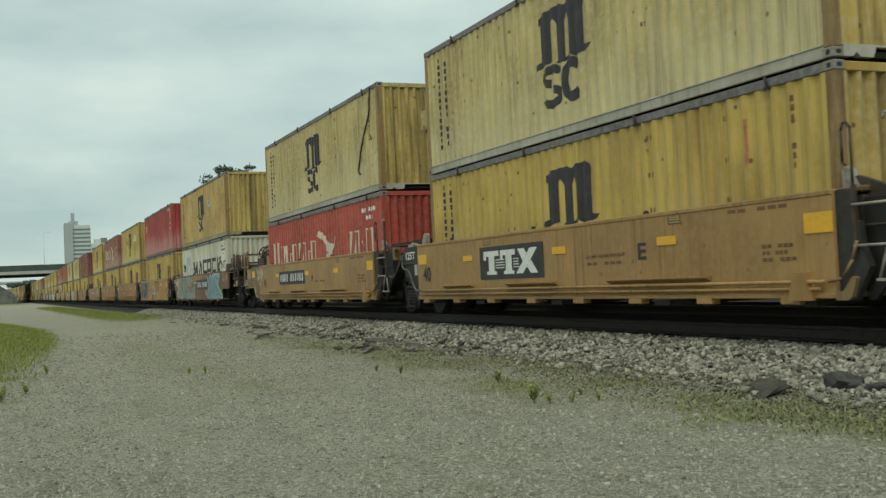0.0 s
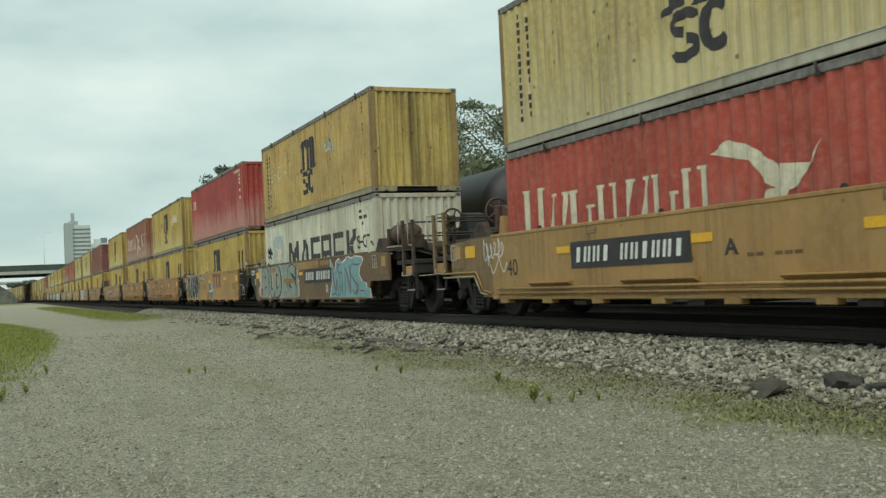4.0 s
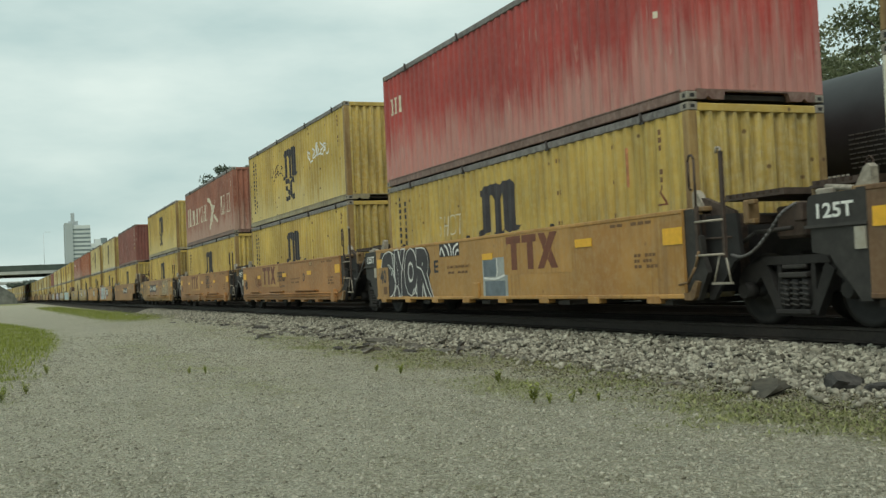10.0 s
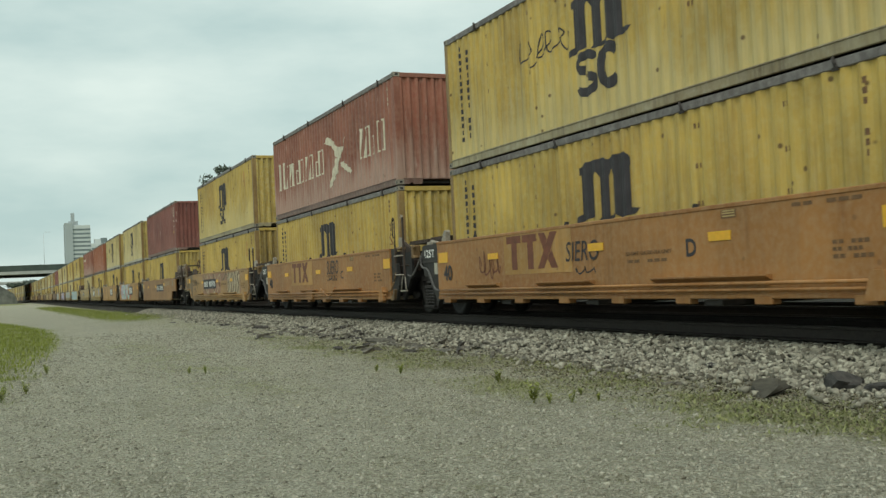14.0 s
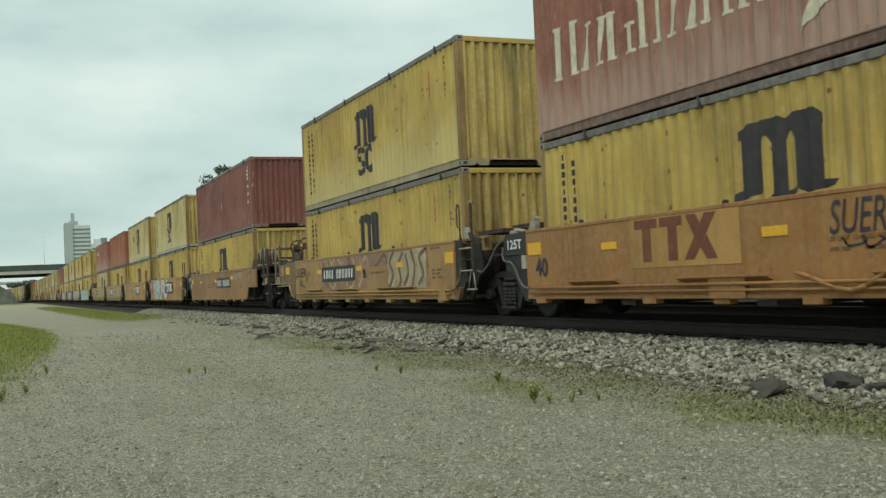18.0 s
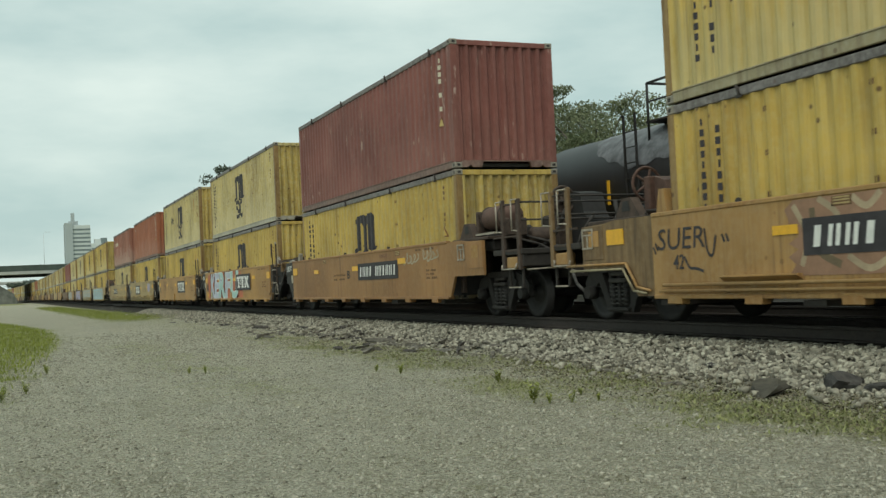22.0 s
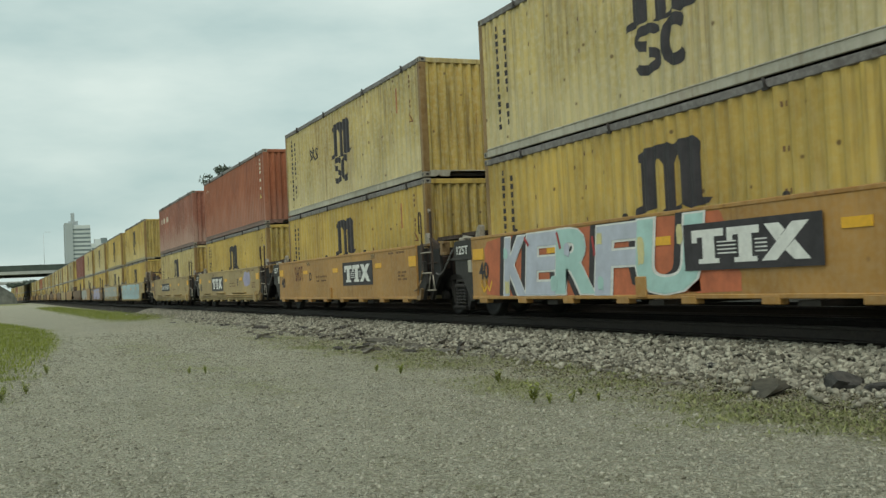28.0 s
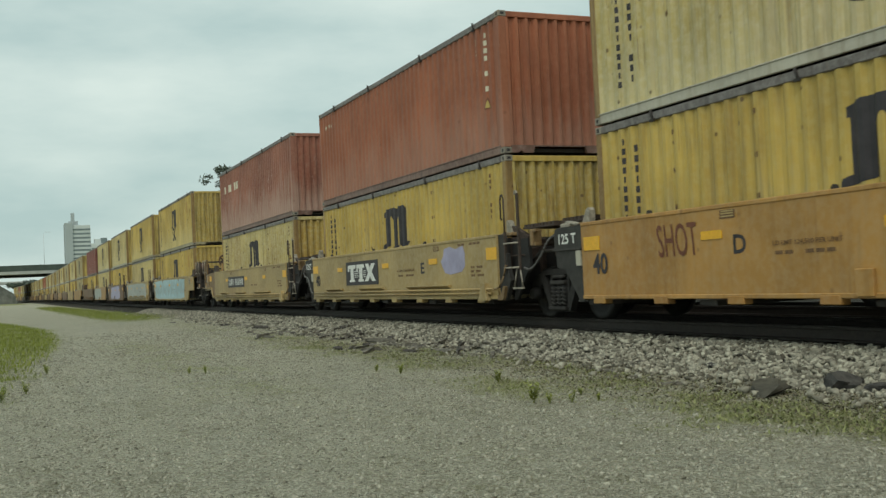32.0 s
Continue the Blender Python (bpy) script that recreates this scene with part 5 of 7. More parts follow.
    part("coupler", lambda s: s.box(-0.12, 0.12, *yy(3.2, 3.6), 0.75, 1.0, 0.03).box(-0.22, 0.2, *yy(3.5, 3.85), 0.70, 1.05, 0.06), BLACKSTEEL, car, "rusty knuckle coupler", key=("coupler", a))
    part("uncoupling_lever", lambda s: s.tube([(-1.4, at(hi + 0.12), 0.9), (-0.7, at(hi + 0.15), 0.92), (-0.3, at(hi + 0.2), 0.8), (-0.2, at(hi + 0.35), 0.95)], 0.014), GRAB, car, key=("uncoupling", a))
    part("brake_hose", lambda s: s.tube([(-0.4, at(3.2), 0.85), (-0.42, at(3.4), 0.6), (-0.35, at(3.55), 0.45), (-0.25, at(3.78), 0.45)], 0.03), STEELHOSE, car, key=("brake_hose", a))


cars, uppers, lowers = [], [], []
car_protos = {}
PIPED = {0, 1, 4, 5, 6, 10, 11, 13, 16, 20, 24}
for k, row in enumerate(TRAIN):
    up, low, car_paint, style = row.split()
    mat, word = CAR_PAINTS[car_paint]
    ck = (car_paint, style, k in PIPED, k < 15)
    if ck not in car_protos:
        cars.append(build_car(mat, style, word, k in PIPED, k < 15))
        car_protos[ck] = cars[-1]
    else:
        cars.append(copy_thing(car_protos[ck], Matrix.Identity(4)))
    uppers.append(container_of(up, k < 13))
    lowers.append(container_of(low, k < 13))

# trucks: one under each joint, one under each coupler end
for k, row in enumerate(TRAIN):
    style = row.split()[3]
    if k < 26:
        truck(cars[k], 13.84, k < 12)
        if style == "n":
            truck(cars[k], -1.65, k < 12)
        if k == 0:
            truck(cars[k], -1.65, True)


# ---- markings on the containers ----
FOLD = [(0.15 + a, d) for a, d in corrugation(CL - 0.3, 0.28, 0.036)]


def clip_band(poly, lo, hi):
    """A convex polygon in (y, z) cut to lo <= y <= hi."""
    for bound, keep in ((lo, 1), (hi, -1)):
        out = []
        for i, p in enumerate(poly):
            q = poly[(i + 1) % len(poly)]
            a, b = (p[0] - bound) * keep, (q[0] - bound) * keep
            if a >= 0:
                out.append(p)
            if (a >= 0) != (b >= 0):
                k = a / (a - b)
                out.append((p[0] + (q[0] - p[0]) * k, p[1] + (q[1] - p[1]) * k))
        poly = out
        if len(poly) < 3:
            return []
    return poly


def on_folds(polys, lift=0.0):
    """Paint on the folded side sheet that faces -x: polygons laid over the folds."""
    s = Shape()
    for poly in polys:
        a, b = min(p[0] for p in poly), max(p[0] for p in poly)
        for (y0, d0), (y1, d1) in zip(FOLD[:-1], FOLD[1:]):
            if y1 <= a or y0 >= b:
                continue
            cut = clip_band(poly, y0, y1)
            if cut:
                v = [(-(CW - 0.01) + d0 + (d1 - d0) * (y - y0) / (y1 - y0) - 0.004 - lift, y, z) for y, z in cut]
                s.add(v, [tuple(range(len(v)))])
    return s


def paint_on(box, name, polys, material, label="", lift=0.0):
    s = on_folds(polys, lift)
    s.weld = True
    return part(name, s, material, box, label)


def word_on(box, words, y0, y1, z0, z1, material, name="lettering", lean=0.0, bold=0.0):
    v, f = text_outline(words, bold)
    pts = [(y0 - p * (y0 - y1) - lean * q * (z1 - z0), z0 + q * (z1 - z0)) for p, q in v]
    return paint_on(box, name, [[pts[i] for i in q] for q in f], material)


def slab(y0, y1, z0, z1, lean=0.0):
    return [(y0, z0), (y1, z0), (y1 - lean, z1), (y0 - lean, z1)]


def arc(yc, zc, ry, rz, t, a0, a1, n=9):
    """A thick bow as a run of quads; angles in degrees, 0 towards low y, 90 up."""
    out = []
    for i in range(n):
        p, q = radians(a0 + (a1 - a0) * i / n), radians(a0 + (a1 - a0) * (i + 1) / n)
        out.append([(yc - math.cos(p) * ry, zc + math.sin(p) * rz), (yc - math.cos(q) * ry, zc + math.sin(q) * rz), (yc - math.cos(q) * (ry - t), zc + math.sin(q) * (rz - t)), (yc - math.cos(p) * (ry - t), zc + math.sin(p) * (rz - t))])
    return out


def emblem_bars(box, z0):
    """The big dark emblem: three slabs under two rounded heads, on flared feet."""
    w, h = 1.86, 1.02

    def put(*pts):
        return [(7.06 - u * w, z0 + v * h) for u, v in pts]
    polys = [put((0.1, 0.15), (0.31, 0.15), (0.31, 0.78), (0.1, 0.78)), put((0.405, 0.07), (0.55, 0.07), (0.55, 0.78), (0.405, 0.78)), put((0.645, 0.15), (0.87, 0.15), (0.87, 0.78), (0.645, 0.78))]
    polys += [put((0.08, 0.78), (0.55, 0.78), (0.55, 0.94), (0.49, 0.99), (0.2, 0.97), (0.08, 0.9)), put((0.55, 0.78), (0.88, 0.78), (0.88, 0.9), (0.82, 1.0), (0.62, 0.99), (0.55, 0.94))]
    for a, b in ((0.31, 0.405), (0.55, 0.645)):
        polys += [put((a, 0.68), (a + 0.02, 0.74), (a + 0.035, 0.78), (a, 0.78)), put((b, 0.68), (b, 0.78), (b - 0.035, 0.78), (b - 0.02, 0.74))]
    polys += [put((0.0, 0.0), (0.1, 0.03), (0.31, 0.09), (0.31, 0.15), (0.1, 0.15), (0.03, 0.11)), put((0.38, 0.03), (0.47, 0.0), (0.55, 0.0), (0.55, 0.07), (0.405, 0.07)), put((0.55, 0.0), (0.645, 0.04), (0.645, 0.1), (0.55, 0.07)), put((0.645, 0.09), (0.72, 0.02), (0.97, 0.06), (1.0, 0.13), (0.87, 0.15), (0.645, 0.15))]
    paint_on(box, "emblem", polys, INK, "dark painted emblem of upright slabs")


def emblem_curls(box, z0):
    """Two rounded curls under the emblem."""
    h = 0.76
    m = z0 + h / 2
    polys = arc(6.53, z0 + h * 0.735, 0.35, 0.205, 0.16, 10, 262, 10) + arc(6.53, z0 + h * 0.265, 0.35, 0.205, 0.16, -170, 82, 10)
    paint_on(box, "curl", polys, INK, "dark painted curl")
    paint_on(box, "curl", arc(5.84, m, 0.34, h / 2, 0.18, 42, 318, 14), INK, "dark painted curl")


def upright_bars(box, y, z0, z1, step, material=INK, w=0.06, gaps=()):
    """A column of small marks that cannot be read: a bar each, wide or narrow."""
    polys, z, i = [], z1, 0
    h = step * 0.66
    while z - h > z0:
        if i not in gaps:
            k = w * (1.0, 0.8, 0.45, 0.9)[(i * 5 + int(y * 10)) % 4]
            polys.append(rect(y - k, y + k, z - h, z))
        z -= step
        i += 1
    paint_on(box, "marking", polys, material)["kind"] = "stuff"


def row_bars(box, y0, y1, z, h, material, gaps=(4,), n=11):
    polys = []
    step = (y0 - y1) / n
    for i in range(n):
        if i not in gaps:
            polys.append(rect(y0 - i * step - step * 0.72, y0 - i * step, z, z + h))
    paint_on(box, "marking", polys, material)["kind"] = "stuff"


def stems(y0, y1, z0, z1, seed):
    """A plain block of two thin serif stems, upright or leaning, the second now and then shorter."""
    w, h = y0 - y1, z1 - z0
    k = seed % 3
    lean = w * 0.18 if k == 1 else 0.0
    polys = []
    for y, top in ((y0 - w * 0.2, z1), (y1 + w * 0.2, z1 if k != 2 else z0 + h * 0.62)):
        polys.append([(y + w * 0.08, z0 + 0.05), (y - w * 0.08, z0 + 0.05), (y - w * 0.08 - lean, top - 0.05), (y + w * 0.08 - lean, top - 0.05)])
        polys += [rect(y - w * 0.16, y + w * 0.16, z0, z0 + 0.05), rect(y - w * 0.16 - lean, y + w * 0.16 - lean, top - 0.05, top)]
    return polys


def shipping_line(box, dz):
    """Cream name as plain blocks with a pale bird shape between."""
    cells = [(11.6, 10.75), (10.7, 10.0), (9.95, 9.1), (9.05, 8.4), (8.35, 7.6), (7.55, 6.85), (6.8, 6.15)]
    for i, (a, b) in enumerate(cells):
        paint_on(box, "name_block", stems(a, b, 0.95 + dz, (1.85 if i == 0 else 1.7) + dz, i + 3), CREAM)
    for i, (a, b) in enumerate([(2.9, 2.25), (2.15, 1.6), (1.5, 0.75)]):
        paint_on(box, "name_block", stems(a, b, 0.95 + dz, 1.75 + dz, i + 31), CREAM)
    bird = [[(6.1, 1.78), (5.75, 1.93), (5.3, 1.8), (4.9, 1.55), (5.3, 1.6)], [(5.3, 1.6), (4.9, 1.55), (4.6, 1.35), (4.75, 1.15), (5.05, 1.3)], [(4.75, 1.5), (4.2, 1.45), (4.05, 1.72), (4.45, 1.2), (4.7, 1.15)],
            [(5.0, 1.2), (4.6, 1.25), (4.75, 0.85), (5.3, 0.55), (5.7, 0.35), (5.45, 0.75)], [(4.6, 1.0), (4.2, 0.8), (3.6, 0.62), (3.5, 0.7), (4.3, 1.05)]]
    for i, p in enumerate(bird):
        paint_on(box, "bird_shape", [[(y, z + dz * 0.9 + 0.05) for y, z in p]], CREAM, "part of a pale flying bird shape", 0.0025 * i)


def warning_triangle(box, y, z):
    paint_on(box, "warning_triangle", [[(y + 0.13, z), (y - 0.13, z), (y, z + 0.24)]], INKBROWN, "outlined warning triangle")
    paint_on(box, "triangle_mark", [[(y + 0.085, z + 0.025), (y - 0.085, z + 0.025), (y, z + 0.185)]], YELLOW, "", 0.004)


def code_column(box, mat, k):
    upright_bars(box, 0.62 + 0.06 * (k % 3), 1.25, 2.45, 0.15, mat, 0.045, (4, 6))


def smooth_line(pts, k=5):
    """A flowing line through the points."""
    out = []
    for i in range(len(pts) - 1):
        p = [Vector(pts[min(len(pts) - 1, max(0, i + d))]) for d in (-1, 0, 1, 2)]
        for j in range(k):
            t = j / k
            q = 0.5 * (2 * p[1] + (p[2] - p[0]) * t + (2 * p[0] - 5 * p[1] + 4 * p[2] - p[3]) * t * t + (3 * p[1] - p[0] - 3 * p[2] + p[3]) * t ** 3)
            out.append((q.x, q.y))
    return out + [tuple(pts[-1])]


def scribble(parent, y0, y1, z0, z1, seed, material, x=None, w=0.03, n=16, name="graffiti_tag", label="sprayed graffiti tag"):
    """A sprayed tag of looping strokes; x: a flat side, else on the folds."""
    r = random.Random(seed)
    pts, mid, amp = [], (z0 + z1) / 2, (z1 - z0) / 2
    for i in range(n):
        f = i / (n - 1)
        a = i * 2.1 + r.uniform(-0.5, 0.5)
        pts.append((y0 + (y1 - y0) * min(1, max(0, f + 0.11 * math.cos(a) + r.uniform(-0.03, 0.03))), mid + amp * math.sin(a) * r.uniform(0.45, 1.0)))
    pts = smooth_line([(y, min(z1, max(z0, z))) for y, z in pts])
    n = len(pts)
    polys = []
    for p, q in zip(pts[:-1], pts[1:]):
        d = Vector((q[0] - p[0], q[1] - p[1]))
        if d.length < 1e-4:
            continue
        o = Vector((-d.y, d.x)).normalized() * w * 0.5
        polys.append([(p[0] + o.x, p[1] + o.y), (q[0] + o.x, q[1] + o.y), (q[0] - o.x, q[1] - o.y), (p[0] - o.x, p[1] - o.y)])
    if x is None:
        return paint_on(parent, name, polys, material, label)
    s, v = Shape(), []
    for i, p in enumerate(pts):
        d = Vector(pts[min(i + 1, n - 1)]) - Vector(pts[max(i - 1, 0)])
        o = Vector((-d.y, d.x)).normalized() * w * 0.5 if d.length > 1e-4 else Vector((w * 0.5, 0))
        v += [(x, p[0] + o.x, p[1] + o.y), (x, p[0] - o.x, p[1] - o.y)]
    s.add(v, [(2 * i, 2 * i + 1, 2 * i + 3, 2 * i + 2) for i in range(n - 1)])
    return part(name, s, material, parent, label)


G_STRIP = plain('faded_red_strip', (0.42, 0.17, 0.07), 0.65, 0.0, 9, 0.45)
for k, row in enumerate(TRAIN):
    up, low, _, _ = row.split()
    seen_near = k < 14
    for box, code, top in ((uppers[k], up, True), (lowers[k], low, False)):
        if code in "YPOD" and k < 30:
            emblem_bars(box, 1.24)
            if top:
                emblem_curls(box, 0.52)
            if seen_near:
                upright_bars(box, 11.45, 0.35, 2.45, 0.145, w=0.032)
                upright_bars(box, 11.13, 0.5, 2.32, 0.155, w=0.038, gaps=(8,))
                paint_on(box, "vent_mark", [rect(vy + d - 0.015, vy + d + 0.015, vz, vz + 0.07) for vy in (10.18, 8.45, 3.75, 2.0) for vz in (2.34, 1.79, 1.27) for d in (-0.035, 0.035)], STENCIL)["kind"] = "stuff"
                upright_bars(box, 0.72, 1.5, 2.45, 0.115, STENCIL, 0.03, (3, 4))
                paint_on(box, 'marking_strip', [rect(1.55, 1.62, 1.7, 2.3)], G_STRIP, 'red and white strip') if k % 3 == 0 else None
                if k % 2:
                    warning_triangle(box, 0.75, 1.35)
        elif code in "MN" and seen_near:
            code_column(box, CREAM, k)
            upright_bars(box, 1.1, 1.5, 2.4, 0.2, CREAM, 0.035, (2,))
            warning_triangle(box, 0.68, 0.95)
            if code == "N":
                row_bars(box, 11.7, 11.0, 2.2, 0.09, CREAM, (2,), 5)

shipping_line(lowers[1], 0.12)
row_bars(lowers[1], 1.7, 0.5, 2.3, 0.11, WHITEMARK)
row_bars(lowers[1], 1.3, 0.8, 2.1, 0.1, WHITEMARK, (), 4)
warning_triangle(lowers[1], 0.55, 1.35)
shipping_line(uppers[5], 0.0)
upright_bars(uppers[5], 0.5, 1.9, 2.45, 0.13, CREAM, 0.04)
paint_on(uppers[3], "name_block", stems(11.75, 11.5, 1.7, 2.1, 2) + stems(11.48, 11.25, 1.7, 2.1, 9) + [rect(11.1, 11.18, 1.7, 2.1)], CREAM)
code_column(uppers[3], CREAM, 1)
row_bars(uppers[3], 1.6, 0.5, 2.4, 0.1, CREAM)
row_bars(uppers[11], 11.4, 8.5, 1.75, 0.3, CREAM, (1, 4), 7)
# the white box: grey blocks of a name and a pale blue square with a star
GREYNAME = plain("charcoal_name_paint", (0.05, 0.053, 0.05), 0.6, 0.0, 6, 0.3)
PALEBLUE = plain("pale_blue_emblem_paint", (0.40, 0.47, 0.455), 0.6, 0.0, 5, 0.3)
_w = lowers[2]
paint_on(_w, "emblem_square", [rect(9.55, 11.0, 1.2, 2.2)], PALEBLUE, "faded pale blue square")
_star = []
for i in range(7):
    a0 = 2 * math.pi * i / 7
    p = [(10.25 - math.sin(a0 + d) * r, 1.5 + math.cos(a0 + d) * r) for d, r in ((-0.449, 0.24), (0.0, 0.62), (0.449, 0.24))]
    _star += [[(10.25, 1.5), p[0], p[1]], [(10.25, 1.5), p[1], p[2]]]
paint_on(_w, "star_shape", _star, CREAM, "pale star shape", 0.004)


NAME_BLOCKS = (
    [slab(8.9, 8.62, 1.2, 1.9), slab(7.88, 7.6, 1.2, 1.9), [(8.62, 1.9), (8.62, 1.55), (8.38, 1.25), (8.25, 1.25), (8.25, 1.5)], [(7.88, 1.9), (8.25, 1.5), (8.25, 1.25), (8.12, 1.25), (7.88, 1.55)]],
    [[(7.32, 1.2), (7.04, 1.2), (6.86, 1.7), (6.86, 1.9), (7.04, 1.9)], [(6.4, 1.2), (6.68, 1.2), (6.86, 1.7), (6.86, 1.9), (6.68, 1.9)]],
    [slab(6.15, 5.9, 1.2, 1.92), slab(5.9, 5.2, 1.75, 1.92), slab(5.9, 5.2, 1.2, 1.4)],
    [slab(5.0, 4.76, 1.2, 1.92), slab(4.3, 4.06, 1.2, 1.92), slab(4.76, 4.3, 1.75, 1.92), slab(4.76, 4.3, 1.3, 1.45)],
    [slab(3.8, 3.55, 1.2, 1.92), slab(3.55, 2.85, 1.75, 1.92), slab(3.55, 2.87, 1.2, 1.38)],
    [slab(2.6, 2.33, 1.2, 1.92), slab(2.25, 1.9, 1.5, 1.92, 0.35), slab(2.1, 1.78, 1.2, 1.48, -0.2)])
for q in NAME_BLOCKS:
    paint_on(_w, "name_block", q, GREYNAME, "charcoal name block")
word_on(_w, "SHOT", 1.55, 0.45, 1.36, 1.72, INK, "graffiti_tag", -0.1, 0.012)
scribble(_w, 0.45, 0.2, 1.4, 1.55, 4, INK, w=0.04, n=6)
row_bars(_w, 1.3, 0.75, 2.32, 0.08, GREYNAME, (2,), 4)
row_bars(_w, 1.3, 0.65, 2.15, 0.09, GREYNAME, (), 4)
row_bars(_w, 1.2, 0.95, 1.98, 0.09, GREYNAME, (), 2)
scribble(_w, 11.95, 11.2, 1.4, 1.95, 6, INK, w=0.055)
scribble(_w, 11.75, 11.4, 1.5, 1.85, 9, INK, w=0.055, n=7)
word_on(uppers[2], "SHOT", 10.9, 9.2, 1.35, 1.8, CREAM, "graffiti_tag", 0.2, -0.02)
scribble(uppers[2], 9.2, 8.8, 1.4, 1.6, 5, CREAM, w=0.035, n=6)
scribble(uppers[2], 4.4, 3.4, 1.5, 2.0, 15, PALEBLUE, w=0.07)
scribble(uppers[4], 8.9, 7.0, 1.25, 2.05, 7, INK)
scribble(uppers[4], 3.9, 1.65, 1.4, 2.0, 8, WHITEMARK, w=0.055)
word_on(lowers[3], "SHOT", 9.1, 7.9, 1.36, 1.8, CREAM, "graffiti_tag", 0.1, -0.022)
scribble(uppers[9], 9.4, 8.4, 1.4, 2.0, 10, INK, w=0.045)

# ---- markings on the cars ----
FX = -SX - 0.004


def flat(car, name, polys, material, label="", lift=0.0):
    s = Shape()
    for q in polys:
        s.add([(FX - lift, y, z) for y, z in q], [tuple(range(len(q)))])
    return part(name, s, material, car, label)


def reflectors(car, style, signed, unit):
    spots = [(5.82, 1.18, 0.44, 0.12), (2.83, 1.18, 0.44, 0.12), (9.45, 1.18, 0.42, 0.11)]
    if signed:
        spots = [(5.82, 1.18, 0.44, 0.12), (2.25, 1.2, 0.44, 0.12), (8.88, 1.2, 0.42, 0.11)]
    if unit == 3:
        spots = [(5.82, 1.18, 0.44, 0.12), (2.3, 1.26, 0.5, 0.13), (9.45, 1.18, 0.42, 0.11)]
    if unit == 7:
        spots = [(5.82, 1.18, 0.44, 0.12), (2.38, 1.26, 0.48, 0.13), (9.45, 1.18, 0.42, 0.11)]
    if unit == 2:
        spots = [(9.4, 1.18, 0.55, 0.12), (5.95, 1.18, 0.4, 0.1)]
    if style != "f":
        spots.append((11.82, 1.24, 0.46, 0.21))
    else:
        spots.append((13.08, 1.3, 0.45, 0.23))
    if style != "n":
        spots.append((-0.05, 1.23, 0.44, 0.23))
    for y, z, w, h in spots:
        part("reflector", lambda s: s.box(-SX - 0.012, -SX - 0.002, -w / 2, w / 2, -h / 2, h / 2), REFLECT, car, "yellow reflective plate", key=("reflector", w, h)).location = (0, y, z)
    if unit in (0, 3, 4, 5, 6, 7, 9, 10):
        a = 7.74 if unit in (3, 7, 9) else 4.98
        letters(car, "LD LMT 124,500 PER UNIT", a, a - 1.12, 1.0, 1.065, FX - 0.006, STENCIL, "load_limit_lettering", bold=0.02)["kind"] = "stuff"
    for y0, y1, z in ((4.95, 3.95, 0.9), (0.9, 0.35, 0.98), (0.9, 0.45, 0.9), (0.9, 0.3, 0.82), (1.5, 0.4, 1.44)):
        if y0 > 4 and unit in (2, 8):
            continue
        if y0 > 4 and unit in (3, 7, 9):
            y0, y1 = y0 + 2.76, y1 + 2.76
        flat(car, "stencil", [rect(y0 - (y0 - y1) * (i + 0.8) / 6, y0 - (y0 - y1) * i / 6, z, z + 0.045) for i in range(6) if i != 2], STENCIL)["kind"] = "stuff"


def number_board(car, y0, y1, z0=0.87, z1=1.29):
    flat(car, "number_board", [rect(y1, y0, z0, z1)], INK, "black board with white number bars", 0.006)
    w = y0 - y1
    for i, c in enumerate((0.04, 0.125, 0.21, 0.295, 0.455, 0.54, 0.625, 0.71, 0.795, 0.88)):
        a, b = y0 - w * c, y0 - w * (c + 0.06)
        m = (a - b) * 0.36
        lo, hi = z0 + 0.09, z1 - 0.09
        polys = [slab(a, a - m, lo, hi, 0.04), slab(b + m, b, lo, hi, 0.04)] if i % 3 else [slab(a - m * 0.6, b + m * 0.6, lo, hi, 0.04)]
        flat(car, "number_bar", polys, WHITEMARK, lift=0.010)


def three_shapes(y0, y1, z0, z1, serif):
    """Two tee shapes and two crossed bars."""
    w, h = y0 - y1, z1 - z0

    def put(*pts):
        return [(y0 - u * w, z0 + v * h) for u, v in pts]
    polys = []
    for c, e in ((0.0, 0.3), (0.33, 0.61)):
        polys += [put((c, 0.78), (e, 0.78), (e, 1.0), (c, 1.0)), put((c + 0.1, 0.0), (c + 0.215, 0.0), (c + 0.215, 0.78), (c + 0.1, 0.78))]
    polys += [put((0.62, 0.0), (0.74, 0.0), (1.0, 1.0), (0.87, 1.0)), put((0.65, 1.0), (0.77, 1.0), (0.815, 0.8), (0.745, 0.5)), put((0.81, 0.26), (0.885, 0.53), (1.0, 0.0), (0.88, 0.0))]
    if serif:
        for c in (0.0, 0.33):
            polys += [put((c, 0.62), (c + 0.05, 0.62), (c + 0.05, 0.78), (c, 0.78)), put((c + 0.06, 0.0), (c + 0.1, 0.0), (c + 0.1, 0.14), (c + 0.06, 0.14)), put((c + 0.215, 0.0), (c + 0.255, 0.0), (c + 0.255, 0.14), (c + 0.215, 0.14))]
        for a, b in ((0.24, 0.41), (0.57, 0.67)):
            polys += [put((a, v), (b, v), (b, v + 0.04), (a, v + 0.04)) for v in (0.26, 0.37, 0.48, 0.59)]
    return polys


def sign_board(car, y0, y1, z0=0.75, z1=1.36, lift=0.004):
    """Black board with three bold white shapes."""
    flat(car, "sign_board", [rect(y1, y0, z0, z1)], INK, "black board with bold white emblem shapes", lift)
    w, h = y0 - y1, z1 - z0
    flat(car, "sign_emblem", three_shapes(y0 - w * 0.07, y1 + w * 0.08, z0 + h * 0.14, z1 - h * 0.14, True), WHITEMARK, lift=lift + 0.004)


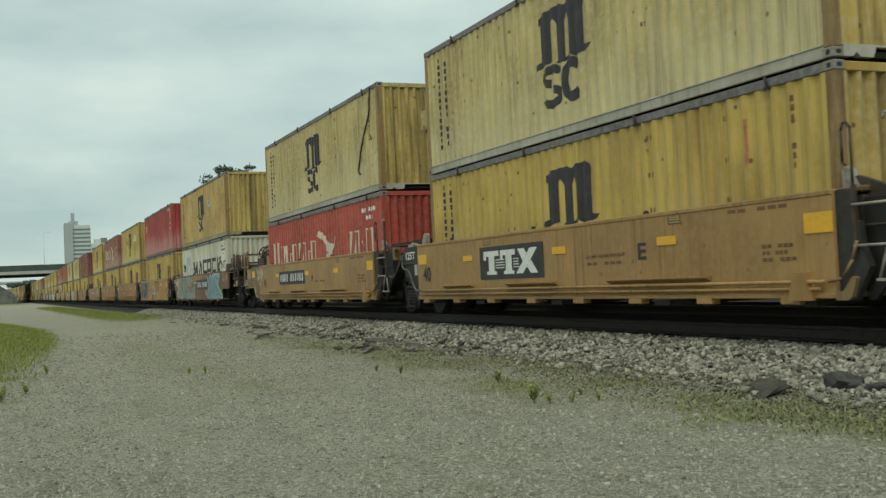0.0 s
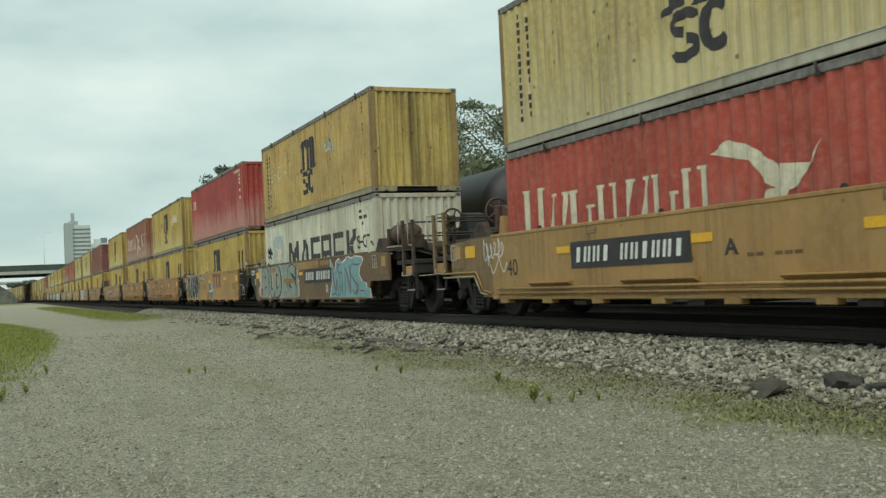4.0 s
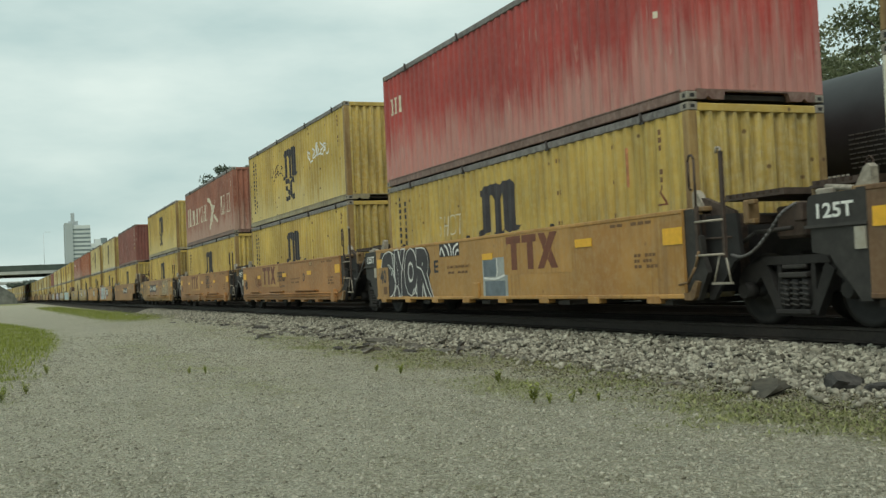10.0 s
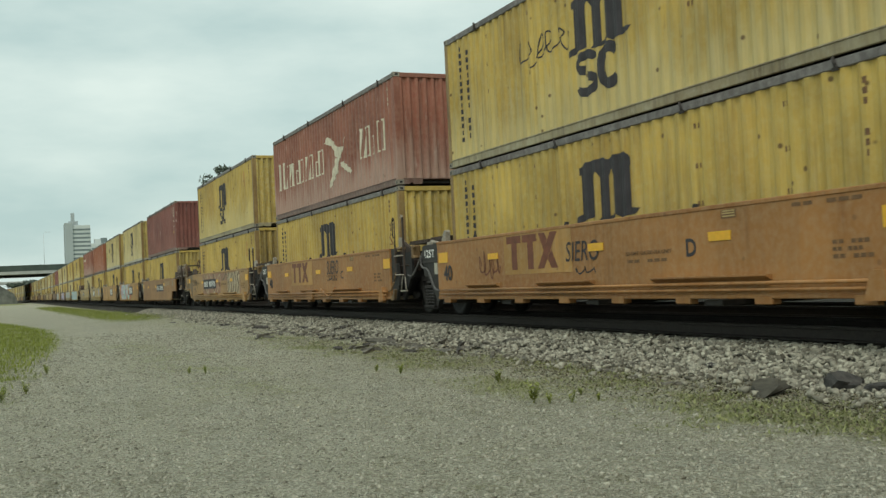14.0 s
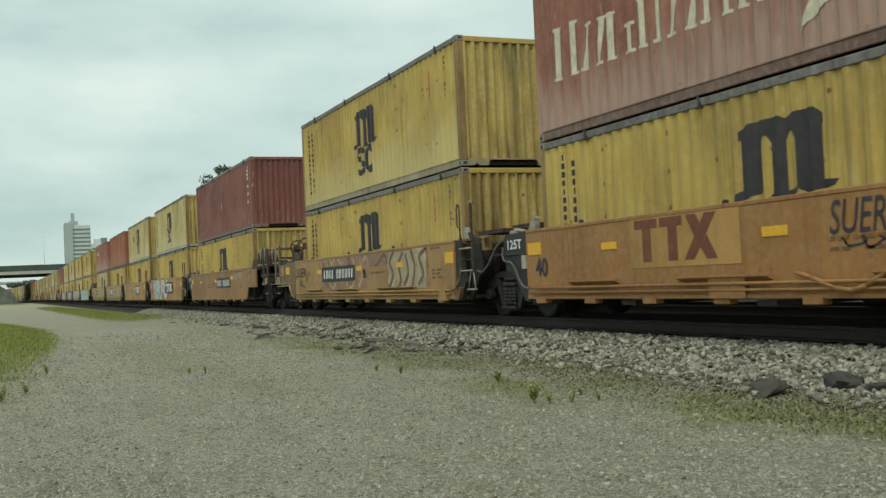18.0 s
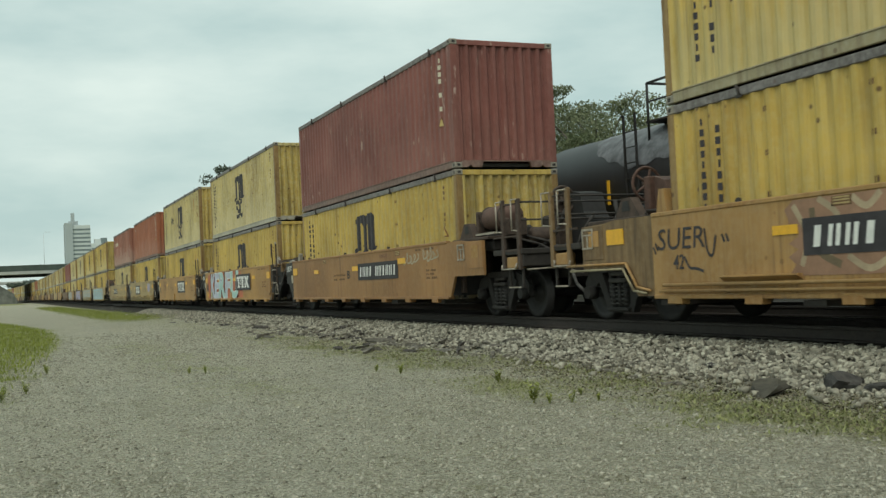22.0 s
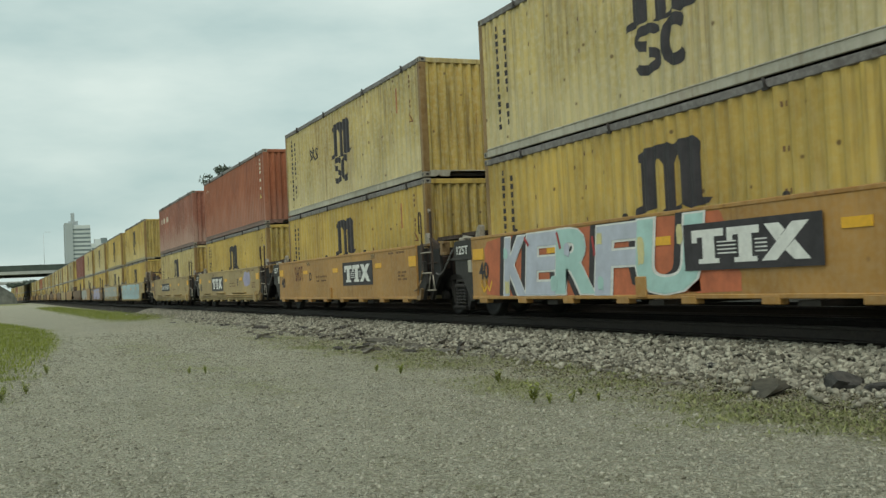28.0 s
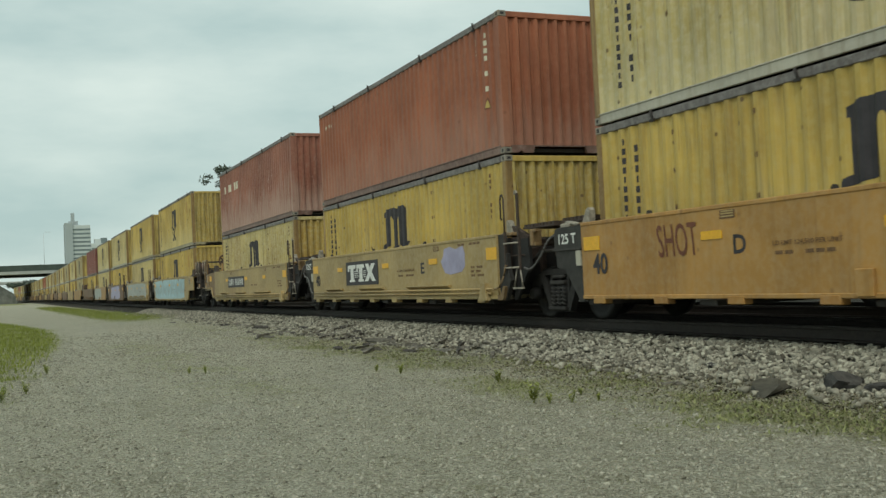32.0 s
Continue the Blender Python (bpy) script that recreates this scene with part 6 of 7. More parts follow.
def brown_mark(car, y0, y1, z0=0.9, z1=1.5):
    flat(car, "paint_panel", [rect(y1 - 0.45, y0 + 0.12, z0 - 0.08, 1.53)], CAR_TAN, "lighter tan paint panel", 0.0015)
    for q in three_shapes(y0, y1, z0, z1, False):
        flat(car, "emblem_bar", [q], INKBROWN, "brown painted emblem bar", 0.004)


for k, row in enumerate(TRAIN):
    if k > 14:
        break
    style = row.split()[3]
    reflectors(cars[k], style, k in (8, 9), k)
    if style != "f":
        letters(cars[k], "125 T" if k == 9 else "125T", 12.88, 12.33, 1.27, 1.44, -1.606, WHITEMARK, bold=0.025)
    if k in (0, 4, 5, 8, 9, 10):
        letters(cars[k], "40", 11.8, 11.38, 0.76, 1.08, FX - 0.008, INK, bold=0.025)

letters(cars[3], "E", 8.46, 8.46 - 0.24, 0.94, 1.2, FX, INK, bold=0.025)
for k, let in ((0, "E"), (4, "D"), (10, "E")):
    letters(cars[k], let, 3.54, 3.32, 0.94, 1.18, FX, INK, bold=0.025)
letters(cars[5], "C", 3.64, 3.42, 0.94, 1.16, FX, INK, bold=0.025)
letters(cars[9], "D", 8.46, 8.22, 0.94, 1.18, FX, INK, bold=0.025)
letters(cars[1], "A", 5.38, 5.1, 0.93, 1.14, FX, INK, bold=0.025)
letters(cars[6], "B", 5.5, 5.26, 0.93, 1.14, FX, INK, bold=0.025)
letters(cars[7], "B", 6.5, 6.26, 0.93, 1.14, FX, INK, bold=0.025)
letters(cars[7], "GWG52", 3.87, 3.34, 1.38, 1.46, FX, INKBROWN, "stencil_lettering", bold=0.015)["kind"] = "stuff"
for k in (0, 1, 4, 5, 6, 7, 9, 10, 11, 12):
    for y in (8.55, 2.63):
        flat(cars[k], "label_plate", [rect(y - 0.15, y + 0.15, 1.39, 1.5)], STENCIL, "small grey stencilled label plate", 0.001)
        flat(cars[k], "label_print", [rect(y - 0.12, y + 0.12, z, z + 0.018) for z in (1.41, 1.445, 1.475)], CAR_PALE, "", 0.003)["kind"] = "stuff"
number_board(cars[1], 9.2, 6.05)
number_board(cars[2], 5.5, 2.68)
number_board(cars[6], 9.16, 6.15)
number_board(cars[7], 5.56, 2.62)
number_board(cars[11], 9.2, 6.1)
sign_board(cars[0], 8.88, 6.35)
sign_board(cars[8], 5.27, 2.72, lift=0.028)
sign_board(cars[9], 5.13, 2.67)
sign_board(cars[10], 8.9, 6.33)
brown_mark(cars[3], 5.0, 3.12)
brown_mark(cars[4], 8.86, 7.0)
brown_mark(cars[5], 8.75, 6.89)

# ---- graffiti on the cars ----
G_TEAL = plain("turquoise_spray_paint", (0.19, 0.34, 0.36), 0.6, 0.0, 4, 0.25)
G_SKY = plain("light_blue_spray_paint", (0.36, 0.50, 0.54), 0.6, 0.0, 3, 0.25)
G_LILAC = plain("lilac_spray_paint", (0.36, 0.34, 0.48), 0.6, 0.0, 3, 0.2)
G_ORANGE = plain("red_orange_spray_paint", (0.50, 0.14, 0.06), 0.6, 0.0, 3, 0.3)
G_SAGE = plain("sage_green_spray_paint", (0.25, 0.30, 0.255), 0.6, 0.0, 4, 0.25)
G_GREY = plain("silver_grey_spray_paint", (0.34, 0.36, 0.34), 0.55, 0.0, 3, 0.3)
G_WHITE = plain("chalk_white_spray_paint", (0.46, 0.48, 0.44), 0.6, 0.0, 3, 0.25)
BUFFSPRAY = plain("pale_buff_spray_paint", (0.44, 0.41, 0.30), 0.65, 0.0, 3, 0.3)
G_RED = plain("red_spray_paint", (0.42, 0.05, 0.05), 0.6, 0.0, 4, 0.25)


def blob(y0, y1, z0, z1, seed, n=18, rough=0.12):
    """An uneven patch outline as a fan of triangles."""
    r = random.Random(seed)
    yc, zc = (y0 + y1) / 2, (z0 + z1) / 2
    ring = []
    for i in range(n):
        a = 2 * math.pi * i / n
        c, s = math.cos(a), math.sin(a)
        k = 1 / max(abs(c), abs(s)) * (1 - rough * r.random())
        ring.append((yc + (y1 - y0) / 2 * c * k, zc + (z1 - z0) / 2 * s * k))
    return [[(yc, zc), ring[i], ring[(i + 1) % n]] for i in range(n)]


def throw_up(car, words, cells, z0, z1, fills, edge, lift=0.004, lean=0.0, fat=0.05, rim=0.03, shade=None):
    """Big outlined letters between the places in cells, one part for each letter; shade: a dark body shifted behind."""
    for i, ch in enumerate(words):
        a, b = cells[i] + 0.02, cells[i + 1] - 0.02
        dz = 0.02 * ((i * 7) % 3 - 1)
        lo, hi = max(0.42, z0 + dz), min(1.53, z1 + dz)
        step = lift + 0.0008 * i
        if shade:
            letters(car, ch, a + 0.2, b + 0.12, lo - 0.02, hi + 0.02, FX - step, shade, "graffiti_shadow", lean, bold=fat * 1.3)
        letters(car, ch, a + rim, b - rim, lo - rim * 0.3, hi + rim * 0.3, FX - step - 0.005, edge, "graffiti_outline", lean, bold=fat * 1.25)
        letters(car, ch, a - rim * 0.4, b + rim * 0.4, lo + rim * 0.6, hi - rim * 0.6, FX - step - 0.010, fills[i % len(fills)], "graffiti_letter", lean, "large sprayed graffiti letter", fat * 0.75)


def strokes(car, lines, material, lift, w=0.03, label="thin sprayed line"):
    """Sprayed lines, each a ribbon through a few points."""
    for pts in lines:
        pts = smooth_line(pts, 6)
        s, v, n = Shape(), [], len(pts)
        for i, p in enumerate(pts):
            d = Vector(pts[min(i + 1, n - 1)]) - Vector(pts[max(i - 1, 0)])
            o = Vector((-d.y, d.x)).normalized() * w * 0.5
            v += [(FX - lift, p[0] + o.x, p[1] + o.y), (FX - lift, p[0] - o.x, p[1] - o.y)]
        s.add(v, [(2 * i, 2 * i + 1, 2 * i + 3, 2 * i + 2) for i in range(n - 1)])
        part("graffiti_line", s, material, car, label)


_c = cars[2]
G_PINK = plain("dusty_pink_spray_paint", (0.50, 0.36, 0.31), 0.6, 0.0, 4, 0.2)
flat(_c, "graffiti_field", blob(11.75, 6.1, 0.42, 1.53, 1, 34, 0.09), G_PINK, "dusty pink sprayed graffiti ground")
flat(_c, "graffiti_field", blob(8.6, 6.3, 0.42, 1.53, 14, 26, 0.05), G_SAGE, "sage green sprayed graffiti ground", 0.002)
flat(_c, "bare_patch", [rect(10.85, 11.35, 0.52, 0.78)], CAR_BROWN, "bare brown paint", 0.004)
flat(_c, "bare_patch", [rect(3.96, 6.6, 1.3, 1.53)], CAR_DULL, "lighter repainted strip", 0.004)
flat(_c, "bare_patch", [rect(4.6, 3.96, 1.3, 1.4), rect(2.9, 3.8, 1.36, 1.5)], CAR_RUST, "rusty repainted strip", 0.005)
throw_up(_c, "BUD", [11.05, 10.0, 9.28, 8.4], 0.43, 1.52, [G_SAGE], INK, 0.006, 0.0, 0.075, 0.045)
flat(_c, "graffiti_letter", [rect(7.78, 8.2, 0.68, 1.22), rect(7.6, 8.32, 1.22, 1.5), rect(7.6, 8.32, 0.43, 0.68)], G_SAGE, "large sprayed graffiti letter", 0.012)
throw_up(_c, "S", [7.55, 6.5], 0.43, 1.52, [G_SAGE], INK, 0.007, 0.0, 0.075, 0.04)
strokes(_c, [[(8.34, 0.45), (8.34, 0.7), (8.22, 0.74), (8.22, 1.18), (8.34, 1.24), (8.34, 1.5)], [(7.58, 0.45), (7.58, 0.68), (7.74, 0.74), (7.74, 1.18), (7.58, 1.24)]], G_WHITE, 0.018, 0.035, "chalk white sprayed line")
strokes(_c, [[(10.9, 0.6), (10.95, 1.0), (10.9, 1.4)], [(9.9, 1.45), (9.86, 0.9), (9.7, 0.6)], [(9.2, 0.6), (9.22, 1.2), (9.15, 1.45)], [(8.5, 1.3), (8.42, 1.0), (8.5, 0.65)]], G_WHITE, 0.02, 0.025, "chalk white sprayed line")
flat(_c, "bare_patch", [rect(6.7, 8.02, 0.9, 1.05)], CAR_RUST, "bare rusty strip", 0.021)
flat(_c, "bare_patch", [rect(9.1, 9.55, 1.3, 1.44)], CAR_RUST, "bare rusty patch", 0.021)
WINE = [(2.87, 0.42), (2.76, 0.68), (2.62, 0.86), (2.76, 1.2), (2.74, 1.5), (2.5, 1.34), (2.36, 1.12), (2.22, 1.4), (1.9, 1.49), (1.68, 1.36), (1.35, 1.42), (1.2, 1.53), (0.88, 1.44), (0.6, 1.5), (0.0, 1.46), (-0.07, 1.37), (0.22, 1.2), (0.3, 1.04), (0.02, 0.84), (-0.26, 0.83), (-0.3, 0.69), (-0.54, 0.68), (-0.62, 0.42)]


def swollen(poly, d):
    """An outline pushed outwards by d from its middle."""
    yc, zc = sum(p[0] for p in poly) / len(poly), sum(p[1] for p in poly) / len(poly)
    ring = []
    for y, z in poly:
        k = Vector((y - yc, z - zc))
        k *= (k.length + d) / k.length
        ring.append((yc + k.x, min(1.545, max(0.415, zc + k.y))))
    return [ring]


flat(_c, "graffiti_field", swollen(WINE, 0.1), G_RED, "dark red graffiti edge")
flat(_c, "graffiti_field", swollen(WINE, 0.055), WHITEMARK, "white graffiti edge", 0.003)
flat(_c, "graffiti_field", swollen(WINE, 0.0), G_TEAL, "turquoise sprayed graffiti", 0.006)
strokes(_c, [[(2.6, 1.28), (2.45, 0.8), (2.3, 0.6), (2.2, 0.95)], [(2.2, 0.95), (2.05, 0.5), (1.9, 0.62), (1.95, 1.0), (2.1, 1.3), (1.85, 1.32)], [(1.8, 1.25), (1.7, 0.9), (1.72, 0.5)], [(1.5, 0.5), (1.45, 0.9), (1.4, 1.25), (1.2, 0.9), (1.0, 0.55), (0.98, 0.95), (1.05, 1.3)], [(0.85, 1.3), (0.95, 1.05), (0.6, 0.85), (0.35, 0.7), (0.6, 0.52), (0.85, 0.62)], [(0.75, 1.32), (0.45, 1.28), (0.2, 1.3)], [(2.68, 0.5), (2.4, 0.55), (2.1, 0.47)], [(0.2, 0.6), (-0.1, 0.6), (-0.2, 0.5)]], INK, 0.010, 0.026, "thin black sprayed line")
strokes(_c, [[(2.5, 1.2), (2.42, 0.85), (2.3, 0.66)], [(2.0, 1.36), (1.92, 1.12), (1.78, 1.1)], [(1.32, 1.2), (1.1, 0.85), (0.98, 0.62)], [(0.8, 0.66), (0.55, 0.58), (0.4, 0.72)]], G_RED, 0.012, 0.03, "red sprayed line")
scribble(_c, 3.3, 3.05, 0.55, 0.85, 33, WHITEMARK, FX - 0.004, 0.02, 12)
_c = cars[3]
flat(_c, "graffiti_field", blob(12.02, 8.6, 0.42, 1.53, 3, 30, 0.1), INK, "black sprayed graffiti ground")
throw_up(_c, "SYOR", [11.75, 10.85, 10.2, 9.45, 8.55], 0.43, 1.53, [INK], WHITEMARK, 0.004, 0.05, 0.09, 0.03)
strokes(_c, [[(11.9, 0.9), (11.7, 0.6), (11.5, 0.44)], [(11.0, 1.5), (10.9, 1.15), (11.05, 0.95)], [(10.5, 1.5), (10.4, 1.2), (10.25, 1.05)], [(9.4, 1.1), (9.1, 1.0), (8.8, 0.6), (8.62, 0.43)], [(10.9, 0.45), (10.7, 0.7), (10.5, 0.44)], [(9.75, 0.45), (9.6, 0.62), (9.45, 0.45)]], WHITEMARK, 0.020, 0.035, "white sprayed line")
flat(_c, "graffiti_field", [rect(7.1, 8.12, 1.26, 1.525)], INK, "black sprayed graffiti patch", 0.003)
strokes(_c, [[(8.1, 1.3), (8.0, 1.44), (7.85, 1.27)], [(7.85, 1.5), (7.7, 1.42), (7.62, 1.27)], [(7.5, 1.27), (7.52, 1.42), (7.62, 1.52)], [(7.4, 1.27), (7.36, 1.42), (7.15, 1.5)], [(7.3, 1.27), (7.22, 1.36), (7.12, 1.36)]], WHITEMARK, 0.006, 0.05, "white sprayed line")
flat(_c, "number_panel", [rect(11.25, 11.88, 0.43, 1.14)], CAR_DULL, "bare painted panel", 0.0235)
letters(_c, "40", 11.8, 11.38, 0.76, 1.08, FX - 0.027, INK, bold=0.025)
flat(_c, "stencil_box", [rect(11.35, 11.6, 0.5, 0.68)], STENCIL, "", 0.026)
G_GLASS = plain("dark_blue_grey_spray_paint", (0.13, 0.16, 0.18), 0.6, 0.0, 4, 0.3)
flat(_c, "graffiti_field", [rect(5.0, 6.05, 0.42, 1.15)], G_GREY, "grey blue graffiti patch")
flat(_c, "graffiti_field", [rect(5.1, 5.95, 0.42, 0.72), rect(5.45, 6.0, 0.8, 1.12)], G_GLASS, "dark grey blue graffiti patch", 0.004)
strokes(_c, [[(6.0, 0.78), (5.5, 0.76), (5.1, 0.82)], [(5.42, 1.15), (5.4, 0.9), (5.45, 0.8)]], WHITEMARK, 0.008, 0.04, "white sprayed line")
_c = cars[4]
scribble(cars[1], 12.5, 11.6, 1.1, 1.52, 171, WHITEMARK, FX - 0.004, 0.024, 18)
scribble(cars[1], 12.35, 11.5, 0.75, 1.35, 172, WHITEMARK, FX - 0.004, 0.022, 7)
letters(cars[1], "40", 11.5, 11.1, 0.8, 1.1, FX, INK)
scribble(_c, 10.05, 9.15, 0.7, 1.35, 71, INKBROWN, FX, 0.035)
letters(_c, "SIERO", 6.75, 5.75, 0.98, 1.3, FX - 0.005, INK, "graffiti_tag", 0.15, "", 0.002)
scribble(_c, 6.5, 5.8, 0.76, 0.9, 72, INK, FX, 0.025, 9)
letters(cars[5], "SUERO", 4.95, 3.85, 1.08, 1.46, FX - 0.004, INK, "graffiti_tag", 0.15, "", 0.004)
scribble(cars[5], 4.8, 4.0, 0.9, 1.08, 73, INK, FX, 0.028, 10)
_c = cars[6]
letters(_c, "SUER", 12.0, 10.95, 1.05, 1.34, FX - 0.004, INK, "graffiti_tag", 0.12, bold=0.0)
letters(_c, "42", 11.66, 11.42, 0.78, 0.98, FX - 0.004, INK, "graffiti_tag", 0.12, bold=0.01)
strokes(_c, [[(11.4, 0.95), (11.3, 0.8), (11.15, 0.78), (11.0, 0.74)], [(10.95, 1.3), (10.9, 1.0), (10.8, 0.95), (10.72, 1.2)], [(12.05, 1.15), (12.0, 1.05)], [(12.1, 1.1), (12.05, 1.0)], [(10.6, 1.2), (10.55, 1.1)], [(10.52, 1.2), (10.47, 1.1)]], INK, 0.004, 0.035, "black sprayed line")
FADEDBROWN = plain("faded_pinkish_brown_paint", (0.30, 0.17, 0.105), 0.7, 0.0, 2.2, 0.35)
FADEDPALE = plain("faded_buff_paint", (0.42, 0.33, 0.21), 0.7, 0.0, 3, 0.35)
FADEDDARK = plain("faded_olive_brown_paint", (0.15, 0.11, 0.062), 0.7, 0.0, 3, 0.35)
flat(_c, "graffiti_field", blob(9.45, 0.9, 0.64, 1.525, 5, 40, 0.06), FADEDBROWN, "faded brown graffiti ground")
strokes(_c, [[(9.3, 1.45), (9.1, 1.1), (9.2, 0.75)], [(8.9, 1.5), (8.6, 1.25), (8.8, 0.8)], [(8.4, 1.48), (8.2, 1.36), (8.0, 1.5)], [(8.5, 0.85), (8.2, 0.7), (7.9, 0.82)], [(7.6, 1.5), (7.4, 1.36), (7.1, 1.4)], [(6.9, 0.8), (6.6, 0.7), (6.3, 0.82), (6.2, 1.3), (6.4, 1.48)], [(5.9, 0.7), (5.6, 1.0), (5.75, 1.4)], [(5.5, 1.35), (5.25, 1.45), (5.1, 1.3)]], FADEDPALE, 0.001, 0.075, "pale faded sprayed line")
strokes(_c, [[(9.0, 1.4), (8.95, 0.95), (8.6, 0.75)], [(6.75, 1.5), (6.6, 1.3), (6.75, 0.7)], [(4.6, 1.2), (4.2, 1.3), (3.9, 1.5)], [(4.3, 1.25), (4.05, 1.42), (3.75, 1.4), (3.7, 1.22)]], FADEDDARK, 0.002, 0.09, "dark faded sprayed line")
flat(_c, "graffiti_field", blob(3.75, 1.1, 0.6, 1.52, 6, 22, 0.14), FADEDPALE, "pale buff sprayed graffiti", 0.0015)
strokes(_c, [[(3.6, 0.65), (3.3, 0.95), (3.5, 1.25), (3.2, 1.5)], [(3.1, 0.62), (2.8, 0.8), (2.9, 1.2), (2.6, 1.45)], [(2.6, 0.7), (2.3, 1.0), (2.45, 1.4)], [(2.1, 0.65), (1.9, 1.1), (2.1, 1.48)], [(1.7, 0.7), (1.4, 0.95), (1.6, 1.3), (1.3, 1.45)]], FADEDDARK, 0.0035, 0.11, "dark faded sprayed line")
strokes(_c, [[(3.4, 0.7), (3.05, 1.0), (3.2, 1.4)], [(2.5, 0.62), (2.2, 0.9), (2.3, 1.35)], [(1.8, 0.75), (1.65, 1.1), (1.8, 1.4)]], BUFFSPRAY, 0.005, 0.05, "pale sprayed line")
flat(_c, "repainted_panel", [rect(3.69, 5.04, 0.58, 1.18)], CAR_DULL, "clean repainted panel", 0.0028)
scribble(cars[7], 2.3, 1.3, 1.1, 1.45, 141, BUFFSPRAY, FX, 0.03, 14)
scribble(cars[7], 1.05, 0.2, 1.15, 1.5, 142, BUFFSPRAY, FX, 0.03, 14)
_c = cars[8]
G_MINT = plain("pale_mint_spray_paint", (0.40, 0.60, 0.56), 0.6, 0.0, 3, 0.15)
G_ICE = plain("pale_lilac_blue_spray_paint", (0.47, 0.50, 0.58), 0.6, 0.0, 3, 0.15)
G_LEMON = plain("pale_lemon_spray_paint", (0.62, 0.56, 0.28), 0.6, 0.0, 3, 0.2)
flat(_c, "graffiti_field", blob(11.55, 4.9, 0.42, 1.525, 8, 34, 0.05), G_ORANGE, "red-orange sprayed graffiti ground")
flat(_c, "graffiti_field", blob(5.3, 4.15, 0.42, 0.95, 18, 18, 0.2), G_ORANGE, "red-orange sprayed graffiti ground")
flat(_c, "graffiti_field", blob(5.3, 4.4, 1.28, 1.525, 19, 14, 0.25), G_ORANGE, "red-orange sprayed graffiti ground")
throw_up(_c, "KERFU", [10.75, 9.9, 8.85, 7.6, 6.5, 5.0], 0.43, 1.52, [G_ICE, G_ICE, G_MINT, G_ICE, G_MINT], WHITEMARK, 0.006, 0.14, 0.05, 0.03, INK)
for i, (a, b, lo, hi, tone) in enumerate(((10.72, 10.5, 0.47, 0.72, G_LEMON), (9.0, 8.72, 0.5, 0.78, G_MINT), (8.5, 8.3, 1.05, 1.3, G_ICE), (7.5, 7.32, 0.5, 0.74, G_MINT), (7.5, 7.3, 1.2, 1.4, G_LEMON), (6.4, 6.2, 0.85, 1.3, G_LEMON), (5.45, 5.3, 1.1, 1.4, G_LEMON), (10.7, 10.52, 1.1, 1.32, G_MINT))):
    flat(_c, "graffiti_patch", blob(a, b, lo, hi, 60 + i, 14, 0.3), tone, "soft sprayed colour patch", 0.024)
strokes(_c, [[(9.85, 1.45), (9.7, 1.3)], [(8.7, 1.48), (8.6, 1.2)], [(7.6, 1.35), (7.55, 1.05)]], G_RED, 0.025, 0.06, "red sprayed line")
scribble(_c, 11.75, 11.25, 0.5, 0.8, 90, REFLECT, FX - 0.005, 0.05, 8)
_c = cars[9]
letters(_c, "SHOT", 10.05, 9.15, 0.95, 1.4, FX - 0.004, INKBROWN, "graffiti_tag", -0.1, bold=0.004)
_c = cars[10]
flat(_c, "graffiti_field", blob(2.4, 1.1, 0.88, 1.45, 9, 14, 0.25), G_LILAC, "faded lilac graffiti")
flat(cars[12], "graffiti_field", blob(12.0, 0.5, 0.42, 1.5, 10, 26, 0.06), G_SKY, "pale turquoise sprayed graffiti")
for i in range(7):
    scribble(cars[12], 11.3 - 1.5 * i, 10.2 - 1.5 * i, 0.5, 1.45, 100 + i, G_GREY, FX - 0.005, 0.07, 7)
flat(cars[13], "graffiti_field", blob(12.0, 0.8, 0.42, 1.5, 11, 26, 0.08), G_GREY, "silver grey sprayed graffiti")
flat(cars[14], "graffiti_field", blob(10.0, 2.0, 0.42, 1.5, 12, 22, 0.15), G_LILAC, "faded lilac sprayed graffiti")
flat(cars[15], "graffiti_field", blob(12.0, 4.0, 0.42, 1.5, 13, 22, 0.1), G_GREY, "silver grey sprayed graffiti")

# a bent pipe and a box on one car's side
part("bent_pipe", Shape().tube([(-SX - 0.05, 5.45, 0.68), (-SX - 0.06, 5.2, 0.62), (-SX - 0.06, 4.85, 0.5), (-SX - 0.06, 4.6, 0.47), (-SX - 0.06, 4.4, 0.52), (-SX - 0.05, 4.05, 0.7)], 0.03), CAR_ORANGE, cars[5])
part("side_box", Shape().box(-SX - 0.06, -SX, 6.35, 7.05, 0.38, 0.68, 0.01), CAR_ORANGE, cars[5])
# a loose strap and a pale sheet on one upper container
part("loose_strap", Shape().tube([(-CW - 0.015, y, z) for y, z in smooth_line([(0.5, 2.7), (0.56, 2.37), (0.67, 2.0), (1.05, 1.6), (1.34, 1.26), (1.55, 0.89), (1.66, 0.64), (1.54, 0.56)], 3)], 0.022, 6), INK, uppers[1], "black loose strap hanging down the side")
part("pale_sheet", Shape().box(-0.05, 0.76, 0.004, 0.011, 1.53, 2.02), YELLOW_PALE, uppers[1], "pale patch on the end panel")


# ---- the tank cars standing on the siding ----
TANK_R, TANK_Z = 1.46, 2.65


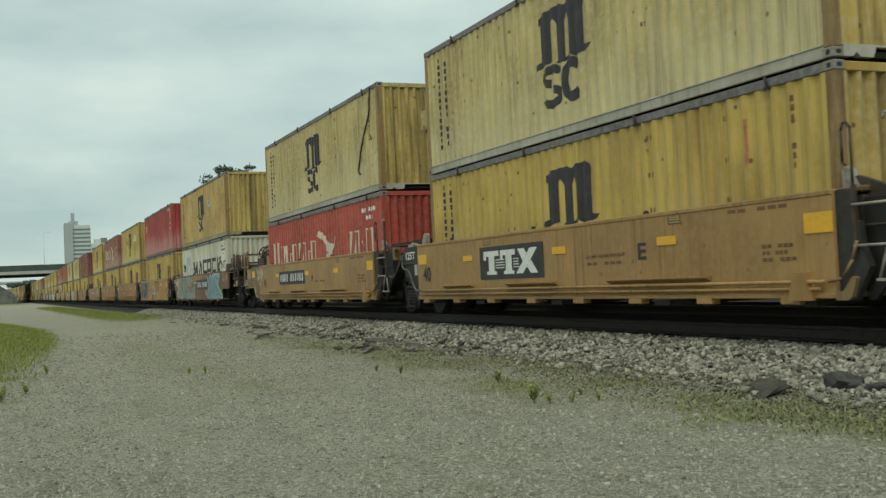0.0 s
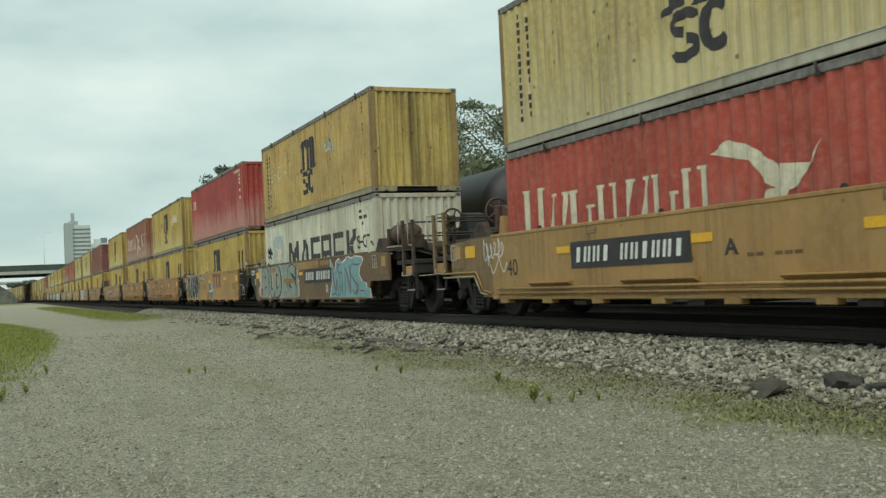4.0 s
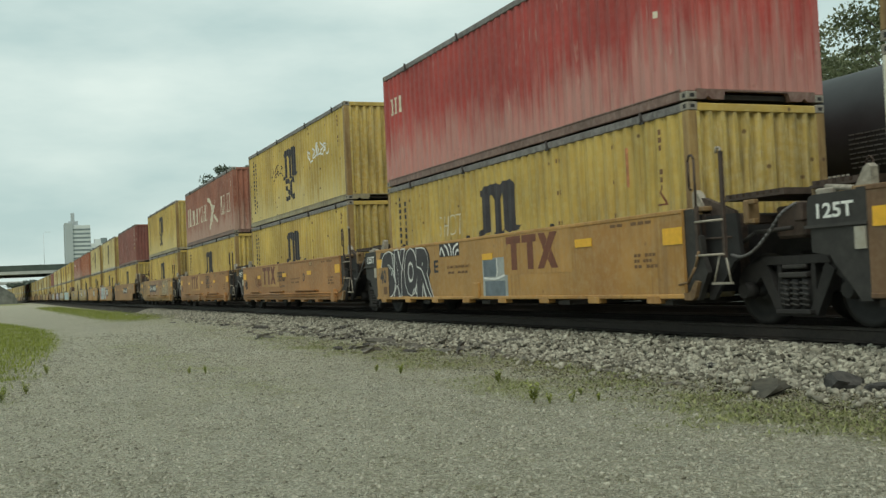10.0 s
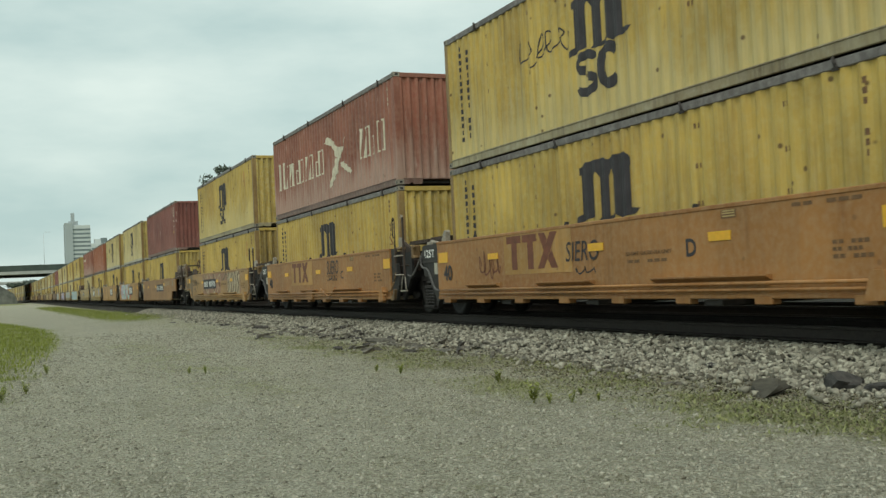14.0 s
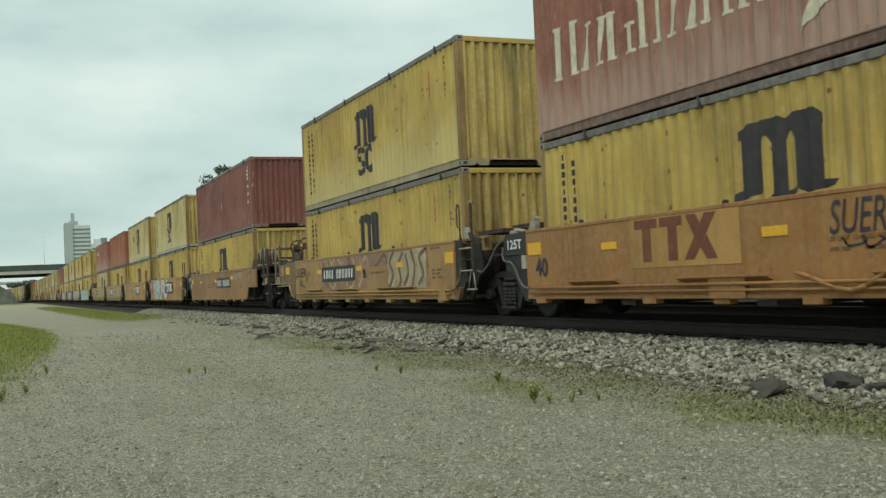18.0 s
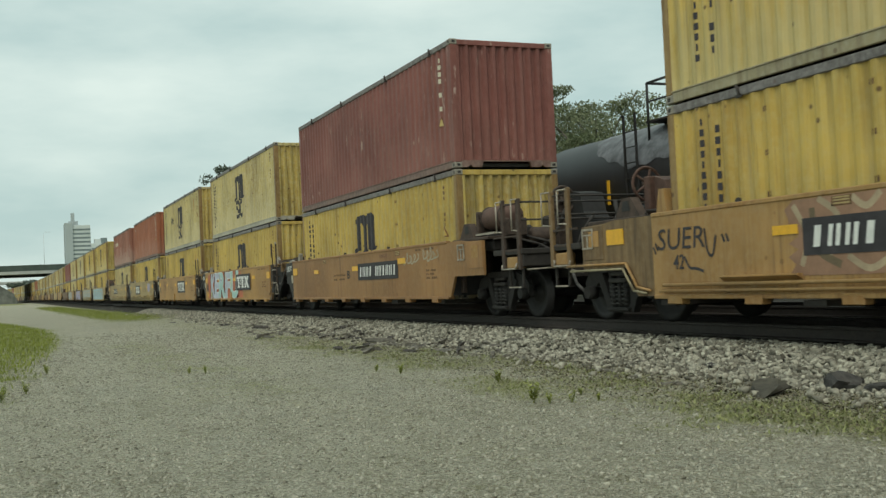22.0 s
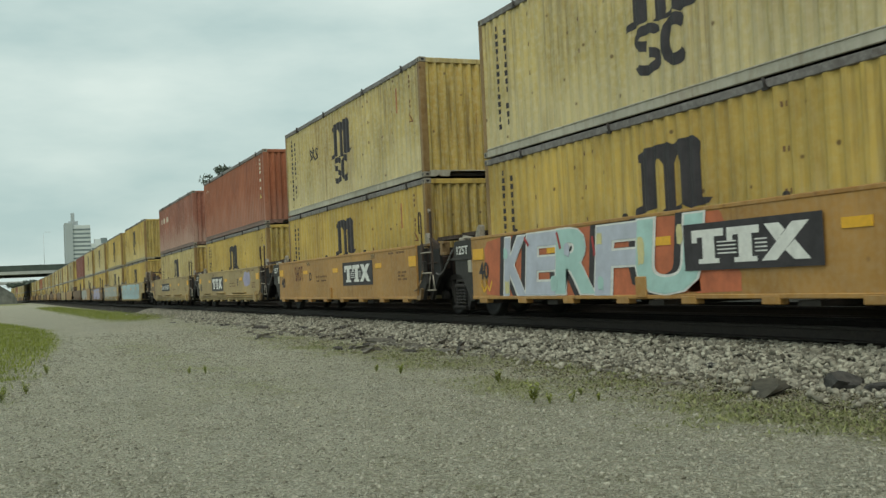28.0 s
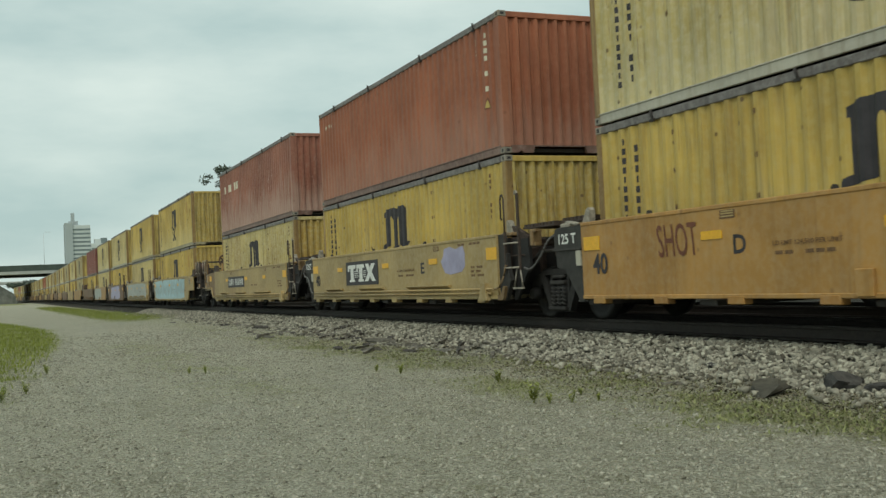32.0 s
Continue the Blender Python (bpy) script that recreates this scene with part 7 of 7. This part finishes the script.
def tank_shell(s, y0, y1, r=TANK_R):
    head = 0.75
    prof = []
    for i in range(8):
        a = math.pi / 2 * i / 8
        prof.append((y0 + head - head * math.cos(a), max(0.02, r * math.sin(a))))
    prof += [(y0 + head, r), (y1 - head, r)]
    for i in range(7, -1, -1):
        a = math.pi / 2 * i / 8
        prof.append((y1 - head + head * math.cos(a), max(0.02, r * math.sin(a))))
    s.lathe(prof, 1, (0, 0, TANK_Z), 40)


def tank_car(y0, y1, dressed):
    c = thing("tank_car", "black cylindrical railway tank car standing on the siding", "tank car", "tank cars on the siding")
    c.matrix_world = pose(TRACK2_X, 0, 0)
    sh = Shape()
    tank_shell(sh, y0, y1)
    part("tank", sh, TANKBLACK, c, "scuffed black steel tank")
    mid = (y0 + y1) / 2
    part("centre_sill", Shape().box(-0.35, 0.35, y0 - 0.3, y1 + 0.3, 0.75, 1.2, 0.03), BLACKSTEEL, c)
    for y in (y0 + 0.6, y1 - 0.6):
        part("saddle", Shape().prism([(-1.2, 1.0), (1.2, 1.0), (1.35, 2.2), (-1.35, 2.2)], y - 0.3, y + 0.3, 1), BLACKSTEEL, c)
        part("end_platform", Shape().box(-1.4, 1.4, y - 0.5, y + 0.5, 1.14, 1.22, 0.01), DARKSTEEL, c)
    for y in (y0 + 1.6, y1 - 1.6):
        truck(c, y, False)
    if not dressed:
        return c
    # scuffed grey spill beside the hatch
    s, n, v = Shape(), 26, []
    rows = 36
    for k in range(rows):
        y = 15.5 + 5.9 * k / (rows - 1)
        a0 = 16 + 50 * (abs(y - 18.6) / 3.1) ** 2.2 + 9 * noise.noise(Vector((y * 1.9, 0, 4)))
        for i in range(n):
            a = radians(a0 + (98 - a0) * i / (n - 1))
            v.append((-(TANK_R + 0.014) * math.cos(a), y + 0.1 * noise.noise(Vector((i * 0.6, y, 0))), TANK_Z + (TANK_R + 0.014) * math.sin(a)))
    s.add(v, [(k * n + i, k * n + i + 1, (k + 1) * n + i + 1, (k + 1) * n + i) for k in range(rows - 1) for i in range(n - 1)], True)
    part("scuffed_patch", s, TANKGREY, c, "grey scuffed streak down the tank")
    hy = 17.3
    part("hatch", Shape().lathe([(4.0, 0.47), (4.66, 0.47), (4.68, 0.5), (4.74, 0.5), (4.76, 0.43)], 2, (0.05, hy, 0), 24), GREYPLATE, c, "round dark hatch housing")
    part("hatch_box", Shape().box(-0.3, 0.3, hy + 0.5, hy + 0.95, 3.95, 4.7, 0.03), BLACKSTEEL, c)
    part("walkway", Shape().box(-1.1, -0.55, 16.3, 18.9, 4.0, 4.04), DARKSTEEL, c)
    part("walkway", Shape().box(0.55, 1.1, 16.3, 18.9, 4.0, 4.04), DARKSTEEL, c)
    for x in (-1.1, 1.1):
        for y in (16.4, 17.6, 18.8):
            part("rail_post", Shape().rod((x, y, 3.6), (x, y, 4.86), 0.03, 6), BLACKSTEEL, c)
        part("guard_rail", Shape().rod((x, 16.4, 4.86), (x, 18.8, 4.86), 0.03, 6), BLACKSTEEL, c)
        part("guard_rail", Shape().rod((x, 16.4, 4.45), (x, 18.8, 4.45), 0.02, 6), BLACKSTEEL, c)
    for y in (16.4, 18.8):
        part("guard_rail", Shape().rod((-1.1, y, 4.86), (1.1, y, 4.86), 0.03, 6), BLACKSTEEL, c)
    part("yellow_placard", Shape().box(-1.5, -1.47, 14.22, 14.85, 2.16, 2.70, 0.004), REFLECT, c, "yellow placard with dark print bars")
    for z in (2.58, 2.48, 2.38, 2.28):
        part("placard_print", Shape().box(-1.505, -1.5, 14.32, 14.75, z, z + 0.05), INK, c)
    part("yellow_stripe", Shape().box(-1.50, -1.47, 14.06, 14.17, 2.3, 2.88, 0.004), REFLECT, c, "yellow vertical stripe")
    r = random.Random(3)
    for i in range(8):
        a = radians(6 - i * 3.0)
        x, z = -(TANK_R + 0.008) * math.cos(a), TANK_Z + (TANK_R + 0.008) * math.sin(a)
        s2 = Shape()
        y = 12.72
        while y > 11.3:
            w = r.uniform(0.06, 0.22)
            s2.box(x - 0.003, x + 0.012, y - w, y, z, z + 0.02)
            y -= w + 0.04
        part("stencil", s2, STEELHOSE, c)["kind"] = "stuff"
    s2 = Shape()
    for i in range(11):
        if i not in (5,):
            y, a = 13.9 - i * 0.1, radians(-19)
            s2.box(-(TANK_R + 0.01) * math.cos(a), -(TANK_R - 0.01) * math.cos(a), y - 0.075, y, TANK_Z + TANK_R * math.sin(a), TANK_Z + TANK_R * math.sin(a) + 0.11)
    part("stencil", s2, WHITEMARK, c)["kind"] = "stuff"
    part("yellow_stripe", Shape().box(-1.49, -1.46, 19.9, 20.0, 2.3, 2.85, 0.004), REFLECT, c, "yellow vertical stripe")
    lad = part("ladder", Shape().box(-1.52, -1.48, 18.7, 18.75, 0.9, 4.2).box(-1.52, -1.48, 19.15, 19.2, 0.9, 4.2), BLACKSTEEL, c)
    for i in range(9):
        part("rung", Shape().rod((-1.5, 18.72, 1.1 + 0.34 * i), (-1.5, 19.18, 1.1 + 0.34 * i), 0.014, 5), BLACKSTEEL, lad)
    bars = Shape()
    for i in range(10):
        if i == 3:
            continue
        y = 22.9 - i * 0.18
        bars.box(-TANK_R - 0.012 + 0.01, -TANK_R + 0.03, y - 0.13, y, 2.28, 2.5)
    part("number_mark", bars, WHITEMARK, c, "white number bars on the tank")
    return c


tank_car(10.5, 24.4, True)
tank_car(26.2, 40.1, False)


# ---- trees ----
def leaf_material(name, lo, hi):
    m, nt, b = nodes_of(name)
    geo = nt.nodes.new("ShaderNodeNewGeometry")
    v = object_coords(nt)
    n = tex(nt, "ShaderNodeTexNoise", 0.5, v, 3)
    col = mixc(nt, geo.outputs["Random Per Island"], lo, hi)
    col = mixc(nt, math_node(nt, "MULTIPLY", ramp(nt, n.outputs["Fac"], 0.4, 0.65), 0.45), col, tuple(c * 0.55 for c in lo))
    nt.links.new(col, b.inputs["Base Color"])
    b.inputs["Roughness"].default_value = 0.6
    b.inputs["Specular IOR Level"].default_value = 0.3
    tr = nt.nodes.new("ShaderNodeBsdfTranslucent")
    nt.links.new(col, tr.inputs["Color"])
    mx = nt.nodes.new("ShaderNodeMixShader")
    mx.inputs[0].default_value = 0.3
    out = [q for q in nt.nodes if q.type == "OUTPUT_MATERIAL"][0]
    nt.links.new(b.outputs["BSDF"], mx.inputs[1])
    nt.links.new(tr.outputs["BSDF"], mx.inputs[2])
    nt.links.new(mx.outputs[0], out.inputs["Surface"])
    return m


LEAF = leaf_material("green_leaves", (0.12, 0.14, 0.075), (0.26, 0.28, 0.165))
LEAF_DARK = leaf_material("dark_green_leaves", (0.08, 0.10, 0.048), (0.19, 0.215, 0.11))
# far leaves paler and greyer: distance haze put into their colour
LEAF_FAR = leaf_material("hazy_far_leaves", (0.10, 0.125, 0.10), (0.17, 0.20, 0.155))
BARK = plain("grey_brown_bark", (0.09, 0.075, 0.06), 0.9, 0.0, 6, 0.4, 0.6)


def tree(x, y, height, spread, seed, leaves=2600, leaf=0.34, material=None, base=0.3, label="leafy green broadleaf tree behind the tracks"):
    """A tapered trunk, forking limbs, and a crown of many small leaf clumps with gaps."""
    r = np.random.default_rng(seed)
    root = thing("tree", label, "tree", "trees behind the tracks")
    z0 = ground_height(x, y) - 0.05
    root.matrix_world = pose(x, y, z0, 0, 0, float(r.random() * 360))
    wood, tips = Shape(), []
    top = Vector((r.normal() * 0.3, r.normal() * 0.3, height * 0.62))
    wood.rod((0, 0, 0), top * 0.5, height * 0.022, 9, height * 0.016)
    wood.rod(top * 0.5, top, height * 0.016, 8, height * 0.009)
    part("trunk", wood, BARK, root)
    n, far_wood = 11, Shape()
    for i in range(n):
        a = 6.283 * i / n + r.normal() * 0.3
        h = base + (0.6 - base) * (i % 4) / 3 + r.random() * 0.08
        p = top * min(1.0, h / 0.62)
        reach = spread * (0.55 + 0.5 * r.random())
        q = Vector((math.cos(a) * reach, math.sin(a) * reach, height * (h + 0.14 + 0.3 * r.random())))
        q.z = min(q.z, height * 0.96)
        m = p.lerp(q, 0.5) + Vector((0, 0, height * 0.03))
        lb = Shape().rod(p, m, height * 0.008, 6, height * 0.005).rod(m, q, height * 0.005, 6, height * 0.002)
        if y < 200:
            part("limb", lb, BARK, root)
        else:
            far_wood.add(lb.v, lb.f)
        tips += [q, m.lerp(q, 0.5), q + Vector((r.normal(), r.normal(), r.normal())) * spread * 0.22]
    if far_wood.v:
        part("limbs", far_wood, BARK, root)["kind"] = "stuff"
    tips.append(Vector((0, 0, height * 0.9)))
    tips.append(Vector((r.normal() * spread * 0.3, r.normal() * spread * 0.3, height * 0.95)))
    # leaves gather in clumps round the limb ends
    per = leaves // len(tips)
    cs = np.array([tuple(t) for t in tips])
    c = np.repeat(cs, per, 0)
    d = r.normal(size=c.shape)
    d /= np.linalg.norm(d, axis=1, keepdims=True)
    rad = (0.2 + 0.8 * r.random((len(c), 1)) ** 0.5) * spread * 0.30 * np.repeat(0.6 + 0.7 * r.random((len(cs), 1)), per, 0)
    c = c + d * rad * np.array([1, 1, 0.8])
    c[:, 2] = np.where(c[:, 2] > height * 0.9, height * 0.9 + (c[:, 2] - height * 0.9) * 0.4, c[:, 2])
    u = r.normal(size=c.shape)
    u /= np.linalg.norm(u, axis=1, keepdims=True)
    w = np.cross(u, r.normal(size=c.shape))
    w /= np.linalg.norm(w, axis=1, keepdims=True)
    size = leaf * (0.5 + 0.8 * r.random((len(c), 1)))
    v = np.stack([c - u * size, c + w * size * 0.55, c + u * size, c - w * size * 0.55], 1).reshape(-1, 3)
    me = bpy.data.meshes.new("crown")
    me.from_pydata(v.tolist(), [], (np.arange(len(c))[:, None] * 4 + np.arange(4)).tolist())
    me.materials.append(material or LEAF)
    cr = new("crown", me)
    cr.parent = root
    return root


for i, (x, y, h, sp) in enumerate([(39, 33, 13.3, 5.0), (38, 41, 12.6, 4.0), (40, 48.5, 12.3, 4.4), (36, 55, 10.2, 3.8), (38, 62, 13.5, 5.0), (37, 70, 15.0, 5.2), (40, 79, 15.0, 5.4), (36, 87, 15.5, 5.0), (39, 97, 16.0, 5.5), (38, 25, 12.0, 4.8), (46, 44, 13.0, 4.6), (46, 60, 13.0, 5.0), (45, 72, 15.5, 6)]):
    tree(x, y, h * 1.04, sp, 200 + i, 11000, 0.115, LEAF if i % 3 else LEAF_DARK)
tree(32.0, 150, 20.4, 4.4, 260, 3600, 0.22, LEAF_FAR, 0.45, "tall sparse tree far behind the train")
for i, (x, y) in enumerate([(28, 33), (29, 45), (27, 57), (30, 68), (29, 80), (31, 92), (28, 104)]):
    tree(x, y, 6.5 + (i % 3), 3.6, 300 + i, 2200, 0.3, LEAF_DARK if i % 2 else LEAF, 0.15, "low bushy green tree behind the siding")


# ---- the road bridges, the tower and what stands far off ----
BANKSTONE = plain("grey_stone_bank", (0.17, 0.175, 0.155), 0.9, 0.0, 0.8, 0.4)


def bridge(y0, y1, x0, x1, under, deck, fence, piers, label):
    b = thing("road_bridge", label, "bridge", "road bridges over the tracks")
    part("deck", Shape().box(x0, x1, y0, y1, under, deck, 0.05), CONCRETE, b)
    if fence:
        part("parapet", Shape().box(x0, x1, y0 - 0.05, y0 + 0.25, deck, fence, 0.03), GIRDER, b, "dark green steel parapet")
        part("parapet", Shape().box(x0, x1, y1 - 0.25, y1 + 0.05, deck, fence, 0.03), GIRDER, b, "dark green steel parapet")
        for i in range(int((x1 - x0) / 8)):
            part("fence_post", Shape().box(x0 + 8 * i, x0 + 8 * i + 0.2, y0 - 0.1, y0 - 0.05, deck, fence + 0.15), GIRDER, b)
    for x in piers:
        part("pier", Shape().box(x - 0.7, x + 0.7, y0 + 1.0, y1 - 1.0, GROUND_Z - 0.5, under, 0.05), CONCRETE, b)
    return b


bridge(344, 396, -70, 80, 8.5, 9.5, 11.3, (-14, 30, 60), "concrete road bridge with a dark green parapet over the tracks")
bridge(640, 655, -120, 120, 9.6, 11.2, 0, (-30, 40), "pale concrete road bridge far down the line")
ab = tagged(new("retaining_wall", Shape().prism([(-70, -1), (3.5, -1), (2.2, 2.6), (-2.5, 5.8), (-13, 8.5), (-70, 8.5)], 347, 392, 1).mesh("retaining_wall", BANKSTONE)), "sloping concrete bank under the road bridge", "wall")

tw = thing("office_tower", "pale high-rise office tower with dark window bands", "tower")
tw.matrix_world = pose(46, 900, GROUND_Z)
part("core", Shape().box(0, 6.2, 0, 22, 0, 62.5, 0.2), TOWERGREY, tw, "grey blank service core")
part("office_floors", Shape().box(6.2, 20, 1.5, 22, 0, 60.5, 0.2), TOWERWHITE, tw)
for i in range(16):
    z = 5 + 3.4 * i
    part("window_band", Shape().box(6.25, 19.9, 1.35, 1.5, z, z + 1.55), TOWERGLASS, tw)
part("roof_house", Shape().box(3.4, 10.5, 4, 14, 60.5, 64, 0.1), TOWERGREY, tw)
part("mast", Shape().box(5.2, 8.0, 6, 8.5, 62, 71.0, 0.2), TOWERGREY, tw, "square grey roof mast")

bl = thing("low_tower", "low pale office block with a dark roof box", "building")
bl.matrix_world = pose(66, 900, GROUND_Z)
part("walls", Shape().box(0, 13, 0, 20, 0, 45, 0.2), TOWERWHITE, bl)
for i in range(5):
    part("window_band", Shape().box(0.5, 12.5, -0.15, 0.0, 25 + 3.6 * i, 26.8 + 3.6 * i), TOWERGLASS, bl)
part("roof_box", Shape().box(8, 13, 2, 10, 44.9, 49.5, 0.1), TOWERGLASS, bl)
part("roof_screen", Shape().box(3, 8, 2, 10, 44.9, 48.5, 0.1), TOWERWHITE, bl)

lp = thing("street_lamp", "tall thin grey street lamp on the road bridge", "street lamp")
lp.matrix_world = pose(11.6, 355, 9.5)
part("mast", Shape().rod((0, 0, 0), (0, 0, 12.0), 0.09, 8, 0.05), TOWERWHITE, lp)
part("arm", Shape().tube([(0, 0, 12.0), (0.6, 0, 12.5), (1.6, 0, 12.6)], 0.04), TOWERWHITE, lp)
part("lantern", Shape().box(1.5, 2.3, -0.15, 0.15, 12.5, 12.65, 0.03), TOWERWHITE, lp)

for i, (x, y, h, sp) in enumerate([(-9, 480, 9.5, 9), (6, 530, 9.0, 8), (14, 535, 10.0, 8), (22, 530, 9.8, 8), (-22, 490, 10.5, 9), (32, 530, 10.5, 9), (-36, 470, 10.0, 8)]):
    tree(x, y, h, sp * 0.7, 400 + i, 900, 0.7, LEAF_FAR, 0.58, "far dark green tree beyond the road bridge")
for i in range(9):
    tree(-40 - 14 * i, 300 + 18 * (i % 3), 9 + (i % 4), 6, 430 + i, 900, 0.8, LEAF_FAR, 0.15, "far dark green tree beyond the yard")


# ---- broken sleepers and litter on the shoulder ----
def old_timber(x, y, length, turn, seed):
    r = random.Random(seed)
    s = Shape()
    w, h = r.uniform(0.018, 0.06), r.uniform(0.02, 0.075)
    pts = [(-w, 0), (w * 0.9, r.uniform(0, 0.02)), (w, h), (-w * 0.8, h * r.uniform(0.7, 1.1))]
    n = 6
    v = []
    for i in range(n):
        y_ = length * (i / (n - 1) - 0.5)
        k = 1.0 if 0 < i < n - 1 else r.uniform(0.3, 0.7)
        for p, q in pts:
            v.append((p * k + r.uniform(-0.015, 0.015), y_ + r.uniform(-0.03, 0.03), q * k + r.uniform(-0.008, 0.008)))
    f = [(i * 4 + j, i * 4 + (j + 1) % 4, (i + 1) * 4 + (j + 1) % 4, (i + 1) * 4 + j) for i in range(n - 1) for j in range(4)] + [(3, 2, 1, 0), (4 * n - 4, 4 * n - 3, 4 * n - 2, 4 * n - 1)]
    s.add(v, f)
    ob = tagged(new("old_timber", s.mesh("old_timber", OLDWOOD if seed % 3 else WOOD)), "broken dark piece of old wooden sleeper", "timber", "broken sleepers beside the track")
    ob.matrix_world = pose(x, y, ground_height(x, y) + 0.0, r.uniform(-3, 3), 0, turn)


_r = random.Random(12)
# they lie in a long litter at the foot of the ballast
for y0, y1, n in ((16.0, 20.5, 44), (20.5, 26.0, 38), (26.0, 34.0, 36), (34.0, 46.0, 24), (9.5, 16.0, 18)):
    for _ in range(n):
        y = _r.uniform(y0, y1)
        old_timber(7.45 + _r.gauss(0, 0.34) - 0.02 * max(0, 18 - y), y, _r.uniform(0.2, 0.9) * (0.6 if y < 16 else 1.0), _r.gauss(-8, 30), _r.randint(0, 9999))
for y0, y1, n in ((17.0, 20.0, 9), (26.0, 30.0, 7)):
    for _ in range(n):
        old_timber(6.4 + _r.gauss(0, 0.25), _r.uniform(y0, y1), _r.uniform(0.3, 0.7), _r.gauss(-8, 35), _r.randint(0, 9999))


# ---- what moves ----
def motions():
    """The whole train rolls past along the track; its wheels turn under it."""
    for k in range(UNITS):
        step = 1.0 if k < 14 else 2.0
        times = [i * step for i in range(int(32 / step) + 1)]
        for ob, z in ((cars[k], 0.0), (lowers[k], LOW_Z), (uppers[k], HIGH_Z)):
            walk(ob, [(t, on_track(STARTS[k] - gone(t), z)) for t in times])
    for n, w in enumerate(SPUN):
        x, y, z = w.location
        walk(w, [(i * 0.1, pose(x, y, z, math.degrees(gone(i * 0.1) / 0.458) + 37 * n)) for i in range(321)])


motions()
